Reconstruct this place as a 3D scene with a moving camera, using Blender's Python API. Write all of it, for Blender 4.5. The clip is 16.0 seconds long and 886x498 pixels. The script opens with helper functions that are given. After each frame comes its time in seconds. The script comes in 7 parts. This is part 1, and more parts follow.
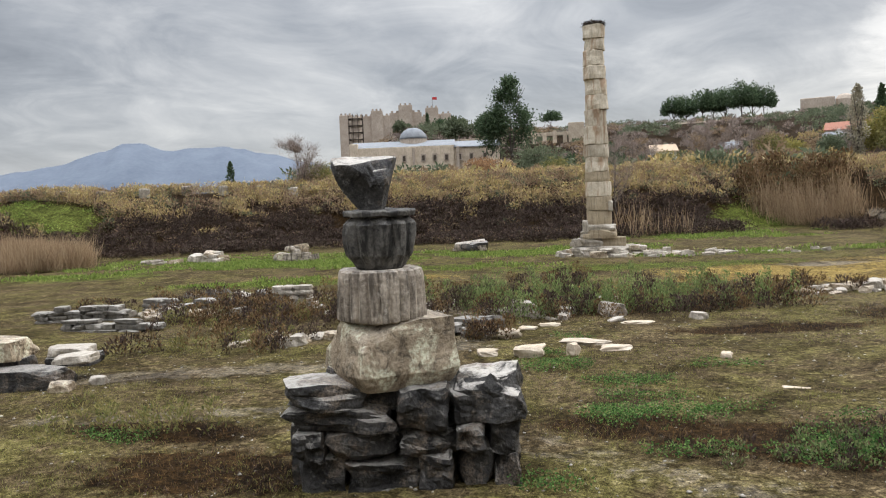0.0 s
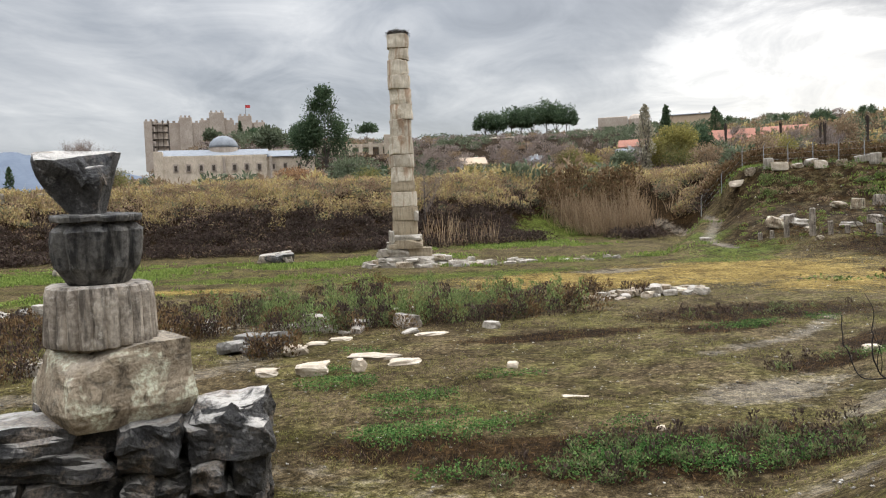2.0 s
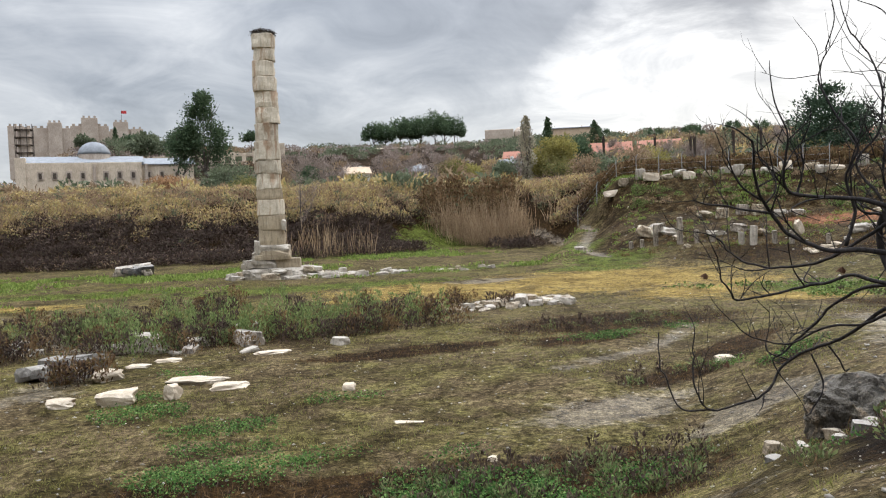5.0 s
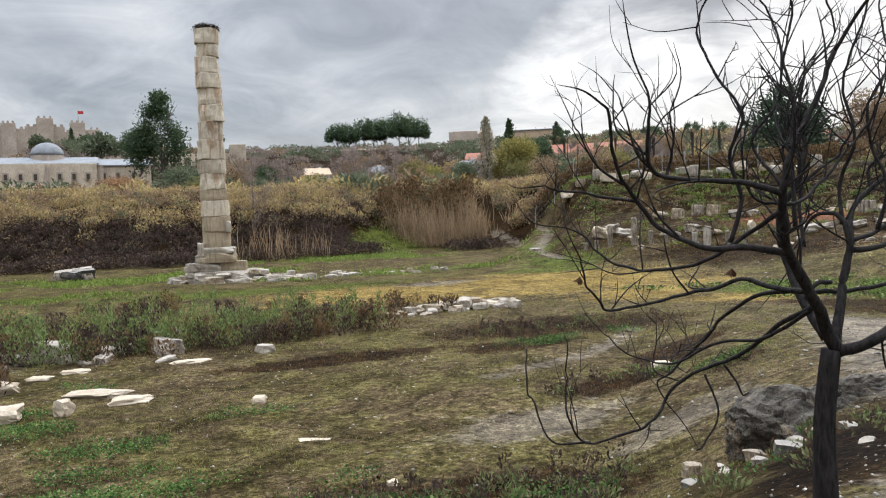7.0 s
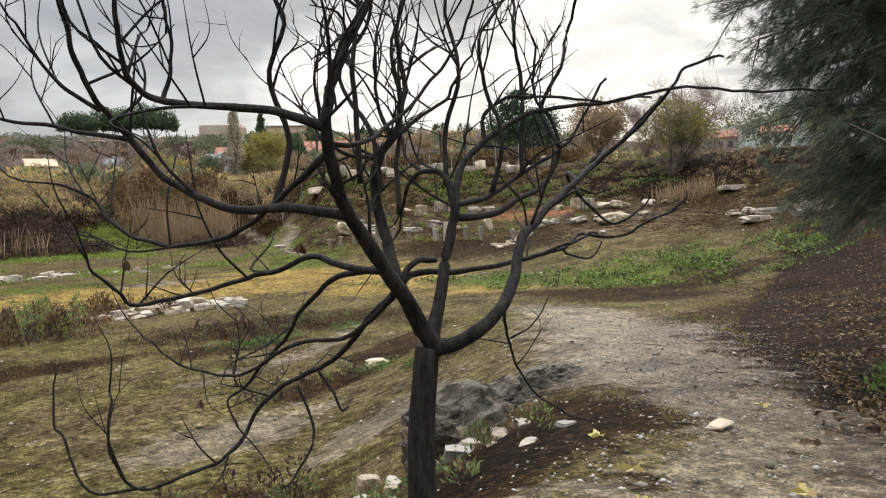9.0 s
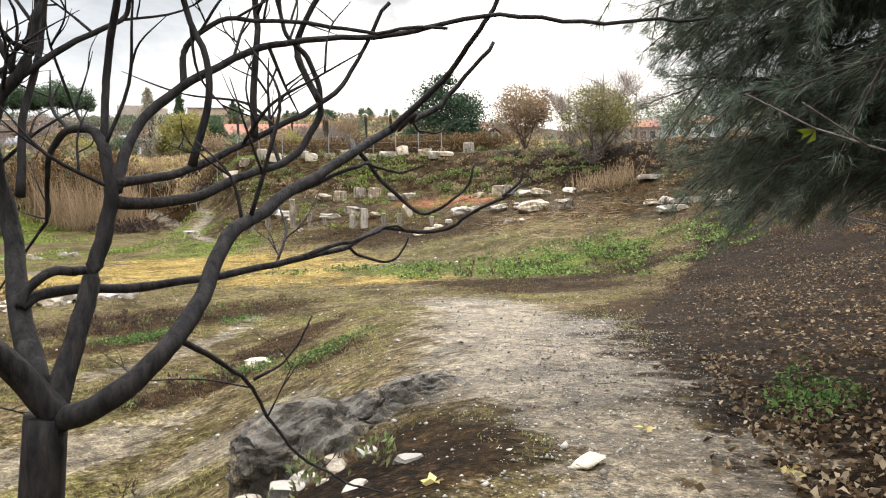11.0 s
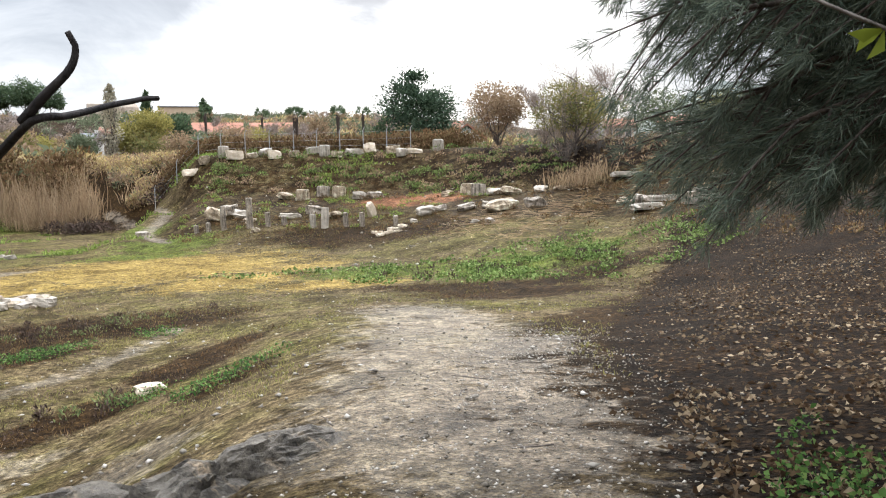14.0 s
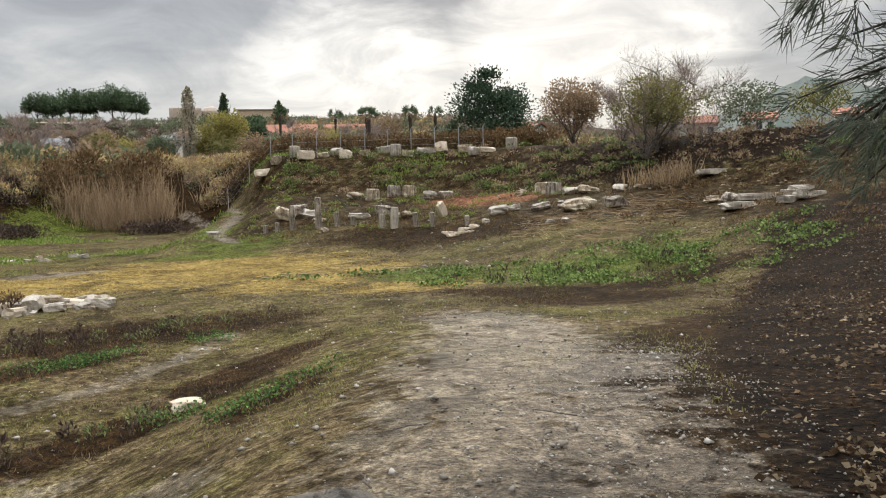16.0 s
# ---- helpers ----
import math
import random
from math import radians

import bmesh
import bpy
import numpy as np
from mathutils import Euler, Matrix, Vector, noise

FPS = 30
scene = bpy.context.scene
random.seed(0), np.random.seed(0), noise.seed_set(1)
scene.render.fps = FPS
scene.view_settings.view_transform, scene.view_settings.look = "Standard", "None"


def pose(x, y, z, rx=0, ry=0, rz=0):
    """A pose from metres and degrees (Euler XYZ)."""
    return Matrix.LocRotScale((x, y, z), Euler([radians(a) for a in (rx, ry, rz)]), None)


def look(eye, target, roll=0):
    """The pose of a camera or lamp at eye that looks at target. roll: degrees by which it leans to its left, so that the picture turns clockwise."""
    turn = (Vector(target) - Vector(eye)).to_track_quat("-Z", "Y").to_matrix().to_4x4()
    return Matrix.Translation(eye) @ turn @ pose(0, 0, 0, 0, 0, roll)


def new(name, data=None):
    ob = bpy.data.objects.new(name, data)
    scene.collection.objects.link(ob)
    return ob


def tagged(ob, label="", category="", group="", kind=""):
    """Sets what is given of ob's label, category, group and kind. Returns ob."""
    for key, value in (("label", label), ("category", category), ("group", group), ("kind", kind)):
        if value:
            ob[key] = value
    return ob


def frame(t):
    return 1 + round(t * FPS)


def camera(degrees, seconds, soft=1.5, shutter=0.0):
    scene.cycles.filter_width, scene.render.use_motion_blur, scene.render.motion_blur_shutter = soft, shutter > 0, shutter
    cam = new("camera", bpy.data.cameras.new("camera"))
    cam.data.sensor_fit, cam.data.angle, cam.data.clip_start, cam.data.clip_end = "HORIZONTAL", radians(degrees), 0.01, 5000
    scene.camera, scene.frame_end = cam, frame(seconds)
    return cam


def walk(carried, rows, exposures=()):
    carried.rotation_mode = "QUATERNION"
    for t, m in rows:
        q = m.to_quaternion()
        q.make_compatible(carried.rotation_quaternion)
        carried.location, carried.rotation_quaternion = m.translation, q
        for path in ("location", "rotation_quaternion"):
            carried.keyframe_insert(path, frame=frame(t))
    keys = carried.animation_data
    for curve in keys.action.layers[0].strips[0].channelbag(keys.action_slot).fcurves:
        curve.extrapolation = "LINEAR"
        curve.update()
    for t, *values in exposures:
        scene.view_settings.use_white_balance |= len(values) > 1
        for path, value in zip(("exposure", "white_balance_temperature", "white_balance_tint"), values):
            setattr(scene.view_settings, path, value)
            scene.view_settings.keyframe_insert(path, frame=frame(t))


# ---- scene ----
cam = camera(58.7, 16.0, soft=1.15)
PATH = [
    (0, (4.952, -0.359, 4.019), (4.497, 1.584, 3.897), -2.4),
    (0.5, (5.141, -0.009, 3.988), (4.729, 1.945, 3.866), -2.3),
    (1, (5.317, 0.314, 3.971), (5.048, 2.292, 3.848), -2.3),
    (1.5, (5.507, 0.661, 3.941), (5.401, 2.655, 3.821), -2.2),
    (2, (5.695, 0.945, 3.874), (5.692, 2.942, 3.763), -2.2),
    (2.5, (5.906, 1.265, 3.852), (5.998, 3.26, 3.743), -2.1),
    (3, (6.117, 1.547, 3.828), (6.268, 3.538, 3.722), -2.1),
    (3.5, (6.276, 1.822, 3.77), (6.46, 3.811, 3.667), -2.0),
    (4, (6.532, 2.097, 3.719), (6.746, 4.083, 3.617), -2.1),
    (4.2, (6.635, 2.206, 3.713), (6.861, 4.191, 3.617), -2.1),
    (6.5, (7.858, 3.415, 3.583), (8.193, 5.384, 3.49), -2.2),
    (7, (8.151, 3.636, 3.568), (8.505, 5.603, 3.477), -2.2),
    (7.5, (8.439, 3.908, 3.534), (8.842, 5.865, 3.443), -2.2),
    (8, (8.74, 4.089, 3.502), (9.269, 6.015, 3.409), -2.1),
    (8.5, (9.11, 4.326, 3.416), (9.83, 6.189, 3.316), -2.0),
    (9, (9.535, 4.551, 3.34), (10.458, 6.321, 3.224), -1.8),
    (9.5, (9.934, 4.817, 3.288), (10.944, 6.538, 3.154), -1.8),
    (10, (10.222, 4.998, 3.304), (11.256, 6.704, 3.158), -1.8),
    (12.3, (11.623, 5.764, 3.257), (12.752, 7.408, 3.102), -1.1),
    (12.5, (11.777, 5.872, 3.229), (12.911, 7.513, 3.074), -1.3),
    (13, (12.065, 6.112, 3.226), (13.206, 7.748, 3.071), -1.1),
    (13.5, (12.316, 6.393, 3.206), (13.453, 8.031, 3.052), -1.3),
    (14, (12.598, 6.715, 3.163), (13.717, 8.365, 3.008), -1.2),
    (14.5, (12.806, 7.072, 3.111), (13.874, 8.756, 2.96), -1.2),
    (15, (13.044, 7.423, 3.077), (14.062, 9.137, 2.927), -1.3),
    (15.5, (13.279, 7.765, 3.042), (14.261, 9.501, 2.893), -1.3),
    (16, (13.495, 8.113, 3.016), (14.458, 9.859, 2.869), -1.3),
]


# ---- world, sun and exposure ----
EXPOSURES = [(0, 0.06, 6650, 10), (4, 0.2, 6500, 10), (7, 0.08, 6450, 10), (9.0, 0.15, 6950, 10), (10, 0.58, 7150, 10), (12.5, 0.85, 6350, 10), (13.5, 0.85, 6300, 10), (14.5, 0.5, 6800, 10), (16, 0.05, 6900, 10)]
walk(cam, [(t, look(eye, target, roll)) for t, eye, target, roll in PATH], EXPOSURES)

SUN_AZ, SUN_EL = 38.0, 28.0  # degrees to the right of +y, and up
world = bpy.data.worlds.new("world")
scene.world = world
world.use_nodes = True
wt = world.node_tree
wt.nodes.clear()


def wmath(op, a, b=None, clamp=False):
    n = wt.nodes.new("ShaderNodeMath")
    n.operation, n.use_clamp = op, clamp
    for i, v in enumerate((a, b)):
        if v is None:
            continue
        if isinstance(v, (int, float)):
            n.inputs[i].default_value = v
        else:
            wt.links.new(v, n.inputs[i])
    return n.outputs[0]


def wramp(fac, stops):
    n = wt.nodes.new("ShaderNodeValToRGB")
    wt.links.new(fac, n.inputs[0])
    el = n.color_ramp.elements
    while len(el) < len(stops):
        el.new(0.5)
    for e, (p, c) in zip(el, stops):
        e.position, e.color = p, (*c, 1)
    return n.outputs[0]


def wmix(fac, a, b):
    n = wt.nodes.new("ShaderNodeMix")
    n.data_type = "RGBA"
    for sock, v in ((n.inputs[0], fac), (n.inputs[6], a), (n.inputs[7], b)):
        if isinstance(v, (int, float)):
            sock.default_value = v
        elif isinstance(v, tuple):
            sock.default_value = (*v, 1)
        else:
            wt.links.new(v, sock)
    return n.outputs[2]


coord = wt.nodes.new("ShaderNodeTexCoord").outputs["Generated"]
axes = wt.nodes.new("ShaderNodeSeparateXYZ")
wt.links.new(coord, axes.inputs[0])
up = wmath("MAXIMUM", axes.outputs[2], 0.0)
depth = wmath("ADD", up, 0.2)
flat = wt.nodes.new("ShaderNodeCombineXYZ")
wt.links.new(wmath("DIVIDE", axes.outputs[0], depth), flat.inputs[0])
wt.links.new(wmath("DIVIDE", axes.outputs[1], depth), flat.inputs[1])


def wnoise(scale, detail, rough, warp, offset):
    m = wt.nodes.new("ShaderNodeMapping")
    m.inputs[1].default_value = offset
    m.inputs[3].default_value = (0.95, 0.8, 1.0)
    wt.links.new(flat.outputs[0], m.inputs[0])
    n = wt.nodes.new("ShaderNodeTexNoise")
    wt.links.new(m.outputs[0], n.inputs["Vector"])
    n.inputs["Scale"].default_value, n.inputs["Detail"].default_value = scale, detail
    n.inputs["Roughness"].default_value, n.inputs["Distortion"].default_value = rough, warp
    return n.outputs[0]


big, small = wnoise(0.75, 6, 0.55, 0.6, (3.1, 0.7, 0)), wnoise(2.6, 8, 0.62, 0.9, (7.2, 4.3, 0))
body = wmath("ADD", wmath("MULTIPLY", big, 0.66), wmath("MULTIPLY", small, 0.34))
cloud = wramp(body, [(0.36, (0.28, 0.305, 0.35)), (0.46, (0.42, 0.45, 0.5)), (0.55, (0.6, 0.625, 0.665)), (0.66, (0.85, 0.865, 0.885))])
# thinner cloud round the hidden sun


def lobe(azimuth, height, spread):
    """How near a direction lies to a bright gap in the cloud: 1 in it, 0 past its spread in degrees."""
    az, el = radians(azimuth), radians(height)
    n = wt.nodes.new("ShaderNodeVectorMath")
    n.operation = "DOT_PRODUCT"
    wt.links.new(coord, n.inputs[0])
    n.inputs[1].default_value = (math.sin(az) * math.cos(el), math.cos(az) * math.cos(el), math.sin(el))
    edge = math.cos(radians(spread))
    return wmath("MULTIPLY", wmath("SUBTRACT", n.outputs["Value"], edge), 1.0 / (1.0 - edge), clamp=True)


glow = wmath("MAXIMUM", lobe(23, 7, 10), lobe(SUN_AZ + 2, 10, 13))
edge = wmath("ADD", wmath("MULTIPLY", glow, 0.6), wmath("SUBTRACT", body, 0.62))
thin = wmath("MULTIPLY", edge, 3.2, clamp=True)
cloud = wmix(thin, cloud, wramp(small, [(0.36, (0.68, 0.7, 0.735)), (0.5, (0.86, 0.87, 0.885)), (0.6, (1.05, 1.055, 1.06))]))
# a paler band where the cloud meets the land
low = wmath("SUBTRACT", 1.0, wmath("MULTIPLY", up, 7.0), clamp=True)
cloud = wmix(wmath("MULTIPLY", low, 0.45), cloud, (0.80, 0.82, 0.84))
sky = wt.nodes.new("ShaderNodeTexSky")
sky.sky_type, sky.sun_disc = "NISHITA", False
sky.sun_elevation, sky.sun_rotation = radians(SUN_EL), radians(SUN_AZ)
clear = wt.nodes.new("ShaderNodeVectorMath")
clear.operation = "SCALE"
wt.links.new(sky.outputs[0], clear.inputs[0])
clear.inputs["Scale"].default_value = 0.1
blend = wmix(0.12, cloud, clear.outputs[0])
back = wt.nodes.new("ShaderNodeBackground")
back.inputs["Strength"].default_value = 0.95
# an overcast sky is far brighter overhead than at its foot
zenith = wt.nodes.new("ShaderNodeVectorMath")
zenith.operation = "SCALE"
wt.links.new(blend, zenith.inputs[0])
wt.links.new(wmath("ADD", wmath("MULTIPLY", wmath("POWER", up, 4.0), 14.0), 1.0), zenith.inputs["Scale"])
wt.links.new(zenith.outputs[0], back.inputs["Color"])
wout = wt.nodes.new("ShaderNodeOutputWorld")
wt.links.new(back.outputs[0], wout.inputs["Surface"])

sun = new("sun", bpy.data.lights.new("sun", "SUN"))
sun.data.energy, sun.data.angle, sun.data.color = 1.5, radians(18), (1.0, 0.965, 0.91)
sun.matrix_world = look((0, 0, 60), (-60 * math.sin(radians(SUN_AZ)), -60 * math.cos(radians(SUN_AZ)), 60 - 60 * math.tan(radians(SUN_EL))))


# ---- materials ----
class Nodes:
    """A small writer of node materials."""

    def __init__(self, name, rough=0.9, spec=0.25):
        self.mat = bpy.data.materials.new(name)
        self.mat.use_nodes = True
        self.t = self.mat.node_tree
        self.bsdf = self.t.nodes["Principled BSDF"]
        self.bsdf.inputs["Roughness"].default_value = rough
        self.bsdf.inputs["Specular IOR Level"].default_value = spec

    def put(self, sock, v):
        if isinstance(v, (int, float)):
            sock.default_value = v
        elif isinstance(v, tuple):
            sock.default_value = (*v, 1) if len(v) == 3 and sock.type == "RGBA" else v
        else:
            self.t.links.new(v, sock)

    def coords(self, kind="Object"):
        return self.t.nodes.new("ShaderNodeTexCoord").outputs[kind]

    def place(self):
        return self.t.nodes.new("ShaderNodeNewGeometry").outputs["Position"]

    def island(self):
        return self.t.nodes.new("ShaderNodeNewGeometry").outputs["Random Per Island"]

    def random(self):
        return self.t.nodes.new("ShaderNodeObjectInfo").outputs["Random"]

    def attr(self, name):
        n = self.t.nodes.new("ShaderNodeAttribute")
        n.attribute_name = name
        s = self.t.nodes.new("ShaderNodeSeparateColor")
        self.t.links.new(n.outputs["Color"], s.inputs[0])
        return s.outputs

    def noise(self, vec, scale, detail=5, rough=0.55, warp=0.0, stretch=(1, 1, 1)):
        m = self.t.nodes.new("ShaderNodeMapping")
        m.inputs[3].default_value = stretch
        self.put(m.inputs[0], vec)
        n = self.t.nodes.new("ShaderNodeTexNoise")
        self.t.links.new(m.outputs[0], n.inputs["Vector"])
        n.inputs["Scale"].default_value, n.inputs["Detail"].default_value = scale, detail
        n.inputs["Roughness"].default_value, n.inputs["Distortion"].default_value = rough, warp
        return n.outputs[0]

    def cells(self, vec, scale, feature="F1"):
        n = self.t.nodes.new("ShaderNodeTexVoronoi")
        n.feature = feature
        self.put(n.inputs["Vector"], vec)
        n.inputs["Scale"].default_value = scale
        return n.outputs[0]

    def ramp(self, fac, *stops):
        n = self.t.nodes.new("ShaderNodeValToRGB")
        self.put(n.inputs[0], fac)
        el = n.color_ramp.elements
        while len(el) < len(stops):
            el.new(0.5)
        for e, (p, c) in zip(el, stops):
            e.position, e.color = p, ((c, c, c, 1) if isinstance(c, (int, float)) else (*c, 1))
        return n.outputs[0]

    def mix(self, fac, a, b, kind="MIX"):
        n = self.t.nodes.new("ShaderNodeMix")
        n.data_type, n.blend_type = "RGBA", kind
        self.put(n.inputs[0], fac), self.put(n.inputs[6], a), self.put(n.inputs[7], b)
        return n.outputs[2]

    def math(self, op, a, b=0.0, clamp=False):
        n = self.t.nodes.new("ShaderNodeMath")
        n.operation, n.use_clamp = op, clamp
        self.put(n.inputs[0], a), self.put(n.inputs[1], b)
        return n.outputs[0]

    def upward(self):
        g = self.t.nodes.new("ShaderNodeNewGeometry")
        s = self.t.nodes.new("ShaderNodeSeparateXYZ")
        self.t.links.new(g.outputs["Normal"], s.inputs[0])
        return s.outputs[2]

    def done(self, colour, height=None, strength=0.5, depth=0.02, rough=None, through_light=0.0):
        self.put(self.bsdf.inputs["Base Color"], colour)
        if rough is not None:
            self.put(self.bsdf.inputs["Roughness"], rough)
        if height is not None:
            b = self.t.nodes.new("ShaderNodeBump")
            b.inputs["Strength"].default_value, b.inputs["Distance"].default_value = strength, depth
            self.put(b.inputs["Height"], height)
            self.t.links.new(b.outputs[0], self.bsdf.inputs["Normal"])
        if through_light:
            tr = self.t.nodes.new("ShaderNodeBsdfTranslucent")
            self.put(tr.inputs[0], colour)
            ms = self.t.nodes.new("ShaderNodeMixShader")
            ms.inputs[0].default_value = through_light
            self.t.links.new(self.bsdf.outputs[0], ms.inputs[1])
            self.t.links.new(tr.outputs[0], ms.inputs[2])
            self.t.links.new(ms.outputs[0], self.t.nodes["Material Output"].inputs["Surface"])
        return self.mat


def ground_material():
    n = Nodes("wet_earth", 0.85, 0.12)
    p = n.place()
    a, b = n.attr("cover"), n.attr("cover_more")
    fine, mid, coarse = n.noise(p, 11, 6, 0.7), n.noise(p, 1.6, 6, 0.68, 0.5), n.noise(p, 0.3, 5, 0.6, 0.6)
    patchy = n.noise(p, 4.2, 5, 0.7, 0.4)
    grit = n.cells(p, 24)
    both = n.math("ADD", n.math("MULTIPLY", fine, 0.45), n.math("MULTIPLY", patchy, 0.55))
    mud = n.ramp(both, (0.36, (0.075, 0.058, 0.032)), (0.5, (0.17, 0.134, 0.078)), (0.64, (0.28, 0.228, 0.145)))
    thin_grass = n.ramp(both, (0.36, (0.092, 0.092, 0.026)), (0.5, (0.192, 0.184, 0.064)), (0.64, (0.305, 0.284, 0.122)))
    moss = n.ramp(both, (0.35, (0.065, 0.085, 0.018)), (0.5, (0.145, 0.185, 0.042)), (0.66, (0.26, 0.3, 0.09)))
    straw = n.ramp(both, (0.36, (0.27, 0.195, 0.06)), (0.5, (0.45, 0.34, 0.12)), (0.64, (0.58, 0.46, 0.2)))
    dark = n.ramp(both, (0.34, (0.018, 0.011, 0.005)), (0.5, (0.048, 0.029, 0.0125)), (0.66, (0.12, 0.073, 0.031)))
    litter = n.ramp(n.math("ADD", n.math("MULTIPLY", n.cells(p, 11), 0.7), n.math("MULTIPLY", fine, 0.4)), (0.24, (0.13, 0.082, 0.042)), (0.38, (0.05, 0.03, 0.016)), (0.62, (0.016, 0.01, 0.006)))
    pale = n.ramp(both, (0.36, (0.17, 0.135, 0.1)), (0.5, (0.285, 0.24, 0.185)), (0.64, (0.42, 0.365, 0.295)))
    red = n.ramp(both, (0.36, (0.2, 0.085, 0.045)), (0.62, (0.42, 0.21, 0.12)))

    def worn(mask, lo=0.38, hi=0.58):
        """A mask broken up at its edge."""
        v = n.math("ADD", mask, n.math("MULTIPLY", n.math("SUBTRACT", n.math("ADD", n.math("MULTIPLY", mid, 0.65), n.math("MULTIPLY", patchy, 0.35)), 0.5), 2.0))
        return n.ramp(v, (lo, 0.0), (hi, 1.0))

    cover = n.math("ADD", n.math("MULTIPLY", coarse, 0.5), n.math("MULTIPLY", mid, 0.5))
    col = n.mix(n.ramp(cover, (0.45, 0.0), (0.57, 0.72)), mud, thin_grass)
    col = n.mix(n.math("MULTIPLY", n.ramp(n.noise(p, 0.8, 6, 0.7, 0.8), (0.58, 0.0), (0.68, 0.55)), 1.0), col, dark)
    col = n.mix(worn(b[1]), col, dark)
    col = n.mix(worn(a[2]), col, straw)
    col = n.mix(worn(a[1]), col, moss)
    col = n.mix(worn(b[2]), col, red)
    col = n.mix(worn(b[0]), col, litter)
    col = n.mix(n.math("MULTIPLY", worn(a[0]), 0.7), col, pale)
    col = n.mix(n.ramp(grit, (0.03, 0.4), (0.1, 0.0)), col, (0.36, 0.33, 0.28))
    col = n.mix(1.0, col, n.ramp(n.noise(p, 0.55, 8, 0.78, 0.7), (0.4, (0.34, 0.31, 0.26)), (0.58, (1.0, 0.97, 0.92))), "MULTIPLY")
    col = n.mix(1.0, col, n.ramp(n.noise(p, 38, 4, 0.75), (0.38, 0.3), (0.6, 1.1)), "MULTIPLY")
    col = n.mix(1.0, col, n.ramp(n.noise(p, 5.5, 7, 0.78, 0.6), (0.4, (0.36, 0.33, 0.28)), (0.55, (1.08, 1.06, 1.03))), "MULTIPLY")
    col = n.mix(1.0, col, n.ramp(n.noise(p, 15, 5, 0.75, 0.3), (0.4, (0.5, 0.47, 0.42)), (0.58, (1.18, 1.16, 1.12))), "MULTIPLY")
    height = n.math("ADD", n.math("MULTIPLY", both, 0.75), n.math("MULTIPLY", grit, 0.25))
    wet = n.math("ADD", n.math("MULTIPLY", worn(a[0]), -0.2), n.math("ADD", n.math("MULTIPLY", mid, 0.2), 0.74))
    n.put(n.bsdf.inputs["Specular IOR Level"], n.math("ADD", n.math("MULTIPLY", worn(a[0]), 0.1), 0.03))
    return n.done(col, n.math("ADD", height, n.math("MULTIPLY", n.noise(p, 45, 3, 0.6), 0.25)), 0.9, 0.06, rough=wet)


def stone_material(name, dark, light, lichen=(0.32, 0.3, 0.26), stain=0.5, scale=2.5, top_pale=0.0, rugged=0.03, rust=0.0, rough=0.88):
    n = Nodes(name, rough, 0.25)
    c = n.coords()
    fine, mid, streak = n.noise(c, 26 * scale / 2.5, 6, 0.65), n.noise(c, scale, 5, 0.6, 0.4), n.noise(c, 3.0, 4, 0.6, 0.2, (2.2, 2.2, 0.35))
    col = n.ramp(n.math("ADD", n.math("MULTIPLY", fine, 0.45), n.math("MULTIPLY", mid, 0.55)), (0.36, dark), (0.52, tuple((u + v) / 2 for u, v in zip(dark, light))), (0.66, light))
    col = n.mix(n.math("MULTIPLY", n.ramp(streak, (0.48, 0.0), (0.62, 1.0)), stain), col, tuple(0.33 * v for v in dark))
    col = n.mix(n.math("MULTIPLY", n.ramp(n.noise(c, 5.5, 5, 0.7), (0.58, 0.0), (0.68, 1.0)), 0.55), col, lichen)
    if rust:
        run = n.noise(c, 1.6, 5, 0.65, 0.5, (1.6, 1.6, 0.25))
        col = n.mix(n.math("MULTIPLY", n.ramp(run, (0.54, 0.0), (0.64, 1.0)), rust), col, (0.3, 0.165, 0.085))
    # mixes in a paler colour on faces that point up, patchy at the edge
    if top_pale:
        up_facing = n.ramp(n.math("ADD", n.upward(), n.math("MULTIPLY", n.math("SUBTRACT", mid, 0.5), 1.2)), (0.62, 0.0), (0.9, top_pale))
        col = n.mix(up_facing, col, (0.5, 0.455, 0.395))
    rnd = n.math("ADD", n.math("MULTIPLY", n.random(), 0.45), 0.78)
    col = n.mix(1.0, col, n.ramp(rnd, (0.0, 0.0), (1.0, 1.0)), "MULTIPLY")
    pits = n.math("ADD", n.math("MULTIPLY", fine, 0.6), n.math("MULTIPLY", n.cells(c, 13), 0.4))
    if rugged > 0.03:
        cleft = n.noise(c, 4.5, 7, 0.75, 0.8)
        col = n.mix(1.0, col, n.ramp(cleft, (0.36, 0.28), (0.5, 1.0)), "MULTIPLY")
        worn_face = n.noise(c, 1.7, 5, 0.7, 0.6)
        col = n.mix(n.ramp(worn_face, (0.52, 0.0), (0.6, 0.75)), col, n.ramp(fine, (0.35, tuple(1.6 * v for v in dark)), (0.62, tuple(min(0.75, k * v) for k, v in zip((2.4, 2.05, 1.7), light)))))
        pits = n.math("ADD", pits, n.math("MULTIPLY", cleft, 1.6))
    return n.done(col, pits, 0.8, rugged)


def leaf_material(name, colours, light=0.25, rough=0.65, spec=0.12):
    n = Nodes(name, rough, spec)
    k = len(colours)
    col = n.ramp(n.island(), *[(i / max(1, k - 1), c) for i, c in enumerate(colours)])
    patch = n.noise(n.place(), 0.5, 3)
    col = n.mix(1.0, col, n.ramp(patch, (0.3, 0.75), (0.7, 1.0)), "MULTIPLY")
    return n.done(col, through_light=light)


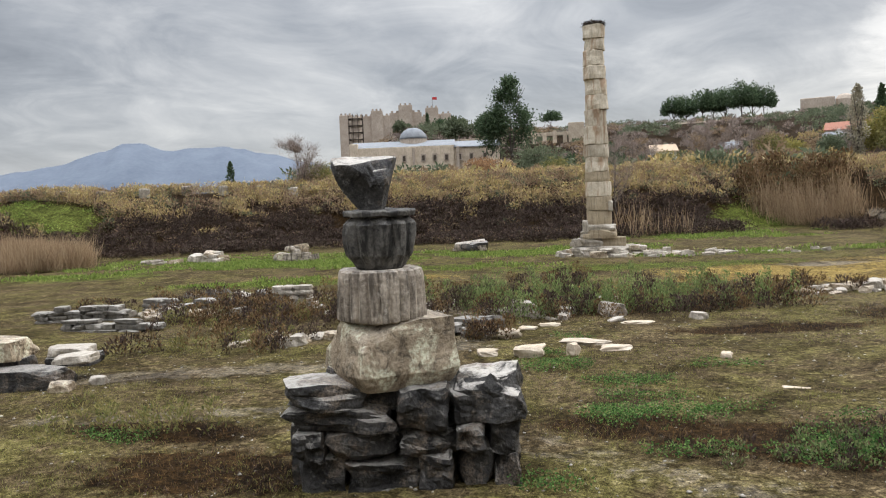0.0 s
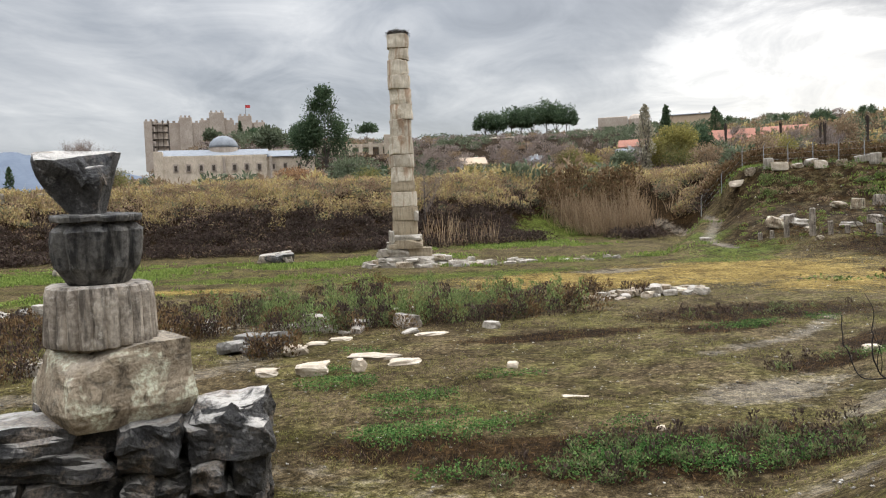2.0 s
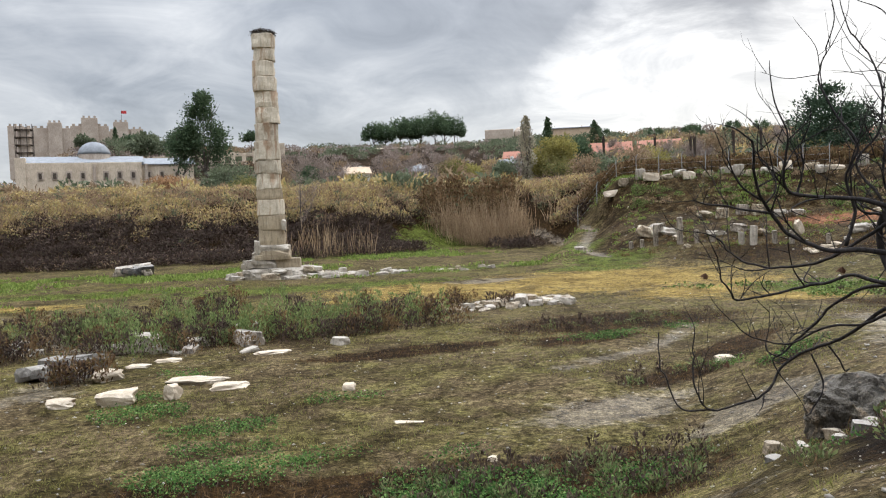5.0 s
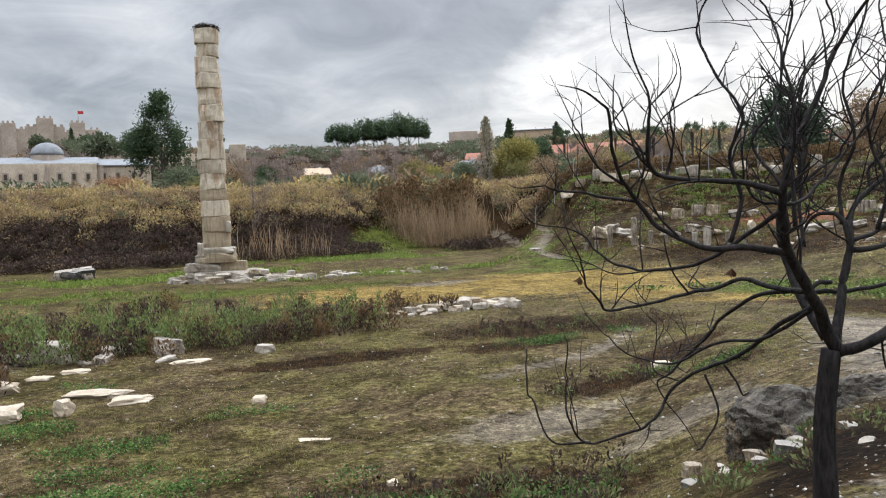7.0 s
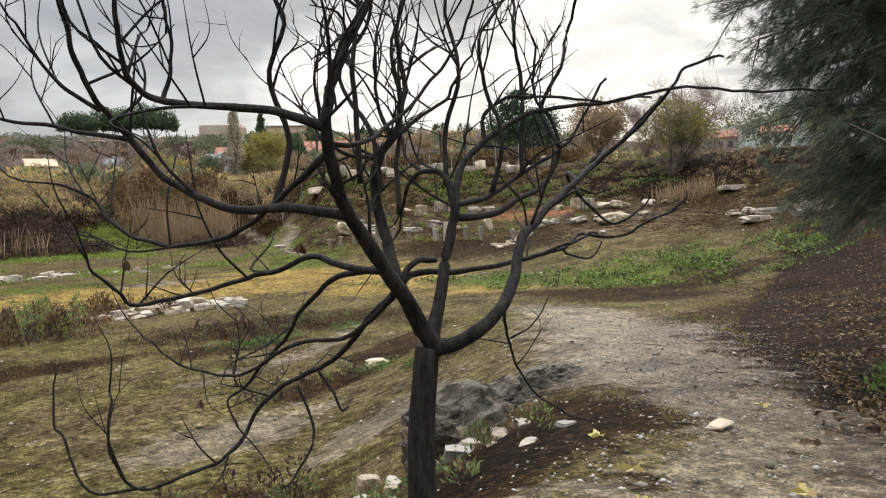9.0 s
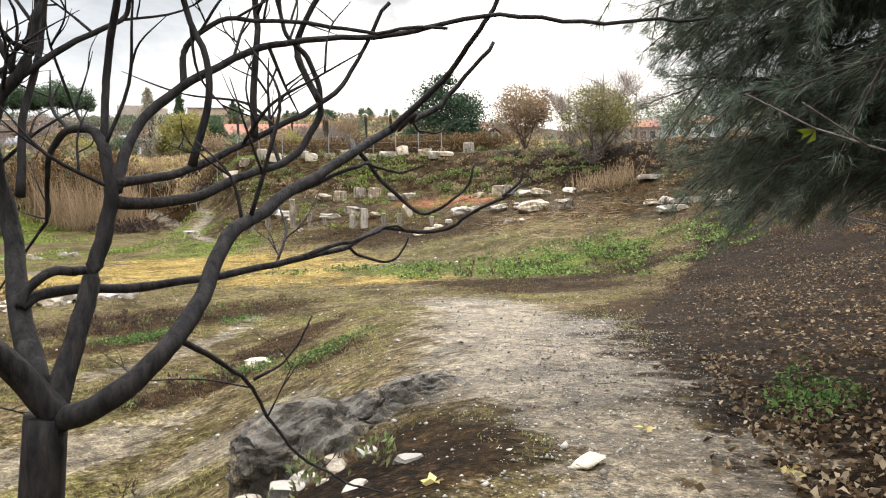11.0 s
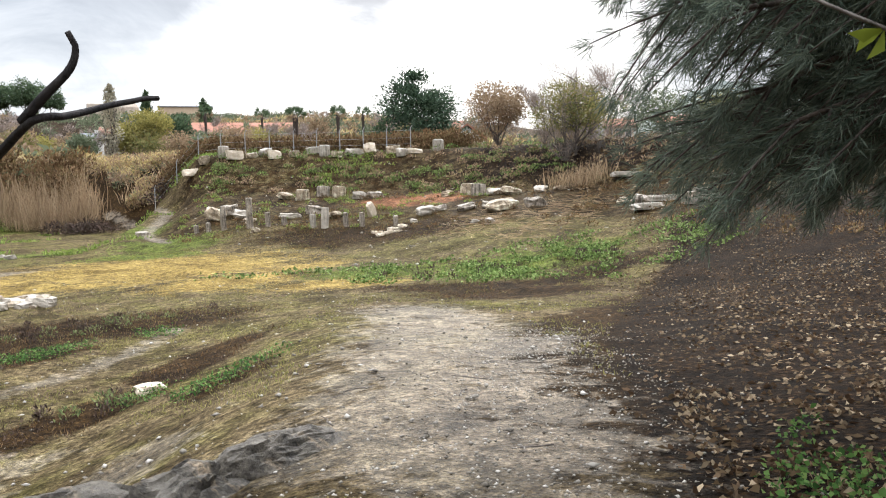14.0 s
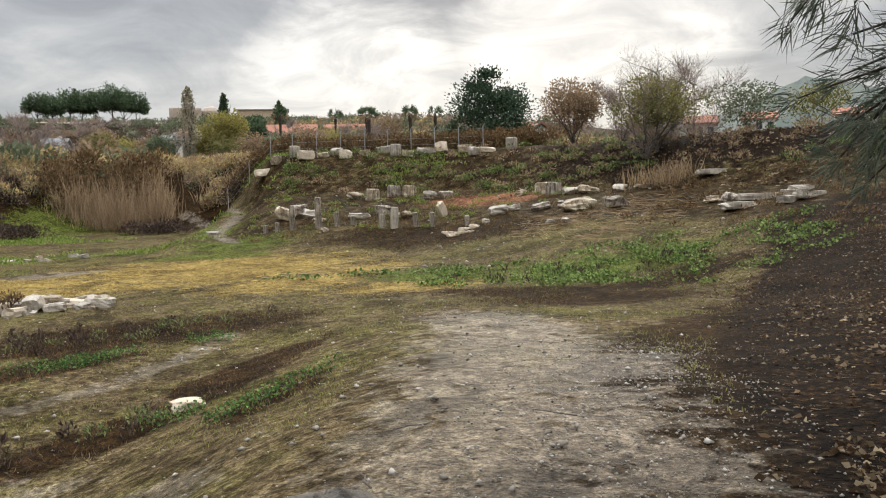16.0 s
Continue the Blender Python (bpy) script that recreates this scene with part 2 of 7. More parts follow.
def bark_material(name, dark, light, scale=18.0):
    n = Nodes(name, 0.9, 0.2)
    c = n.coords()
    v = n.noise(c, scale, 6, 0.65, 0.3, (1, 1, 0.25))
    return n.done(n.ramp(v, (0.35, dark), (0.68, light)), v, 0.8, 0.02)


def plain_material(name, dark, light, scale=4.0, rough=0.85, bump=0.3):
    n = Nodes(name, rough, 0.25)
    c = n.coords()
    v = n.math("ADD", n.math("MULTIPLY", n.noise(c, scale, 5, 0.6, 0.3), 0.6), n.math("MULTIPLY", n.noise(c, scale * 9, 4), 0.4))
    return n.done(n.ramp(v, (0.36, dark), (0.64, light)), v, bump, 0.02)


EARTH = ground_material()
LIMESTONE = stone_material("weathered_pale_stone", (0.22, 0.185, 0.14), (0.52, 0.46, 0.375), stain=0.4, top_pale=0.3)
MARBLE = stone_material("column_marble", (0.42, 0.345, 0.25), (0.72, 0.635, 0.5), (0.74, 0.67, 0.55), 0.3, 1.3, rust=0.7)
GREY_RUIN = stone_material("damp_grey_masonry", (0.085, 0.075, 0.062), (0.25, 0.225, 0.19), (0.33, 0.31, 0.27), 0.5, top_pale=0.35)
CONCRETE = stone_material("patched_mortar", (0.26, 0.2, 0.13), (0.42, 0.34, 0.23), (0.42, 0.37, 0.28), 0.35, 1.6)
DARK_STONE = stone_material("blackened_stone", (0.014, 0.0125, 0.0115), (0.085, 0.076, 0.066), (0.24, 0.225, 0.2), 0.5, top_pale=0.5, rugged=0.07, rough=0.58)
TAN_STONE = stone_material("pitted_tan_stone", (0.2, 0.145, 0.09), (0.58, 0.465, 0.325), (0.62, 0.53, 0.4), 0.35, 1.8, 0.25, 0.045)
DRUM_STONE = stone_material("stained_drum_stone", (0.12, 0.094, 0.07), (0.52, 0.44, 0.345), (0.58, 0.52, 0.43), 0.8, 1.8, 0.3)
ROCK = stone_material("grey_earth_rock", (0.045, 0.037, 0.028), (0.17, 0.145, 0.11), (0.24, 0.21, 0.16), 0.4, top_pale=0.12, rugged=0.09)
RUIN_WALL = stone_material("far_masonry", (0.46, 0.365, 0.265), (0.76, 0.64, 0.49), stain=0.25, scale=0.5)
CASTLE_WALL = stone_material("castle_masonry", (0.36, 0.285, 0.22), (0.58, 0.485, 0.395), stain=0.3, scale=0.25)
FIG_BARK = bark_material("dark_wet_bark", (0.008, 0.007, 0.007), (0.036, 0.03, 0.027), 40)
PINE_BARK = bark_material("pine_bark", (0.03, 0.022, 0.018), (0.1, 0.075, 0.06))
GREY_BARK = bark_material("grey_bark", (0.06, 0.05, 0.042), (0.17, 0.145, 0.125))


# ---- builders ----
def ring_mesh(name, verts, faces, material, smooth=False):
    me = bpy.data.meshes.new(name)
    me.from_pydata(verts, [], faces)
    me.materials.append(material)
    if smooth:
        me.polygons.foreach_set("use_smooth", [True] * len(me.polygons))
    me.update()
    return me


def bulk_mesh(name, verts, quads, material):
    """A mesh from arrays of corners and of four-sided faces."""
    verts, quads = np.asarray(verts, np.float32), np.asarray(quads, np.int32)
    me = bpy.data.meshes.new(name)
    me.vertices.add(len(verts))
    me.vertices.foreach_set("co", verts.ravel())
    me.loops.add(quads.size)
    me.loops.foreach_set("vertex_index", quads.ravel())
    me.polygons.add(len(quads))
    me.polygons.foreach_set("loop_start", np.arange(0, quads.size, quads.shape[1], dtype=np.int32))
    me.polygons.foreach_set("loop_total", np.full(len(quads), quads.shape[1], np.int32))
    me.materials.append(material)
    me.update(calc_edges=True)
    return me


def part(name, bm, material, parent=None, label="", smooth=False):
    """Links a bmesh, or a finished mesh, as one object under a thing."""
    if isinstance(bm, bmesh.types.BMesh):
        me = bpy.data.meshes.new(name)
        bm.normal_update()
        bm.to_mesh(me)
        bm.free()
        me.materials.append(material)
        if smooth:
            me.polygons.foreach_set("use_smooth", [True] * len(me.polygons))
    else:
        me = bm
    ob = new(name, me)
    ob.parent = parent
    if label:
        tagged(ob, label)
    return ob


def thing(name, at, label, category, group="", rz=0.0, kind=""):
    ob = new(name)
    ob.empty_display_size = 0.2
    ob.matrix_basis = pose(*at, 0, 0, rz)
    return tagged(ob, label, category, group, kind)


def on_land(x, y, sink=0.0):
    return float(land(x, y)) - sink


def box_bm(sx, sy, sz, at=(0, 0, 0), bevel=0.0):
    """A box that stands on its base."""
    bm = bmesh.new()
    bmesh.ops.create_cube(bm, size=1.0)
    bmesh.ops.scale(bm, vec=(sx, sy, sz), verts=bm.verts)
    bmesh.ops.translate(bm, vec=(at[0], at[1], at[2] + sz / 2), verts=bm.verts)
    if bevel:
        bmesh.ops.bevel(bm, geom=bm.edges[:], offset=bevel, segments=2, affect="EDGES", profile=0.6)
    return bm


def stone_bm(sx, sy, sz, seed, chips=0.12, cuts=3, round_off=0.25, at=(0, 0, 0), turn=0.0):
    """A rough block that stands on its base: worn edges, chipped corners, uneven faces."""
    rng = random.Random(seed)
    bm = bmesh.new()
    bmesh.ops.create_cube(bm, size=1.0)
    bmesh.ops.subdivide_edges(bm, edges=bm.edges[:], cuts=cuts, use_grid_fill=True)
    off = Vector((rng.uniform(-50, 50), rng.uniform(-50, 50), rng.uniform(-50, 50)))
    planes = []
    for _ in range(4):
        d = Vector((rng.choice((-1, 1)) * rng.uniform(0.5, 1), rng.choice((-1, 1)) * rng.uniform(0.5, 1), rng.uniform(-0.4, 1))).normalized()
        planes.append((d, rng.uniform(0.5, 0.68)))
    tilt = Matrix.Rotation(turn, 4, "Z")
    for v in bm.verts:
        c = v.co.copy()
        n4 = (abs(c.x) ** 6 + abs(c.y) ** 6 + abs(c.z) ** 6) ** (1 / 6) * 2
        ball = c.normalized() * 0.62
        c = c.lerp(ball, round_off * min(1.0, max(0.0, (c.length - 0.5) * 2.6)))
        for d, k in planes:
            over = c.dot(d) - k
            if over > 0:
                c -= d * over * 0.85
        w = noise.noise_vector(c * 1.7 + off) * chips + noise.noise_vector(c * 4.6 + off) * chips * 0.45
        c += w
        v.co = tilt @ Vector((c.x * sx, c.y * sy, c.z * sz)) + Vector((at[0], at[1], at[2] + sz / 2))
    return bm


def tube_bm(bm, points, radii, sides=6):
    """A tapered tube through points, joined on to bm."""
    rings = []
    pts = [Vector(p) for p in points]
    ref = Vector((0.31, 0.17, 0.93)).normalized()
    for i, p in enumerate(pts):
        d = (pts[min(i + 1, len(pts) - 1)] - pts[max(i - 1, 0)])
        d = d.normalized() if d.length > 1e-6 else Vector((0, 0, 1))
        u = d.cross(ref)
        u = u.normalized() if u.length > 1e-3 else d.orthogonal().normalized()
        w = d.cross(u)
        rings.append([bm.verts.new(p + (u * math.cos(a) + w * math.sin(a)) * radii[i]) for a in (2 * math.pi * k / sides for k in range(sides))])
    for r0, r1 in zip(rings, rings[1:]):
        for k in range(sides):
            bm.faces.new((r0[k], r0[(k + 1) % sides], r1[(k + 1) % sides], r1[k]))
    bm.faces.new(rings[-1])
    bm.faces.new(rings[0][::-1])
    return bm


def smooth_line(points, steps=5):
    """A bowed line through a few points."""
    p = [Vector(q) for q in points]
    p = [p[0] * 2 - p[1], *p, p[-1] * 2 - p[-2]]
    out = []
    for i in range(1, len(p) - 2):
        for k in range(steps):
            t = k / steps
            a, b, c, d = p[i - 1], p[i], p[i + 1], p[i + 2]
            out.append(0.5 * ((2 * b) + (c - a) * t + (2 * a - 5 * b + 4 * c - d) * t * t + (3 * b - a - 3 * c + d) * t ** 3))
    out.append(p[-2])
    return out


def cards(points, dirs, length, width, rng, bend=0.25, name="leaves", material=None, sections=1):
    """Many small leaves or blades: each starts at a point, runs along its direction and bows."""
    points, dirs = np.asarray(points, float), np.asarray(dirs, float)
    n = len(points)
    length, width = np.broadcast_to(length, n)[:, None], np.broadcast_to(width, n)[:, None]
    dirs = dirs / np.maximum(1e-6, np.linalg.norm(dirs, axis=1, keepdims=True))
    side = np.cross(dirs, rng.normal(size=(n, 3)))
    side /= np.maximum(1e-6, np.linalg.norm(side, axis=1, keepdims=True))
    fold = np.cross(side, dirs)
    mid = points + dirs * length * 0.5 + fold * length * bend * 0.4
    tip = points + dirs * length * (1 - 0.3 * bend) - fold * length * bend * 0.2
    verts = np.stack([points, mid - side * width * 0.5, tip, mid + side * width * 0.5], 1).reshape(-1, 3)
    quads = np.arange(n * 4).reshape(n, 4)
    return bulk_mesh(name, verts, quads, material)

# ---- the lie of the land ----
def sstep(a, b, x):
    u = np.clip((x - a) / (b - a), 0.0, 1.0)
    return u * u * (3.0 - 2.0 * u)


def lattice(ix, iy, seed):
    """A repeatable random number in 0..1 for each whole-numbered place."""
    n = (ix * 374761393 + iy * 668265263 + seed * 974634777) & 0x7FFFFFFF
    n = ((n ^ (n >> 13)) * 1274126177) & 0x7FFFFFFF
    return ((n ^ (n >> 16)) & 0xFFFF) / 65535.0


def vnoise(x, y, seed=0):
    x, y = np.asarray(x, float), np.asarray(y, float)
    ix, iy = np.floor(x).astype(np.int64), np.floor(y).astype(np.int64)
    u, v = x - ix, y - iy
    u, v = u * u * (3 - 2 * u), v * v * (3 - 2 * v)
    a, b = lattice(ix, iy, seed), lattice(ix + 1, iy, seed)
    c, d = lattice(ix, iy + 1, seed), lattice(ix + 1, iy + 1, seed)
    return (a * (1 - u) + b * u) * (1 - v) + (c * (1 - u) + d * u) * v


def fbm(x, y, seed=0, octaves=4):
    total, gain, norm = 0.0, 1.0, 0.0
    for k in range(octaves):
        total = total + gain * vnoise(np.asarray(x) * 2 ** k, np.asarray(y) * 2 ** k, seed + 17 * k)
        norm += gain
        gain *= 0.5
    return total / norm


def bank(x, y):
    """Along and across the worn bank that the walk follows."""
    u, v = x - 5.0, y + 0.36
    return 0.71 * u + 0.705 * v, -0.705 * u + 0.71 * v


def rim(theta):
    """Distance from the basin's middle to the foot of the far embankment."""
    return np.interp(theta, (64, 74, 79, 92, 109, 125, 148, 175), (47, 52, 55, 47, 46.5, 54, 62, 75))


def land(x, y, rough=True):
    """Height of the ground."""
    x, y = np.asarray(x, float), np.asarray(y, float)
    s, d = bank(x, y)
    d0 = 0.7 + 0.27 * np.maximum(0, s - 14)
    ramp = np.clip(2.65 - 0.08 * s, 0, 3.2)
    z = ramp * (1 - sstep(d0, d0 + 4.5 + 0.5 * sstep(14, 18, s), d))
    z = z + 0.09 * np.maximum(0, -d - 1.2) * (1 - sstep(26, 40, s)) * (1 - sstep(10, 30, -d))
    dx, dy = x - 10.0, y - 28.0
    r, th = np.hypot(dx, dy), np.degrees(np.arctan2(dy, dx))
    th = np.where(th < -120, th + 360, th)
    right = np.interp(r + 3.0 * (1 - sstep(10, 40, th)), (20, 24, 29, 33, 38, 41, 47, 49), (0, 0.15, 1.1, 1.8, 2.6, 3.1, 6.1, 6.3))
    e = r - rim(th)
    left = np.interp(e, (-4, 0, 3, 8, 13, 16), (0, 0.15, 1.3, 3.9, 5.6, 6.0))
    w = sstep(62, 69, th)
    bowl = right * (1 - w) + left * w
    # the track that climbs out between the reeds and the terrace
    off = x - np.interp(y, (40, 58, 63.5, 68, 73, 80, 90), (24, 24.7, 27, 29, 28.4, 27, 26.5))
    track = np.interp(y, (40, 58, 63.5, 68, 73, 80, 90), (0.1, 0.55, 1.0, 1.6, 2.5, 3.8, 5.5))
    g = np.exp(-(off / 2.3) ** 2) * (1 - sstep(90, 100, y))
    bowl = bowl * (1 - g) + np.minimum(bowl, track) * g
    # nothing rises close behind the walker
    bowl = bowl * sstep(-62, -30, th) * (1 - sstep(172, 205, th))
    z = z + bowl
    # beyond the rim the land climbs to the castle ridge
    far = np.hypot(x - 8.0, y)
    az = np.degrees(np.arctan2(x - 8.0, y))
    fwd = sstep(-26, -14, az) * (1 - sstep(75, 100, az))
    climb = 24.0 * sstep(150 - 75 * sstep(5, 18, az), 335, far) * fwd * (1 - 0.9 * sstep(350, 600, far))
    climb = climb * (1 - 0.45 * sstep(30, 50, az))
    z = z + climb
    z = z + 5.0 * np.exp(-((x + 88) / 40.0) ** 2 - ((y - 330) / 45.0) ** 2)
    if rough:
        near = 1 - sstep(60, 120, far)
        z = z + near * (0.16 * (fbm(x * 0.35, y * 0.35, 3) - 0.5) + 0.07 * (fbm(x * 1.7, y * 1.7, 8) - 0.5))
        z = z + (1 - near) * 1.2 * (fbm(x * 0.03, y * 0.03, 5) - 0.5)
    return z

# ---- the ground ----
def spaced(lo, hi, step, growth, far):
    mid = list(np.arange(lo, hi + 1e-6, step))
    out, inn, w = [], [], step
    while hi + sum(out) < far:
        w *= growth
        out.append(w)
    up_side = hi + np.cumsum(out)
    down_side = lo - np.cumsum(out)
    return np.concatenate([down_side[::-1], mid, up_side])


def blob(x, y, cx, cy, rx, ry, turn=0.0):
    """1 in the middle of a patch, 0 outside it."""
    c, s = math.cos(radians(turn)), math.sin(radians(turn))
    u, v = ((x - cx) * c + (y - cy) * s) / rx, (-(x - cx) * s + (y - cy) * c) / ry
    return np.clip(1.25 - np.hypot(u, v), 0, 1)


def near_line(x, y, points, width):
    """1 on a trodden line, 0 further off than its width."""
    best = np.full(np.shape(x), 1e9)
    for (ax, ay), (bx, by) in zip(points, points[1:]):
        t = np.clip(((x - ax) * (bx - ax) + (y - ay) * (by - ay)) / ((bx - ax) ** 2 + (by - ay) ** 2), 0, 1)
        best = np.minimum(best, np.hypot(x - ax - t * (bx - ax), y - ay - t * (by - ay)))
    return np.clip(1.3 - best / width, 0, 1)


WALKED = [(2, -3.5), (5, -0.4), (7.9, 3.5), (11.65, 5.95), (13.6, 8.4), (16.4, 12.2), (18.5, 15.7), (20.5, 18.5), (22, 22)]
TRACK = [(24.4, 52), (24.8, 58), (27, 63.5), (29, 68), (28.4, 73), (27, 80)]


def covers(x, y):
    """What lies on the ground: pale mud, moss, straw, leaf litter, dark growth, reddish earth."""
    s, d = bank(x, y)
    dx, dy = x - 10.0, y - 28.0
    r, th = np.hypot(dx, dy), np.degrees(np.arctan2(dy, dx))
    th = np.where(th < -120, th + 360, th)
    big = np.maximum
    mud = big(0.64 * near_line(x, y, WALKED, 2.25), 0.62 * near_line(x, y, TRACK, 0.8))
    mud = big(mud, 0.8 * blob(x, y, 19, 15.0, 2.6, 1.3, 35))
    mud = big(mud, 0.75 * blob(x, y, 12.0, 16.4, 3.0, 1.3, 25))
    mud = big(mud, 0.7 * blob(x, y, 13.7, 14.4, 2.2, 1.0, 20))
    mud = big(mud, 0.55 * near_line(x, y, [(12.0, 20.0), (13.6, 21), (15.2, 22), (17.7, 25.3)], 0.5))
    mud = big(mud, 0.65 * blob(x, y, 15, 43.5, 4.0, 1.6, 10))
    mud = big(mud, 0.55 * near_line(x, y, [(-12, 15), (-6, 17.2), (-2, 18.5), (0.5, 21), (0.2, 26), (-4, 32.5), (-12, 35)], 1.2))
    mud = big(mud, 0.45 * near_line(x, y, [(-8, 12.5), (-2, 14), (4, 12), (8, 9.5), (11, 10.2)], 0.9))
    mud = mud * (1 - 0.95 * np.clip(blob(x, y, 13.1, 9.7, 1.7, 1.1, 45) * 1.6, 0, 1))
    moss = np.zeros_like(x)
    for c in ((-22, 55, 12, 6, 0), (-4, 57, 9, 4, 0), (14, 53, 8, 3, 10), (-30, 44, 8, 4, 0), (12, 72, 9, 4, 0), (19, 83, 6, 3.5, 0), (6, 44, 10, 2.5, 10), (31.5, 29.5, 5.5, 3.0, -25), (27.5, 32.5, 4, 2.4, -20),
              (-50, 66, 7, 5, 0), (17, 81, 6, 3, 0), (24, 50, 4, 3, 0), (-16, 50, 9, 3, 0), (-14, 38, 8, 2.5, 5), (2, 60, 8, 3, 0), (-6, 46, 7, 2, 0), (25, 60, 3, 4, 0), (22, 47, 4, 2, 0)):
        moss = big(moss, 0.85 * blob(x, y, *c))
    straw = np.zeros_like(x)
    for c in ((21, 41, 10, 8.5, 20), (12, 40, 8, 5, 0), (14, 36.5, 6, 2.2, 15), (22, 34, 5, 3, 30), (24.5, 30.5, 4, 2, 0), (-8, 40, 6, 2, 0), (17, 36, 5, 1.0, 8), (8, 36.5, 4, 0.9, 5), (26, 37, 4, 2.0, 30), (5, 34, 6, 0.8, 0)):
        straw = big(straw, 0.74 * blob(x, y, *c))
    far_on = np.clip(s - 24, 0, 40)
    litter = sstep(-0.1, 1.4 + 0.14 * far_on, -d - 0.08 * far_on) * (1 - sstep(42, 54, s)) * 1.1
    litter = big(litter, 0.75 * sstep(38, 42, r) * (1 - sstep(25, 48, th)) * sstep(-60, -30, th))
    litter = big(litter, 0.8 * blob(x, y, 12.6, 9.4, 1.5, 1.0, 30))
    dark = np.zeros_like(x)
    for c in ((16, 26.6, 5.5, 2.4, 10), (14.5, 18.7, 2.3, 0.8, 25), (16.4, 20.4, 2.2, 1.0, 45), (16.3, 17.6, 1.5, 0.75, 50), (13.8, 23.7, 2.4, 1.1, 20), (17.5, 21.5, 2.0, 0.8, 30), (10.0, 13.2, 2.6, 0.9, 15), (8.6, 12.3, 3.0, 1.2, 5), (10.2, 12.4, 2.6, 1.4, 10), (7.6, 12.7, 3.4, 1.5, 0), (-1.5, 10.4, 2.6, 1.4, 0), (-3.5, 12.4, 2.4, 1.0, 0), (5.0, 13.4, 2.2, 1.0, 0), (9, 23.4, 4, 0.9, 15), (-9, 27, 6, 3.4, 0), (4, 29, 7, 3.6, 10),
              (13.1, 9.7, 1.8, 1.2, 45), (12.0, 9.0, 1.2, 0.8, 45), (27, 27, 4, 1.2, -30), (31, 25.4, 5, 1.3, 0), (33, 43, 9, 3.4, -45), (27, 24.5, 4, 2.2, -20)):
        dark = big(dark, 0.95 * blob(x, y, *c))
    dark = big(dark, 0.85 * near_line(x, y, [(16.6, 11.0), (18.3, 12.6), (20.4, 14.9), (22.6, 16.6), (26, 18.6), (32, 21.8), (38, 25)], 1.7))
    dark = big(dark, 0.9 * sstep(-2.0, 2.0, r - rim(th)) * sstep(62, 70, th))
    dark = big(dark, 0.54 * sstep(26, 30, r) * (1 - sstep(62, 70, th)) * sstep(-40, -20, th))
    red = 1.0 * blob(x, y, 39.5, 49.5, 5.0, 2.8, -38)
    return mud, moss, straw, litter, dark, red


xs, ys = spaced(-13, 40, 0.32, 1.075, 3200), spaced(-4, 58, 0.32, 1.075, 3200)
gx, gy = np.meshgrid(xs, ys)
gz = land(gx, gy)
mud, moss, straw, litter, dark, red = covers(gx, gy)
# ruts and trodden hollows on the soft ground
gz = gz - 0.05 * np.clip(mud, 0, 1) + 0.04 * np.clip(dark + moss, 0, 1) * (fbm(gx * 2.2, gy * 2.2, 31) - 0.2)
nx, ny = len(xs), len(ys)
index = np.arange(nx * ny).reshape(ny, nx)
quads = np.stack([index[:-1, :-1], index[:-1, 1:], index[1:, 1:], index[1:, :-1]], -1).reshape(-1, 4)
ground_mesh = bulk_mesh("ground", np.stack([gx, gy, gz], -1).reshape(-1, 3), quads, EARTH)
ground_mesh.polygons.foreach_set("use_smooth", [True] * len(ground_mesh.polygons))
for name, layers in (("cover", (mud, moss, straw)), ("cover_more", (litter, dark, red))):
    att = ground_mesh.attributes.new(name, "FLOAT_COLOR", "POINT")
    rgba = np.ones((nx * ny, 4), np.float32)
    for k, layer in enumerate(layers):
        rgba[:, k] = layer.ravel()
    att.data.foreach_set("color", rgba.ravel())
tagged(new("ground", ground_mesh), "muddy ground with thin grass, moss and trodden track", "ground", kind="structure")


# ---- the stacked column fragments by the bank ----
def turned_bm(profile, sides=48, flutes=0, depth=0.0, rough=0.0, seed=0, squash=1.0):
    """A turned drum from (radius, height) pairs, with flutes and worn unevenness."""
    off = Vector((seed * 3.7, seed * 1.3, seed * 2.9))
    bm = bmesh.new()
    rings = []
    for r, z in profile:
        ring = []
        for k in range(sides):
            a = 2 * math.pi * k / sides
            cut = depth * abs(math.sin(a * flutes / 2)) if flutes else 0.0
            v = Vector(((r - depth + cut) * math.cos(a), (r - depth + cut) * math.sin(a) * squash, z))
            v += noise.noise_vector(v * 1.9 + off) * rough + noise.noise_vector(v * 6 + off) * rough * 0.35
            ring.append(bm.verts.new(v))
        rings.append(ring)
    for r0, r1 in zip(rings, rings[1:]):
        for k in range(sides):
            bm.faces.new((r0[k], r0[(k + 1) % sides], r1[(k + 1) % sides], r1[k]))
    bm.faces.new(rings[0][::-1]), bm.faces.new(rings[-1])
    return bm


STACK = (1.68, 10.75)
turn = 15.0
zg = on_land(*STACK)
pedestal = thing("stone_pedestal", (*STACK, zg), "dry-laid pedestal of blackened rough stone blocks", "pedestal", rz=turn)
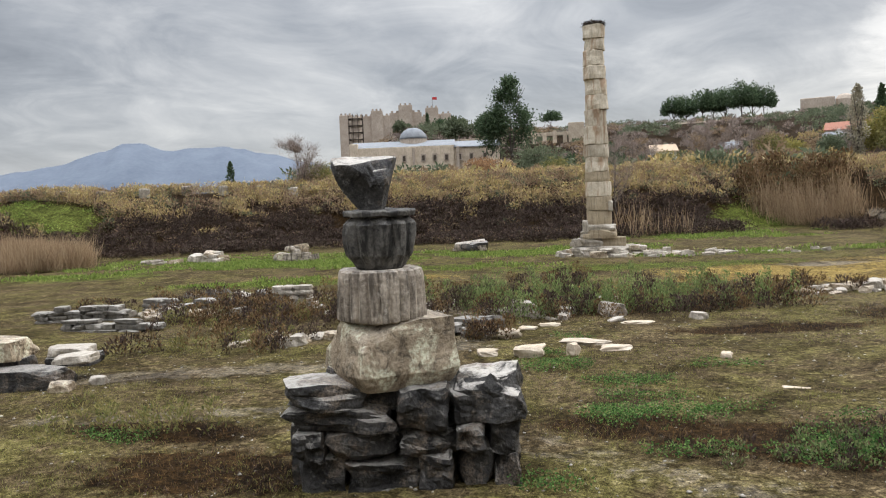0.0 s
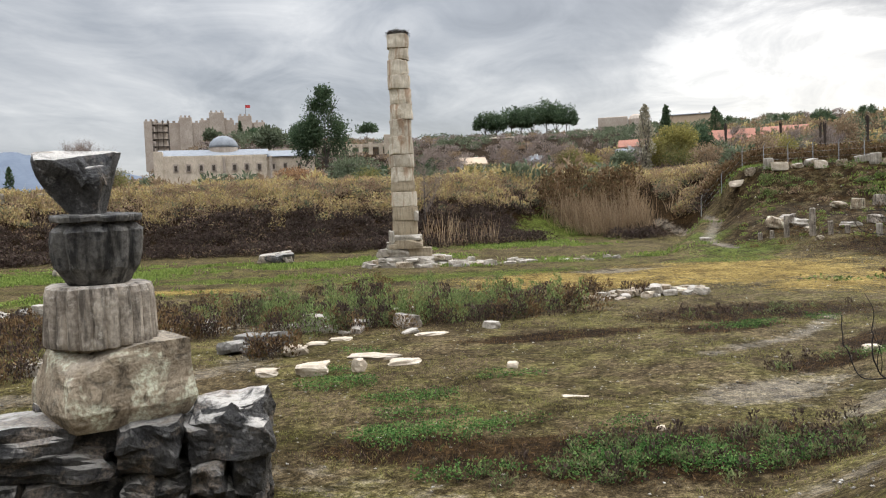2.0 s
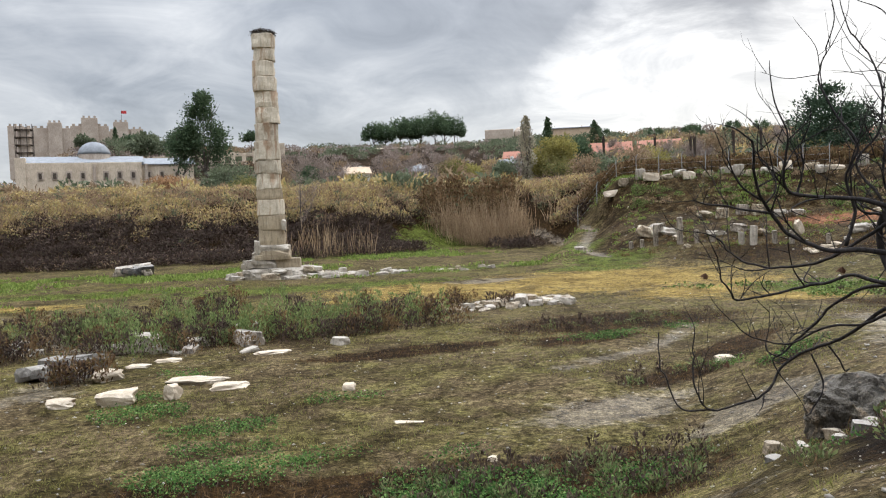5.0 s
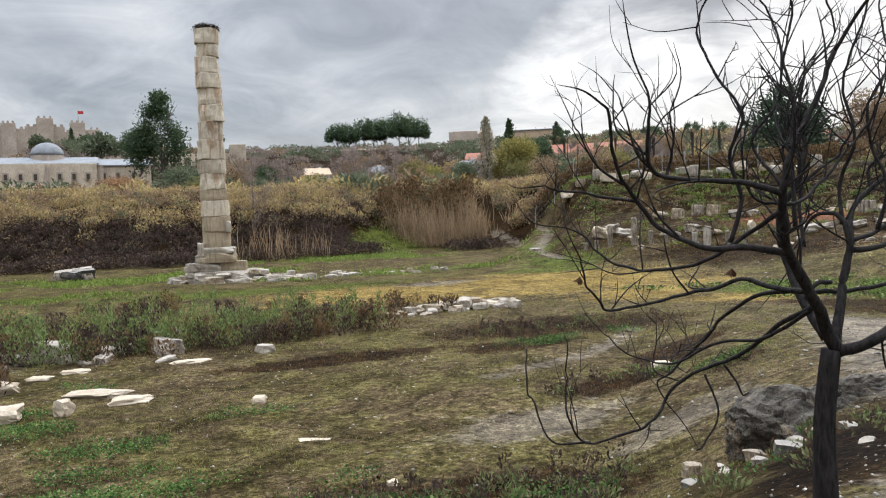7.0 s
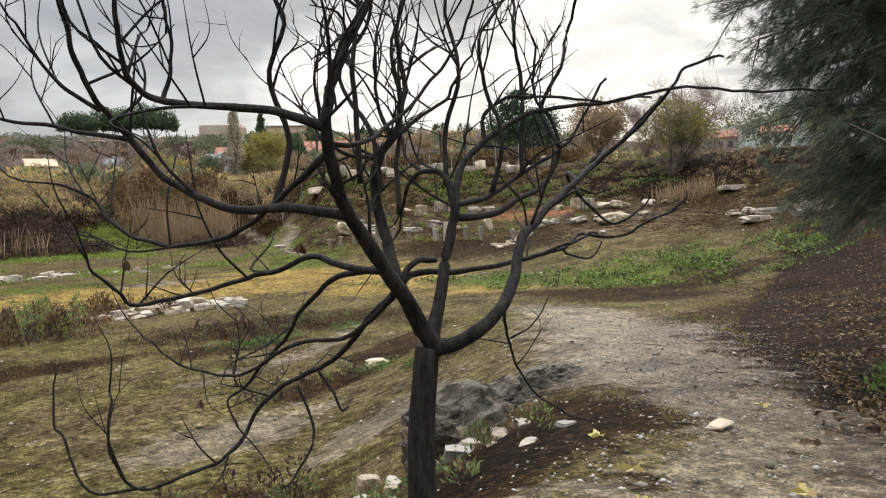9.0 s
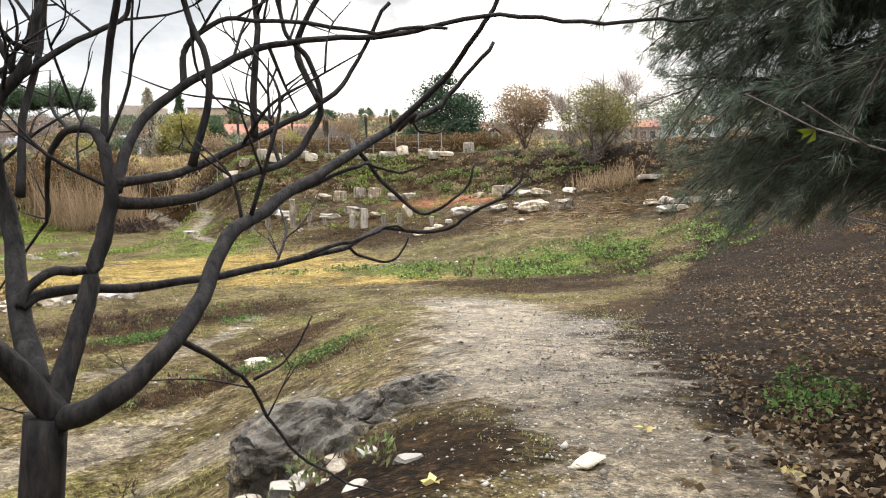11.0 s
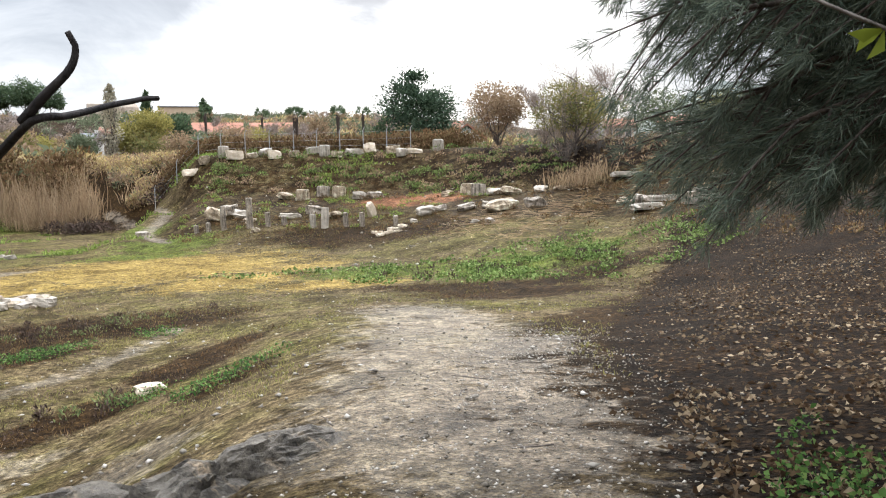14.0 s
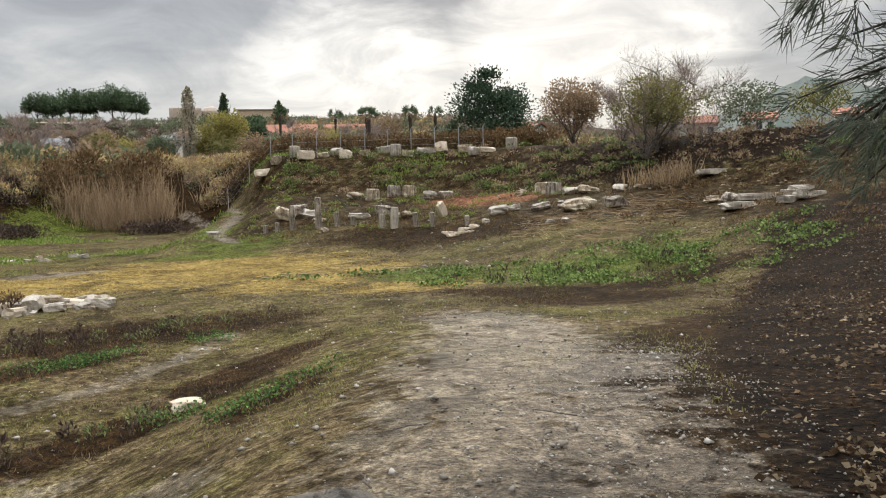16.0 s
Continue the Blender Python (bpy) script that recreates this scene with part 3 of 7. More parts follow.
# rows of (x from, x to, z from, z to) on the face, then the flanks and the back
FACE = ((-1.55, -0.85, -0.12, 0.5), (-0.88, 0.2, -0.12, 0.42), (0.18, 0.72, -0.1, 0.5), (0.74, 1.24, -0.1, 0.52), (1.22, 1.6, -0.1, 0.4),
        (-1.5, -1.08, 0.48, 0.86), (-1.1, -0.1, 0.44, 0.82), (-0.08, 0.72, 0.46, 0.84), (0.72, 1.14, 0.52, 0.86), (1.14, 1.62, 0.42, 0.98),
        (-1.58, -0.12, 0.86, 1.22), (-0.1, 0.62, 0.84, 1.4), (0.64, 1.1, 0.88, 1.3))
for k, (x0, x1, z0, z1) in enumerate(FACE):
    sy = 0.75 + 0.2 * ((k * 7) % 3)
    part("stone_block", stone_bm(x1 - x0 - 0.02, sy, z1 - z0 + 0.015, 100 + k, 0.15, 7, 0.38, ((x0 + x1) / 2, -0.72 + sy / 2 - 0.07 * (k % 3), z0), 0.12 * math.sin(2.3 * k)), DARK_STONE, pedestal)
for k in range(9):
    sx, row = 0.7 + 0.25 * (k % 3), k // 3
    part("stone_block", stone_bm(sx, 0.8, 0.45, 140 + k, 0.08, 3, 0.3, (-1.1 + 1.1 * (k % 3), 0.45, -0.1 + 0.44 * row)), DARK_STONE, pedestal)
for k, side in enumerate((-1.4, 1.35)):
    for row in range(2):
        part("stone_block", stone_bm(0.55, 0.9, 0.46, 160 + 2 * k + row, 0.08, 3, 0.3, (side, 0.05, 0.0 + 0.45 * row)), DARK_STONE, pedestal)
PALE_TOP = stone_material("pale_topped_stone", (0.018, 0.017, 0.016), (0.12, 0.11, 0.1), (0.36, 0.34, 0.31), 0.4, top_pale=0.95, rugged=0.06, rough=0.65)
part("cap_stone", stone_bm(1.15, 0.95, 0.36, 171, 0.12, 7, 0.25, (-1.12, -0.35, 1.2), 0.1), PALE_TOP, pedestal, "flat cap stone with a pale top")
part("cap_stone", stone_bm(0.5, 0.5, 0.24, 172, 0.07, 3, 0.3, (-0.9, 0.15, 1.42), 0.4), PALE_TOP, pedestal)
part("cap_stone", stone_bm(0.92, 0.9, 0.66, 173, 0.14, 7, 0.35, (1.22, -0.3, 0.92), -0.2), PALE_TOP, pedestal, "boulder-like cap stone with a pale top")
part("stone_block", stone_bm(1.7, 1.2, 0.3, 174, 0.05, 3, 0.2, (-0.05, 0.05, 1.1)), DARK_STONE, pedestal)

c, s = math.cos(radians(turn)), math.sin(radians(turn))


def stack_at(x, y, z):
    return (STACK[0] + x * c - y * s, STACK[1] + x * s + y * c, zg + z)


def tapered_block(w0, w1, d0, d1, h, seed):
    bm = stone_bm(1.0, 1.0, 1.0, seed, 0.035, 7, 0.12)
    for v in bm.verts:
        k = min(1.0, max(0.0, v.co.z))
        under = 0.78 + 0.22 * min(1.0, k / 0.28)
        v.co.x *= (w0 + (w1 - w0) * k) * under
        v.co.y *= (d0 + (d1 - d0) * k) * under
        v.co.z *= h
    return bm


block = part("stone_block", tapered_block(1.7, 1.42, 1.45, 1.2, 1.0, 181), TAN_STONE)
block.matrix_basis = pose(*stack_at(-0.18, -0.05, 1.38), 0, 0, turn + 28)
tagged(block, "pitted tan stone block, tapering upward, on the pedestal", "stone block")
drum = part("fluted_drum", turned_bm([(0.6, 0), (0.655, 0.03), (0.66, 0.1), (0.65, 0.3), (0.645, 0.45), (0.635, 0.64), (0.61, 0.72), (0.55, 0.75)], 120, 24, 0.065, 0.02, 4), DRUM_STONE, smooth=False)
drum.matrix_basis = pose(*stack_at(-0.28, -0.05, 2.34), 0, 0, turn)
tagged(drum, "short fluted column drum with dark rain stains", "column drum")


def leaf_capital():
    """A bell capital: broad blunt leaves round a waist that widens to a thin moulded lip."""
    bm = bmesh.new()
    sides, rings = 112, []
    prof = [(0.38, 0), (0.43, 0.03), (0.47, 0.1), (0.5, 0.22), (0.53, 0.38), (0.55, 0.54), (0.555, 0.66), (0.54, 0.73), (0.5, 0.755), (0.5, 0.765), (0.62, 0.78), (0.63, 0.83), (0.62, 0.85), (0.5, 0.862)]
    for r, z in prof:
        ring = []
        for k in range(sides):
            a = 2 * math.pi * k / sides
            leaf = 0.1 * abs(math.cos(a * 5.5)) ** 0.7 * (1 if 0.1 < z < 0.7 else 0.25)
            v = Vector(((r - 0.05 + leaf) * math.cos(a), (r - 0.05 + leaf) * math.sin(a), z))
            broken = max(0.0, noise.noise(v * 1.4 + Vector((9, 4, 2))))
            v -= Vector((v.x, v.y, 0)) * broken * 0.22
            v += noise.noise_vector(v * 5.0) * 0.022
            ring.append(bm.verts.new(v))
        rings.append(ring)
    for r0, r1 in zip(rings, rings[1:]):
        for k in range(sides):
            bm.faces.new((r0[k], r0[(k + 1) % sides], r1[(k + 1) % sides], r1[k]))
    bm.faces.new(rings[0][::-1]), bm.faces.new(rings[-1])
    return bm


BLACK_MARBLE = stone_material("soot_dark_marble", (0.022, 0.02, 0.019), (0.24, 0.22, 0.19), (0.3, 0.28, 0.25), 0.85, 1.8, rough=0.7)
capital = part("column_capital", leaf_capital(), BLACK_MARBLE)
capital.matrix_basis = pose(*stack_at(-0.28, -0.05, 3.08), 1.5, 0, turn + 20) @ Matrix.Diagonal((0.92, 0.92, 1.0, 1.0))
tagged(capital, "dark broken capital with carved upright leaves", "capital")


def broken_top():
    """A flaring stub: narrow foot, broad tilted top that juts out on one side."""
    bm = stone_bm(1.0, 0.8, 0.78, 205, 0.06, 9, 0.1)
    for v in bm.verts:
        k = min(1.0, max(0.0, v.co.z / 0.78))
        lo, hi = -0.02 - 0.48 * k ** 0.8, 0.24 + 0.16 * k
        v.co.x = lo + (hi - lo) * (v.co.x + 0.5)
        v.co.y *= 0.5 + 0.55 * k
        if v.co.x > 0.12 and v.co.y < -0.05 and k > 0.7:
            v.co.z -= 0.14
        v.co.z -= 0.12 * k * max(0.0, -v.co.y)
    return bm


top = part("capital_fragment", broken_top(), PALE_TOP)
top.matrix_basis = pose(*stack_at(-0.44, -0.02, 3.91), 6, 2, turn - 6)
tagged(top, "broken capital fragment with pale top and black underside", "stone fragment")


# ---- the standing column ----
COLUMN = (3.2, 52.4)
cz = on_land(*COLUMN)
column = thing("standing_column", (*COLUMN, cz), "tall re-erected marble column of weathered stacked drums", "column")
JOINTS = (2.05, 3.0, 3.9, 4.85, 5.5, 6.45, 7.25, 8.4, 9.5, 10.45, 11.45, 12.3, 13.3, 14.05, 14.9)
rng = random.Random(5)
for k, (z0, z1) in enumerate(zip(JOINTS, JOINTS[1:])):
    r = 0.85 - 0.15 * (z0 / 14.9) + rng.uniform(-0.05, 0.035)
    h = z1 - z0
    prof = [(r - 0.06, 0.0), (r - 0.012, 0.012), (r, 0.05), (r + 0.01, h * 0.3), (r, h * 0.6), (r - 0.005, h - 0.05), (r - 0.015, h - 0.012), (r - 0.06, h - 0.001)]
    m = CONCRETE if k in (0, 1, 3) else MARBLE
    ob = part("column_drum", turned_bm(prof, 40, 20 if k in (2, 4, 8) else 0, 0.02, 0.085 if k > 3 else 0.04, 30 + k), m, column, "mortar-patched drum" if m == CONCRETE else "", smooth=False)
    ob.matrix_basis = pose(rng.uniform(-0.06, 0.06), rng.uniform(-0.03, 0.03), z0, 0, 0, rng.uniform(0, 360))
part("patch_stone", stone_bm(0.42, 0.3, 0.62, 300, 0.12, 2, 0.3, (0.72, -0.45, 2.95)), LIMESTONE, column, "pale chipped marble splinter")
part("plinth_slab", stone_bm(1.95, 1.9, 0.36, 301, 0.03, 3, 0.1, (0.1, 0, 1.72)), LIMESTONE, column)
part("plinth_slab", stone_bm(2.15, 2.05, 0.56, 302, 0.03, 3, 0.1, (0.05, 0, 1.18)), CONCRETE, column)
part("plinth_slab", stone_bm(1.7, 1.6, 0.52, 303, 0.05, 3, 0.1, (-0.55, -0.2, 0.68)), LIMESTONE, column)
part("plinth_slab", stone_bm(1.5, 1.7, 0.56, 304, 0.03, 3, 0.1, (0.95, 0.1, 0.64)), CONCRETE, column)
part("plinth_slab", stone_bm(3.4, 2.9, 0.75, 305, 0.05, 4, 0.1, (0.1, 0.1, -0.1)), LIMESTONE, column)
NEST = leaf_material("nest_sticks", [(0.03, 0.022, 0.017), (0.09, 0.07, 0.05)], 0.0, 0.9)
nrng = np.random.default_rng(4)
na = nrng.uniform(0, 2 * math.pi, 900)
nr = 0.54 + nrng.normal(0, 0.1, 900)
npts = np.stack([nr * np.cos(na), nr * np.sin(na), nrng.uniform(0, 0.24, 900)], 1)
ndir = np.stack([-np.sin(na), np.cos(na), nrng.normal(0, 0.25, 900)], 1) + nrng.normal(0, 0.35, (900, 3))
nest = new("bird_nest", cards(npts - ndir * 0.2, ndir, nrng.uniform(0.25, 0.55, 900), 0.03, nrng, 0.1, "bird_nest", NEST))
nest.matrix_basis = pose(COLUMN[0], COLUMN[1], cz + 14.88)
tagged(nest, "large twig stork nest on top of the column", "nest", kind="stuff")

rng = random.Random(11)
rubble = []
for k in range(46):
    a, q = rng.uniform(0, 2 * math.pi), rng.uniform(1.5, 2.7)
    if k > 34:
        a, q = rng.uniform(-0.7, 0.5), rng.uniform(2.2, 4.6)
    x, y = COLUMN[0] + 0.2 + q * math.cos(a) * 1.05, COLUMN[1] + q * math.sin(a) * 0.85
    flat_one = rng.random() < 0.7
    sx, sy, sz = rng.uniform(0.5, 1.25), rng.uniform(0.4, 0.8), rng.uniform(0.18, 0.34) if flat_one else rng.uniform(0.3, 0.5)
    lift = (0.0 if q > 2.2 else rng.choice((0.0, 0.25, 0.45)))
    ob = part("rubble_stone", stone_bm(sx, sy, sz, 400 + k, 0.08, 2, 0.25), LIMESTONE if rng.random() < 0.75 else TAN_STONE)
    ob.matrix_basis = pose(x, y, on_land(x, y, 0.05) + lift, rng.uniform(-6, 6), rng.uniform(-6, 6), rng.uniform(-30, 30))
    tagged(ob, "pale broken slab in the rubble round the column", "stone", "rubble round the column")
for k, (dx, dz, sx, sz) in enumerate(((-0.95, 1.15, 0.5, 0.5), (-0.85, 1.6, 0.35, 0.75), (-1.35, 0.7, 0.7, 0.5), (-1.6, 0.65, 0.5, 0.35))):
    ob = part("rubble_stone", stone_bm(sx, 0.5, sz, 470 + k, 0.1, 2, 0.3), LIMESTONE)
    ob.matrix_basis = pose(COLUMN[0] + dx, COLUMN[1] - 0.75, cz + dz, 0, 0, 12 * k)
    tagged(ob, "white stone stacked against the column plinth", "stone", "rubble round the column")

# ---- loose stones ----
def lay(name, x, y, sx, sy, sz, seed, material, label, category="stone", group="", rz=0.0, sink=0.04, tilt=(0, 0), cuts=2, chips=0.1, round_off=0.3, lift=0.0):
    ob = part(name, stone_bm(sx, sy, sz, seed, chips, cuts, round_off), material)
    ob.matrix_basis = pose(x, y, on_land(x, y, sink) + lift, tilt[0], tilt[1], rz)
    return tagged(ob, label, category, group)


WHITE_STONE = stone_material("pale_limestone_bits", (0.4, 0.315, 0.22), (0.68, 0.58, 0.45), (0.66, 0.6, 0.5), 0.15, 4)
for k, (x, y, sx, sy, sz, rz) in enumerate(((2.45, 19.5, 0.75, 0.5, 0.34, 10), (3.55, 19.6, 0.36, 0.26, 0.34, 60), (3.75, 21.3, 1.35, 0.6, 0.13, -12), (4.6, 20.4, 0.75, 0.34, 0.16, 15), (2.5, 24.3, 0.6, 0.3, 0.12, 0), (1.55, 22.3, 0.6, 0.5, 0.3, 20),
                                            (7.2, 19.4, 0.26, 0.2, 0.17, 0), (8.25, 16.6, 0.55, 0.16, 0.06, -10), (1.9, 23.6, 0.55, 0.35, 0.1, 0), (1.4, 19.4, 0.5, 0.4, 0.2, 0), (15.5, 19.0, 0.4, 0.26, 0.17, 0), (9.2, 13.9, 0.14, 0.12, 0.1, 0), (5.2, 24.6, 0.9, 0.4, 0.1, 5))):
    lay("white_stone", x, y, sx, sy, sz, 500 + k, WHITE_STONE, "pale flat limestone piece lying on the muddy grass", group="pale stones in the field", rz=rz, round_off=0.7, chips=0.2, cuts=3)
for k, (x, y, sx, sy, sz) in enumerate(((12.35, 11.75, 0.36, 0.28, 0.26), (12.1, 11.3, 0.3, 0.22, 0.14), (12.35, 11.1, 0.26, 0.2, 0.15), (12.6, 10.85, 0.32, 0.22, 0.2), (12.78, 10.6, 0.36, 0.24, 0.2), (12.95, 10.75, 0.26, 0.2, 0.2), (13.1, 10.42, 0.28, 0.2, 0.16), (13.4, 10.5, 0.3, 0.2, 0.14), (12.45, 10.55, 0.2, 0.17, 0.12), (12.2, 10.8, 0.17, 0.14, 0.11), (13.3, 9.7, 0.3, 0.2, 0.12), (12.8, 9.5, 0.28, 0.18, 0.1), (13.3, 10.95, 0.2, 0.14, 0.14), (12.65, 11.0, 0.15, 0.12, 0.1), (12.9, 10.2, 0.16, 0.13, 0.1))):
    lay("field_stone", x, y, sx * 0.7, sy * 0.7, sz * 0.66, 530 + k, (TAN_STONE, GREY_RUIN, LIMESTONE)[k % 3], "small broken stone beside the rock outcrop", group="stones by the rock outcrop", rz=37 * k, tilt=(8 * math.sin(k), 10 * math.cos(2 * k)))
lay("flat_stone", 14.0, 8.75, 0.26, 0.12, 0.03, 560, WHITE_STONE, "thin flat stone chip trodden into the track", rz=20, sink=0.01)


def crag_bm(sx, sy, sz, seed, detail=5):
    """A worn, cleft hump of rock."""
    off = Vector((seed * 1.7, seed * 2.3, seed * 0.9))
    bm = bmesh.new()
    bmesh.ops.create_icosphere(bm, subdivisions=detail, radius=1.0)
    for v in bm.verts:
        c = v.co.copy()
        c.z = c.z * (1 - 0.15 * c.x) if c.z > 0 else c.z
        ridged = abs(noise.noise(c * 1.5 + off)) + 0.5 * abs(noise.noise(c * 3.4 + off))
        c += noise.noise_vector(c * 1.2 + off) * 0.24 + noise.noise_vector(c * 5.0 + off) * 0.07 + noise.noise_vector(c * 14 + off) * 0.025
        c *= 1.0 - 0.28 * (1 - min(1.0, ridged * 3.0)) * 0.5
        v.co = Vector((c.x * sx, c.y * sy, c.z * sz))
    return bm


rock = thing("rock_outcrop", (14.0, 11.65, on_land(14.0, 11.65)), "long grey weathered rock outcrop beside the track", "rock", rz=12)
for x, y, top, sx, sy, sz, seed in ((13.2, 11.42, 1.44, 0.68, 0.46, 0.5, 3), (14.7, 11.84, 1.45, 0.72, 0.3, 0.34, 5), (13.95, 11.62, 1.4, 0.6, 0.36, 0.42, 8)):
    hump = part("rock_hump", crag_bm(sx, sy, sz, seed), ROCK, rock)
    hump.matrix_basis = rock.matrix_basis.inverted() @ pose(x, y, top - sz * 0.92, 0, 0, 12)


# ---- old stones set out on the terrace ----
def post(x, y, h, r, material, label, lean=0.0):
    ob = part("stone_post", turned_bm([(r * 1.02, -0.15), (r, 0.02), (r * 0.98, h * 0.5), (r * 0.97, h - 0.04), (r * 0.8, h)], 12, 0, 0, 0.03, int(x * 10)), material)
    ob.matrix_basis = pose(x, y, on_land(x, y), lean, -lean, 0)
    return tagged(ob, label, "stone post", "stone posts on the terrace")


for x, y, h, r in ((27.6, 51.2, 1.5, 0.22), (28.8, 50.2, 1.85, 0.24), (29.7, 49.8, 0.9, 0.2), (30.5, 49.3, 0.55, 0.22), (32.8, 46.1, 0.85, 0.2), (33.4, 45.3, 0.85, 0.2), (34.5, 43.5, 0.6, 0.18), (26.4, 52.5, 0.5, 0.2), (26.9, 51.8, 0.55, 0.2)):
    post(x, y, h * 0.92, r * 0.75, DRUM_STONE, "short grey stone post standing on the terrace", 2)
for x, y, h, r in ((31.4, 47.4, 0.75, 0.19), (31.9, 46.9, 1.15, 0.22)):
    post(x, y, h, r, LIMESTONE, "pale marble post standing on the terrace", -3)
BLOCKS = ((28.0, 54.0, 1.3, 0.8, 1.1), (29.4, 53.3, 1.1, 0.8, 0.75), (29.2, 54.6, 1.2, 0.8, 0.9), (29.3, 51.7, 0.8, 0.6, 0.4), (31.6, 51.1, 1.4, 0.7, 0.5), (33.2, 51.1, 1.2, 0.8, 0.85), (33.6, 49.0, 1.1, 0.7, 0.5), (37.0, 44.4, 1.1, 0.9, 0.7), (38.0, 44.4, 1.0, 0.7, 0.5), (34.1, 57.5, 1.1, 0.9, 0.7), (37.6, 53.5, 1.0, 0.8, 0.75), (38.5, 53.0, 1.2, 0.8, 0.7), (41.6, 48.9, 0.9, 0.7, 0.55), (43.1, 45.8, 1.1, 0.8, 0.6))
for k, (x, y, sx, sy, sz) in enumerate(BLOCKS):
    lay("ruin_block", x, y, sx * 0.85, sy * 0.85, sz * 0.66, 600 + k, (TAN_STONE, LIMESTONE, DRUM_STONE)[k % 3], "weathered stone block set out on the terrace", "stone block", "blocks on the terrace", 23 * k % 70 - 35, chips=0.22, round_off=0.75, cuts=4, tilt=(9 * math.sin(3 * k), 11 * math.cos(5 * k)))
MORE = ((43.3, 44.5, 1.2, 0.8, 0.6), (38.8, 42.8, 1.1, 0.7, 0.5), (39.6, 41.9, 0.9, 0.6, 0.45), (39.3, 40.3, 1.7, 1.0, 0.8), (40.4, 38.8, 1.1, 0.9, 0.75), (44.6, 43.2, 1.2, 0.7, 0.45), (45.4, 42.2, 0.9, 0.6, 0.3), (36.4, 37.7, 0.6, 0.5, 0.4), (36.2, 38.6, 0.45, 0.35, 0.3), (42.2, 34.1, 0.8, 0.6, 0.4), (41.7, 32.7, 1.0, 0.8, 0.7), (35.4, 43.1, 0.4, 0.3, 0.3), (28.6, 48.9, 0.6, 0.4, 0.35), (24.75, 58.2, 0.9, 0.6, 0.35))
for k, (x, y, sx, sy, sz) in enumerate(MORE):
    lay("ruin_block", x, y, sx * 0.9, sy * 0.9, sz * 0.75, 630 + k, (TAN_STONE, DRUM_STONE, LIMESTONE)[k % 3], "weathered stone block set out on the terrace", "stone block", "blocks on the terrace", 31 * k % 80 - 40, chips=0.22, round_off=0.75, cuts=4, tilt=(9 * math.sin(4 * k), 11 * math.cos(3 * k)))
for k, (x, y, sx, rz) in enumerate(((40.9, 31.5, 2.0, 8), (43.1, 32.4, 2.1, -20), (42.7, 30.5, 1.5, 20), (43.6, 30.2, 1.5, -5), (43.9, 31.3, 1.3, 30), (47.8, 39.2, 1.8, -20), (45.0, 31.6, 1.4, 10))):
    lay("stone_slab", x, y, sx, 0.7, 0.3, 650 + k, LIMESTONE, "pale flat stone slab lying on the slope", "stone slab", "slabs on the slope", rz, chips=0.05, round_off=0.15)
for k, (x, y) in enumerate(((34.8, 56.3), (36.4, 56.4), (37.2, 55.6), (42.5, 46.7), (42.4, 47.7))):
    ob = part("fluted_drum", turned_bm([(0.44, -0.1), (0.48, 0.05), (0.47, 0.5), (0.45, 0.66), (0.38, 0.7)], 48, 16, 0.05, 0.03, 70 + k), DRUM_STONE if k % 2 else TAN_STONE)
    ob.matrix_basis = pose(x, y, on_land(x, y), 2, 3, 20 * k)
    tagged(ob, "short fluted column drum standing on the terrace", "column drum", "drums on the terrace")
lean = lay("leaning_slab", 35.2, 47.2, 0.6, 0.28, 0.95, 668, WHITE_STONE, "pale oval slab leaning over on the terrace", "stone slab", rz=25, tilt=(0, -32), sink=0.06, round_off=0.8)
rng = random.Random(21)
for k in range(16):
    x, y = 33.6 + rng.uniform(-1.0, 1.0), 42.5 + rng.uniform(-0.6, 0.6)
    lay("rubble_stone", x, y, rng.uniform(0.2, 0.45), rng.uniform(0.2, 0.35), rng.uniform(0.1, 0.22), 680 + k, WHITE_STONE, "small white rubble on the terrace edge", group="white rubble", rz=rng.uniform(0, 180), cuts=1)
# the row along the top of the embankment
row_line = ((30.9, 70.2), (34.0, 68.2), (38.8, 65.0), (42.6, 61.4), (46.8, 57.2))
k = 0
for (ax, ay), (bx, by) in zip(row_line, row_line[1:]):
    n = int(math.hypot(bx - ax, by - ay) / 1.15)
    for i in range(n):
        u = (i + rng.uniform(0.2, 0.8)) / n
        x, y = ax + (bx - ax) * u + rng.uniform(-0.4, 0.4), ay + (by - ay) * u + rng.uniform(-0.4, 0.4)
        k += 1
        if k % 7 == 3:
            ob = part("fluted_drum", turned_bm([(0.4, -0.15), (0.44, 0.05), (0.43, 0.7), (0.36, 0.78)], 40, 14, 0.05, 0.03, 90 + k), LIMESTONE)
            ob.matrix_basis = pose(x, y, on_land(x, y), 0, 0, 15 * k)
            tagged(ob, "fluted column drum in the row on the bank", "column drum", "stones along the top of the bank")
        else:
            lay("row_stone", x, y, rng.uniform(0.6, 1.5), rng.uniform(0.5, 0.8), rng.uniform(0.35, 0.75), 700 + k, (LIMESTONE, WHITE_STONE, TAN_STONE)[k % 3], "pale block in the row along the bank top", "stone block", "stones along the top of the bank", rng.uniform(-60, 20), 0.08, (rng.uniform(-8, 8), rng.uniform(-8, 8)))
for k, (x, y, sx) in enumerate(((19.3, 92.9, 1.5), (17.6, 92.2, 0.9), (22.5, 92.5, 0.8))):
    lay("row_stone", x, y, sx, 0.8, 0.9, 760 + k, TAN_STONE, "squared block on the top of the far bank", "stone block", "stones on the far bank")
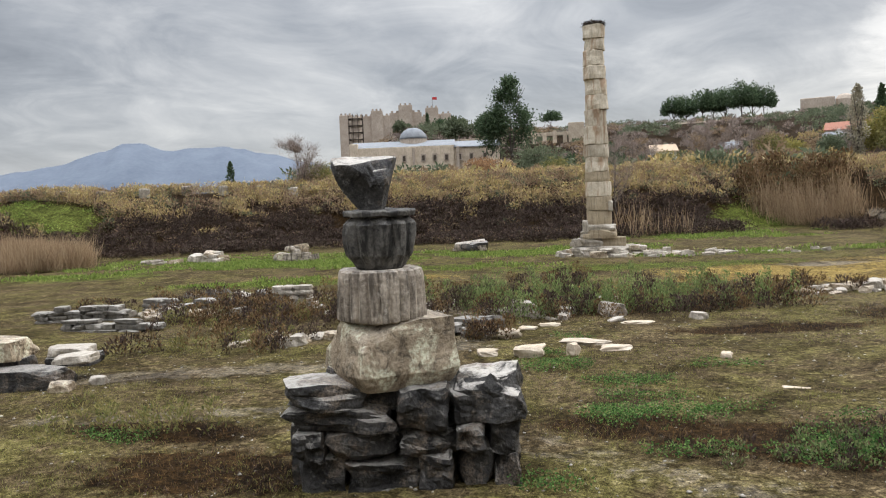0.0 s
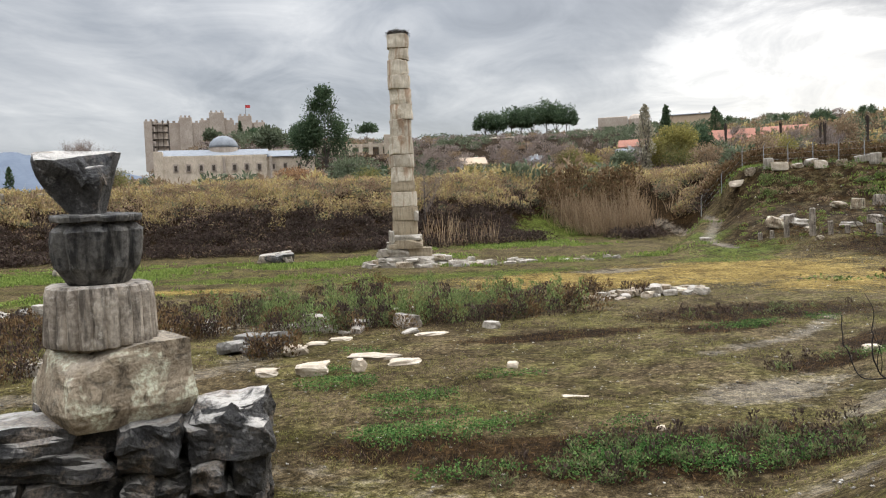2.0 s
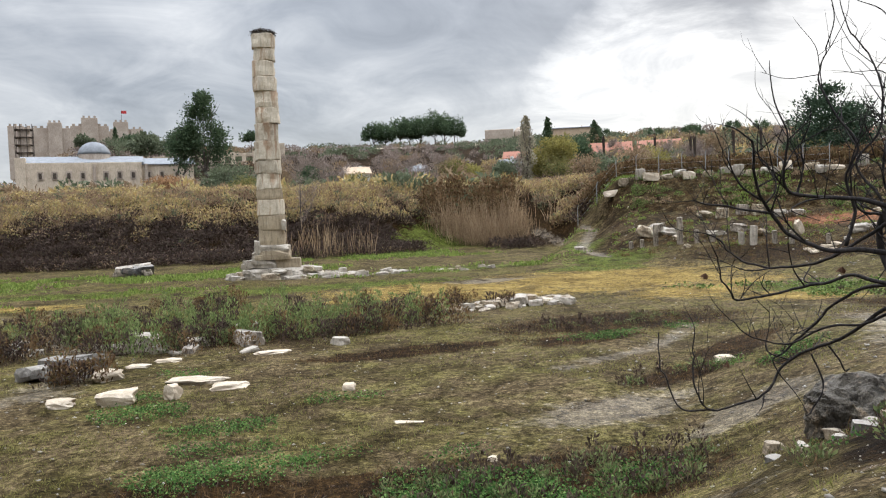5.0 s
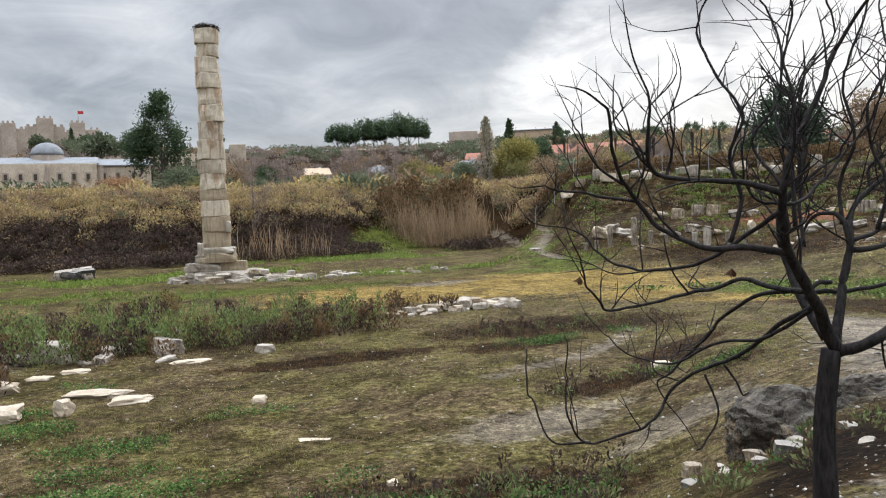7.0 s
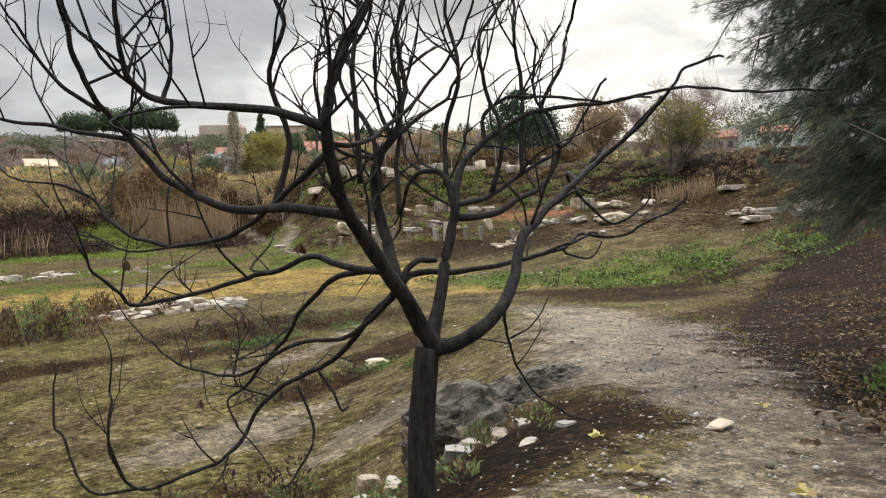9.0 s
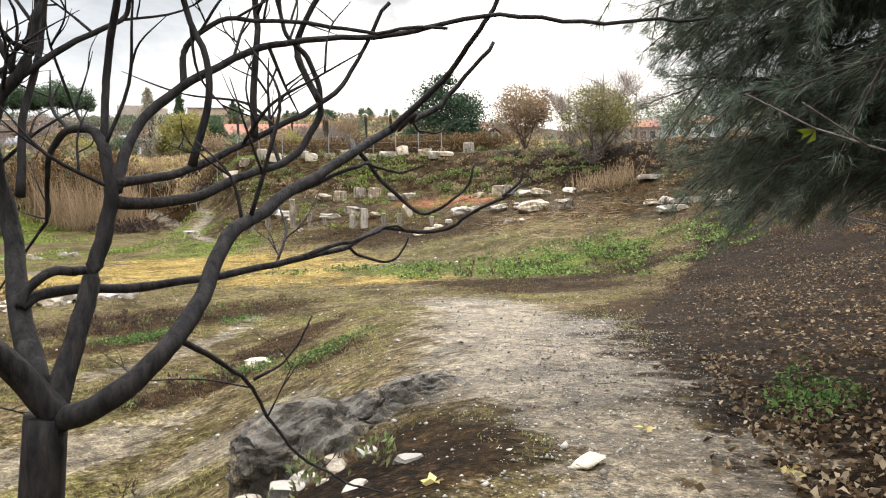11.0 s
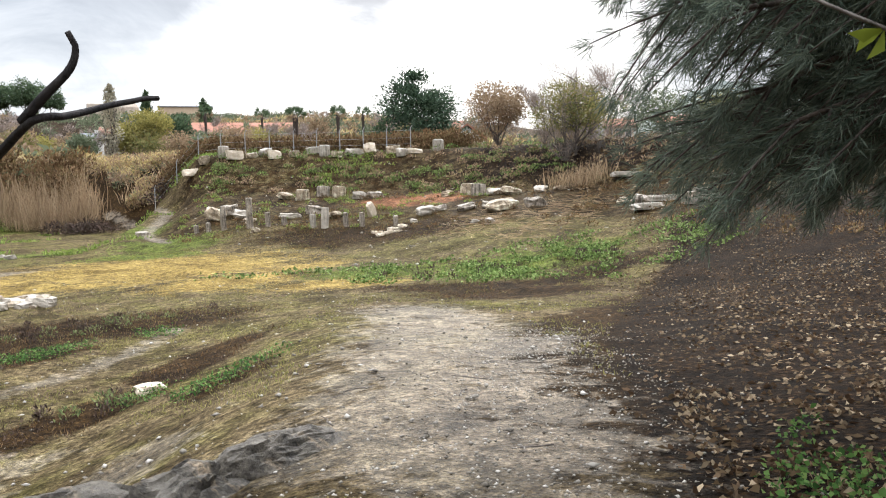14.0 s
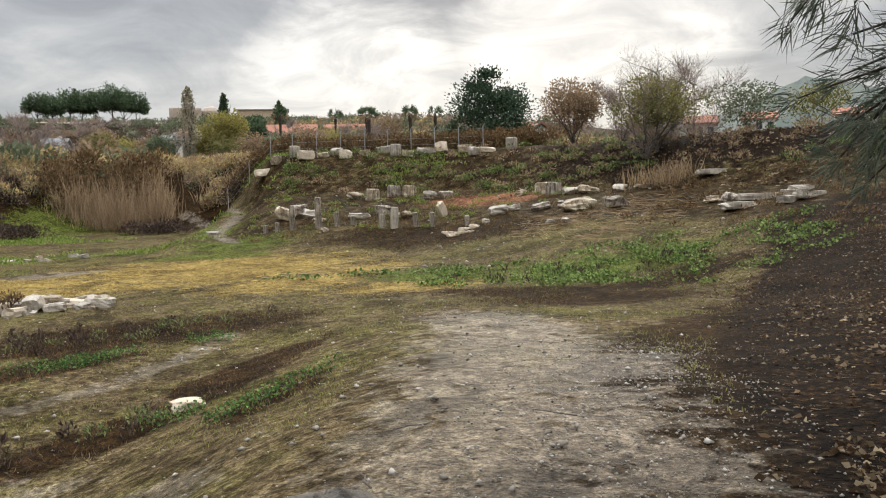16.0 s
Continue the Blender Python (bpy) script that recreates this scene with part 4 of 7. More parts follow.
for k, (px, py) in enumerate(((-48.4, 72.0), (-45.5, 75.3), (-42.5, 78.7), (-38.5, 79.6), (-34.6, 80.6), (-30.8, 81.0), (-52.2, 70.6))):
    ob = part("fluted_drum", turned_bm([(0.5, -0.2), (0.56, 0.05), (0.55, 0.9), (0.46, 1.0)], 40, 16, 0.06, 0.05, 120 + k), LIMESTONE if k % 2 else DRUM_STONE)
    ob.matrix_basis = pose(px, py, on_land(px, py), 3 * math.sin(k), 0, 0)
    tagged(ob, "weathered column drum on the grassy far bank", "column drum", "drums on the far bank")

# ---- ruins in the basin ----
def heap(cx, cy, rx, ry, n, seed, group, label, size=(0.35, 0.9), tall=0.0, materials=(LIMESTONE, TAN_STONE)):
    rng = random.Random(seed)
    for k in range(n):
        a, q = rng.uniform(0, 2 * math.pi), math.sqrt(rng.random())
        x, y = cx + rx * q * math.cos(a), cy + ry * q * math.sin(a)
        sx = rng.uniform(*size)
        lay("rubble_stone", x, y, sx, sx * rng.uniform(0.5, 0.8), sx * rng.uniform(0.22, 0.5), seed * 50 + k, materials[k % len(materials)], label, group=group, rz=rng.uniform(0, 180), tilt=(rng.uniform(-10, 10), rng.uniform(-10, 10)), lift=max(0.0, tall * (1 - q) * rng.random()))


heap(14.0, 32.2, 2.2, 0.9, 34, 31, "white rubble heap in the field", "pale broken stone in a low rubble heap", (0.3, 0.85), 0.25, (WHITE_STONE, LIMESTONE, TAN_STONE))
heap(11.6, 31.6, 1.6, 0.6, 12, 32, "rubble by the weeds", "reddish broken stone in the field", (0.25, 0.5), 0.1, (TAN_STONE, LIMESTONE))
heap(-19.2, 54.6, 1.3, 0.9, 18, 33, "rubble pile under the bank", "weathered stone in a rough pile", (0.7, 1.5), 1.4, (LIMESTONE, TAN_STONE, DRUM_STONE))
heap(-26.5, 55.0, 1.6, 0.9, 14, 34, "second rubble pile under the bank", "weathered stone in a low pile", (0.7, 1.4), 0.9, (LIMESTONE, TAN_STONE))
heap(-30.0, 54.6, 2.0, 0.7, 7, 35, "flat stones in the grass", "pale flat stone in the moss", (0.7, 1.3), 0.0)
heap(-6.8, 60.0, 1.8, 0.8, 6, 36, "blocks beyond the column", "dark squat block in the grass", (0.9, 1.6), 0.5, (DRUM_STONE, DARK_STONE))
heap(8.5, 51.5, 3.2, 1.4, 26, 37, "scattered stones by the column", "pale stone scattered in the moss", (0.3, 0.8), 0.0)
heap(15.0, 52.0, 3.5, 1.0, 16, 38, "scattered stones in the field", "pale stone scattered in the moss", (0.25, 0.6), 0.0)
heap(0.3, 23.2, 1.0, 0.5, 5, 39, "slabs at the end of the trodden path", "grey flat slab by the weeds", (0.7, 1.4), 0.0, (GREY_RUIN,))
heap(-3.0, 27.5, 4.0, 2.4, 16, 40, "stones among the weeds", "pale stone among brown weeds", (0.35, 0.9), 0.1, (GREY_RUIN, LIMESTONE))
heap(4.5, 27.0, 4.5, 2.2, 14, 41, "stones among the weeds", "grey slab among tall weeds", (0.4, 1.1), 0.1, (LIMESTONE, DRUM_STONE))
heap(-5.5, 21.5, 2.2, 0.8, 12, 42, "stones among the weeds", "pale stone among brown weeds", (0.3, 0.8), 0.0)


def low_wall(x0, y0, x1, y1, height, thick, seed, label, material=LIMESTONE):
    """A stub of thin-coursed masonry: courses of separate stones."""
    rng = random.Random(seed)
    length = math.hypot(x1 - x0, y1 - y0)
    wall = thing("ruined_wall", (x0, y0, on_land((x0 + x1) / 2, (y0 + y1) / 2) - 0.1), label, "ruined wall", "low ruined walls", math.degrees(math.atan2(y1 - y0, x1 - x0)))
    z = 0.0
    while z < height:
        h = rng.uniform(0.14, 0.24)
        x = rng.uniform(-0.2, 0.0)
        while x < length - 0.2:
            w = rng.uniform(0.4, 0.95)
            if z < height * 0.65 or rng.random() < 0.7:
                part("course_stone", stone_bm(w - 0.015, thick * rng.uniform(0.85, 1.1), h - 0.012, rng.randrange(9999), 0.05, 2, 0.2, (x + w / 2, rng.uniform(-0.05, 0.05), z)), material, wall)
            x += w
        z += h


low_wall(-17.0, 25.2, -13.8, 25.6, 0.6, 0.6, 61, "low ruined wall of thin grey courses", GREY_RUIN)
low_wall(-13.6, 27.2, -10.6, 27.0, 0.6, 0.6, 62, "low ruined wall of thin grey courses", GREY_RUIN)
low_wall(-14.2, 23.4, -11.3, 23.6, 0.4, 0.5, 63, "low grey kerb of flat stones in the basin", GREY_RUIN)
low_wall(-8.6, 28.4, -7.2, 28.6, 1.1, 0.7, 64, "stub of ruined wall with thin courses", LIMESTONE)
heap(-11.0, 31.0, 3.2, 0.8, 16, 43, "stones along the ruin trench", "dark stone along the ruined trench", (0.6, 1.2), 0.15, (DARK_STONE, GREY_RUIN, LIMESTONE))
heap(-11.5, 26.2, 2.6, 1.0, 14, 44, "stones in the ruin trench", "pale fallen stone in the trench", (0.4, 1.0), 0.2)
# the squared blocks laid out at the foot of the bank
for k, (x, y, sx, sy, sz, lift) in enumerate(((-10.9, 16.0, 2.4, 1.2, 0.5, 0.55), (-11.0, 16.0, 2.6, 1.3, 0.6, 0.0), (-9.2, 15.6, 2.0, 0.9, 0.5, 0.0), (-10.0, 18.2, 1.2, 0.8, 0.22, 0.28), (-9.9, 18.2, 1.3, 0.8, 0.3, 0.0), (-8.0, 15.3, 0.5, 0.4, 0.24, 0.0), (-7.6, 16.1, 0.42, 0.3, 0.2, 0.0), (-8.6, 16.6, 0.9, 0.7, 0.2, 0.42))):
    lay("squared_block", x, y, sx, sy, sz, 800 + k, TAN_STONE if k in (0, 5) else (LIMESTONE if k in (3, 6, 7) else DARK_STONE), "squared ancient stone block with a pale top", "stone block", "squared blocks by the bank", 12, 0.03, lift=lift, chips=0.04, round_off=0.12, cuts=4)


# ---- the bare fig tree ----
def bare_tree():
    rng = random.Random(8)
    base = Vector((10.94, 7.47, on_land(10.94, 7.47) - 0.05))
    tree = thing("fig_tree", base, "leafless dark fig tree with crooked spreading limbs", "tree")
    bm = bmesh.new()
    line = smooth_line([(0, 0, 0), (-0.015, 0.0, 0.35), (-0.01, 0.0, 0.7), (0.02, -0.02, 2.75 - base.z)], 4)
    tube_bm(bm, line, [0.078 - 0.026 * (i / (len(line) - 1)) ** 0.5 for i in range(len(line))], 12)
    part("trunk", bm, FIG_BARK, tree, smooth=True)

    def shoot(bm, start, way, length, r, depth):
        """A crooked twig that bends upward and ends blunt; it may bear others."""
        pts, p, d = [start], start.copy(), way.normalized()
        n = max(4, int(length / 0.085))
        for i in range(n):
            d = (d + Vector((rng.gauss(0, 0.3), rng.gauss(0, 0.3), rng.gauss(0.1, 0.24)))).normalized()
            p = p + d * (length / n)
            pts.append(p.copy())
        pts = [q.copy() for q in smooth_line(pts[::2] + ([] if n % 2 == 0 else [pts[-1]]), 4)]
        n = len(pts) - 1
        tube_bm(bm, pts, [r * (1 - 0.72 * (i / n) ** 1.5) for i in range(n + 1)], 5)
        if depth > 0:
            for _ in range(rng.choice((1, 2, 2))):
                i = rng.randrange(1, n)
                side = Vector((rng.gauss(0, 1), rng.gauss(0, 1), rng.gauss(0.5, 0.6)))
                shoot(bm, pts[i], (pts[i + 1] - pts[i]).normalized() * 0.75 + side.normalized() * 0.8, length * rng.uniform(0.4, 0.7), r * 0.62, depth - 1)

    def limb(r0, r1, shoots, *ctrl):
        """A crooked limb through a few places, with twigs along its outer part."""
        bm = bmesh.new()
        pts = [q - base for q in smooth_line(ctrl, 6)]
        n = len(pts)
        for i, q in enumerate(pts[1:-1], 1):
            q += (noise.noise_vector(q * 5.0) * 0.02 + noise.noise_vector(q * 13) * 0.012) * min(1.0, 0.25 + i / n)
        radii = [r0 + (r1 - r0) * (i / (n - 1)) ** 0.65 for i in range(n)]
        knots = [r * (1 + 0.22 * max(0.0, noise.noise(q * 9.0))) for r, q in zip(radii, pts)]
        tube_bm(bm, pts, knots, 9 if r0 > 0.02 else 7)
        for k in range(int(shoots * 1.7)):
            i = min(n - 2, int(n * (0.3 + 0.7 * (k + rng.random()) / (shoots * 1.7))))
            along = (pts[i + 1] - pts[i]).normalized()
            side = Vector((rng.gauss(0, 1), rng.gauss(0, 1), rng.gauss(0.45, 0.6))).normalized()
            if pts[i].x > 0.85:
                continue
            shoot(bm, pts[i], along * 0.6 + side * 0.9, rng.uniform(0.2, 0.6), min(radii[i] * 0.6, rng.uniform(0.005, 0.008)), 2 - k % 2)
        if shoots and pts[-1].x < 0.85:
            end = pts[-1] - pts[-2]
            shoot(bm, pts[-1], end, rng.uniform(0.25, 0.5), r1 * 0.9, 0)
        part("limb", bm, FIG_BARK, tree, smooth=True)

    limb(0.04, 0.011, 8, (11.00, 7.44, 2.72), (10.90, 7.41, 2.88), (10.77, 7.30, 3.02), (10.65, 7.25, 3.17), (10.54, 7.19, 3.31), (10.46, 7.10, 3.46), (10.40, 7.02, 3.62), (10.43, 7.02, 3.74), (10.48, 7.02, 3.86), (10.56, 7.01, 4.01), (10.67, 7.00, 4.26))
    limb(0.02, 0.007, 3, (10.55, 7.19, 3.30), (10.33, 7.23, 3.34), (10.15, 7.28, 3.34), (10.05, 7.35, 3.39), (9.96, 7.41, 3.46), (9.85, 7.42, 3.59), (9.76, 7.39, 3.70), (9.70, 7.35, 3.82), (9.66, 7.31, 3.91), (9.62, 7.25, 4.05))
    limb(0.01, 0.004, 2, (9.84, 7.42, 3.59), (9.65, 7.53, 3.63), (9.48, 7.62, 3.67), (9.41, 7.62, 3.69))
    limb(0.009, 0.004, 2, (9.76, 7.39, 3.68), (9.65, 7.41, 3.76), (9.57, 7.39, 3.86), (9.51, 7.37, 3.96))
    limb(0.018, 0.006, 4, (10.40, 7.03, 3.60), (10.26, 7.08, 3.65), (10.13, 7.16, 3.67), (9.92, 7.27, 3.70), (9.83, 7.24, 3.77), (9.80, 7.20, 3.85), (9.79, 7.15, 3.98), (9.78, 7.12, 4.10))
    limb(0.009, 0.005, 2, (9.94, 7.27, 3.70), (9.96, 7.28, 3.77), (9.98, 7.26, 3.87), (9.95, 7.25, 4.01))
    limb(0.011, 0.005, 2, (10.41, 7.05, 3.55), (10.57, 7.14, 3.56), (10.74, 7.22, 3.65), (10.89, 7.25, 3.78), (11.00, 7.22, 3.93), (11.05, 7.15, 4.09))
    limb(0.014, 0.005, 4, (10.44, 7.06, 3.53), (10.36, 7.17, 3.44), (10.28, 7.30, 3.34), (10.18, 7.47, 3.25), (10.04, 7.70, 3.21), (9.91, 7.82, 3.24), (9.82, 7.88, 3.29), (9.74, 7.94, 3.40), (9.63, 7.94, 3.46))
    limb(0.017, 0.005, 4, (10.71, 7.30, 3.09), (10.61, 7.45, 3.11), (10.52, 7.59, 3.14), (10.39, 7.72, 3.08), (10.21, 7.86, 3.03), (9.91, 7.95, 2.96), (9.81, 7.92, 3.05), (9.73, 7.88, 3.14), (9.69, 7.84, 3.28))
    limb(0.017, 0.006, 4, (10.78, 7.35, 3.00), (10.81, 7.67, 2.87), (10.78, 7.97, 2.67), (10.68, 8.19, 2.54), (10.50, 8.37, 2.39), (10.36, 8.39, 2.18), (10.20, 8.40, 2.11), (9.92, 8.47, 2.04), (9.81, 8.48, 2.22), (9.82, 8.55, 2.50))
    limb(0.008, 0.005, 0, (9.95, 8.47, 2.04), (9.71, 8.54, 2.05), (9.62, 8.61, 2.30), (9.58, 8.63, 2.38), (9.60, 8.69, 2.64))
    limb(0.014, 0.005, 4, (10.69, 7.34, 3.10), (10.62, 7.60, 3.05), (10.57, 7.86, 2.91), (10.52, 7.97, 2.77), (10.42, 8.12, 2.60), (10.35, 8.16, 2.50), (10.28, 8.17, 2.45), (10.32, 8.13, 2.35))
    limb(0.013, 0.004, 4, (10.78, 7.37, 2.98), (10.71, 7.69, 2.79), (10.53, 7.85, 2.76), (10.36, 7.98, 2.64), (10.23, 8.06, 2.62), (10.08, 8.15, 2.68), (9.95, 8.18, 2.79))
    limb(0.008, 0.005, 0, (10.71, 8.13, 2.56), (10.77, 8.09, 2.46), (10.80, 8.06, 2.38), (10.83, 8.05, 2.39))
    limb(0.008, 0.005, 0, (10.64, 8.24, 2.48), (10.69, 8.17, 2.26), (10.62, 8.15, 2.12), (10.52, 8.14, 2.03))
    limb(0.036, 0.01, 8, (10.95, 7.47, 2.81), (10.93, 7.64, 3.00), (10.93, 7.79, 3.21), (10.90, 7.81, 3.41), (10.92, 7.77, 3.55), (10.97, 7.75, 3.64), (11.01, 7.75, 3.77), (11.04, 7.77, 3.89), (11.02, 7.78, 4.11))
    limb(0.012, 0.005, 3, (10.92, 7.77, 3.54), (10.84, 7.77, 3.56), (10.71, 7.74, 3.57), (10.63, 7.72, 3.68), (10.60, 7.70, 3.83), (10.62, 7.68, 3.98))
    limb(0.012, 0.005, 3, (10.96, 7.75, 3.64), (10.91, 7.77, 3.77), (10.89, 7.76, 3.90), (10.89, 7.71, 4.07))
    limb(0.012, 0.005, 3, (10.97, 7.75, 3.63), (11.09, 7.75, 3.72), (11.25, 7.77, 3.81), (11.29, 7.74, 3.89), (11.35, 7.68, 4.04))
    limb(0.035, 0.005, 3, (10.98, 7.45, 2.76), (11.04, 7.49, 2.92), (11.11, 7.54, 3.11), (11.16, 7.55, 3.30), (11.15, 7.58, 3.41), (11.13, 7.64, 3.48), (11.08, 7.71, 3.48), (11.04, 7.78, 3.39), (11.01, 7.84, 3.20))
    limb(0.016, 0.012, 0, (10.93, 7.61, 3.01), (10.96, 7.61, 3.07), (11.02, 7.62, 3.10), (11.11, 7.65, 3.09))
    limb(0.018, 0.005, 5, (11.17, 7.55, 3.31), (11.25, 7.65, 3.49), (11.42, 7.67, 3.63), (11.61, 7.68, 3.73), (11.78, 7.63, 3.77), (12.09, 7.54, 3.81), (12.28, 7.39, 3.85), (12.57, 7.11, 3.81), (12.76, 6.88, 3.80))
    limb(0.011, 0.005, 4, (11.40, 7.68, 3.62), (11.42, 7.71, 3.74), (11.51, 7.66, 3.81), (11.67, 7.60, 3.81), (11.96, 7.51, 3.80), (12.17, 7.42, 3.81))
    limb(0.019, 0.006, 5, (11.17, 7.55, 3.28), (11.36, 7.58, 3.28), (11.53, 7.64, 3.34), (11.77, 7.74, 3.43), (11.88, 7.77, 3.62), (11.83, 7.78, 3.76), (11.76, 7.80, 3.87), (11.75, 7.76, 4.08))
    limb(0.015, 0.006, 4, (11.17, 7.55, 3.33), (11.39, 7.63, 3.37), (11.61, 7.71, 3.47), (11.86, 7.73, 3.59), (12.01, 7.74, 3.74), (12.09, 7.65, 3.93))
    limb(0.035, 0.008, 4, (10.98, 7.45, 2.73), (11.07, 7.32, 2.79), (11.19, 7.27, 2.89), (11.32, 7.34, 3.01), (11.44, 7.46, 3.17), (11.64, 7.59, 3.27), (11.97, 7.79, 3.41), (12.36, 8.00, 3.59), (12.49, 8.19, 3.60), (12.64, 8.18, 3.67), (12.71, 8.13, 3.76), (12.81, 8.04, 3.92))
    limb(0.014, 0.006, 3, (12.21, 7.93, 3.51), (12.36, 7.74, 3.70), (12.39, 7.56, 3.85), (12.45, 7.48, 3.97), (12.57, 7.35, 4.01))
    limb(0.009, 0.003, 0, (12.43, 8.1, 3.6), (12.46, 8.26, 3.55), (12.56, 8.33, 3.59), (12.63, 8.36, 3.56), (12.75, 8.37, 3.56), (12.82, 8.37, 3.61))
    limb(0.018, 0.004, 3, (10.93, 7.61, 3.01), (11.02, 7.65, 3.04), (11.33, 7.75, 3.02), (11.67, 7.84, 3.05), (12.05, 7.98, 3.08), (12.35, 8.22, 3.14), (12.59, 8.21, 3.11), (12.70, 8.03, 3.19), (12.74, 7.87, 3.26), (12.83, 7.92, 3.28), (12.93, 7.98, 3.31))
    limb(0.008, 0.004, 0, (12.73, 7.88, 3.26), (12.77, 7.83, 3.32), (12.78, 7.82, 3.37))
    limb(0.014, 0.004, 2, (12.02, 7.82, 3.43), (12.12, 8.02, 3.48), (12.22, 8.12, 3.43), (12.34, 8.10, 3.28), (12.45, 8.07, 3.20), (12.51, 7.97, 3.23), (12.59, 7.92, 3.31), (12.61, 7.90, 3.40))
    limb(0.009, 0.004, 1, (12.08, 8.0, 3.08), (12.13, 8.1, 3.07), (12.18, 8.13, 3.03), (12.29, 8.10, 3.00), (12.36, 8.09, 3.03), (12.39, 8.08, 3.10))
    limb(0.01, 0.004, 2, (11.26, 7.33, 2.93), (11.45, 7.63, 2.79), (11.64, 7.90, 2.62), (11.76, 7.96, 2.44), (11.93, 7.93, 2.25), (12.11, 7.84, 2.16))
    limb(0.006, 0.003, 0, (11.65, 7.90, 2.65), (11.77, 7.85, 2.72), (11.85, 7.84, 2.86))
    limb(0.01, 0.004, 4, (11.77, 7.84, 3.06), (12.09, 7.92, 3.12), (12.29, 8.05, 3.14), (12.4, 8.1, 3.12))
    limb(0.01, 0.004, 4, (11.75, 7.69, 3.30), (12.0, 7.83, 3.37), (12.2, 8.0, 3.4), (12.38, 8.12, 3.36), (12.5, 8.1, 3.4))
    for x, y, z, rise, lean_x, lean_y in ((10.6, 7.22, 3.42, 1.3, 0.05, 0.1), (10.9, 7.72, 3.4, 1.5, -0.1, 0.2), (11.15, 7.6, 3.42, 1.4, 0.12, 0.0), (11.4, 7.63, 3.38, 1.4, 0.15, 0.1), (11.62, 7.71, 3.47, 1.3, 0.05, 0.15), (10.32, 7.35, 3.36, 1.3, -0.05, 0.05), (11.86, 7.73, 3.59, 1.2, 0.1, 0.1), (10.95, 7.66, 3.3, 1.5, 0.25, 0.3)):
        foot, ctrl = Vector((x, y, z)), []
        for q in range(7):
            u = q / 6
            ctrl.append(foot + Vector((lean_x * u, lean_y * u, rise * u)) + Vector((rng.gauss(0, 0.05), rng.gauss(0, 0.05), 0)) * min(1, q))
        limb(0.013, 0.005, 5, *ctrl)
    dry = leaf_material("withered_leaf", [(0.06, 0.03, 0.018), (0.13, 0.07, 0.04)], 0.15)
    lr = np.random.default_rng(2)
    for x, y, z in ((9.93, 8.52, 3.12), (10.5, 7.65, 3.2), (10.3, 8.9, 2.32)):
        p = np.array([[x, y, z]] * 4) - np.array(base)
        part("withered_leaf", cards(p, np.array([0, 0, -1]) + lr.normal(0, 0.3, (4, 3)), 0.07, 0.03, lr, 0.6, "withered_leaf", dry), dry, tree, "curled brown leaf")


bare_tree()


# ---- the pine that overhangs the track ----
NEEDLES = leaf_material("pine_needles", [(0.055, 0.078, 0.056), (0.095, 0.122, 0.09), (0.14, 0.168, 0.122), (0.185, 0.21, 0.15)], 0.35)


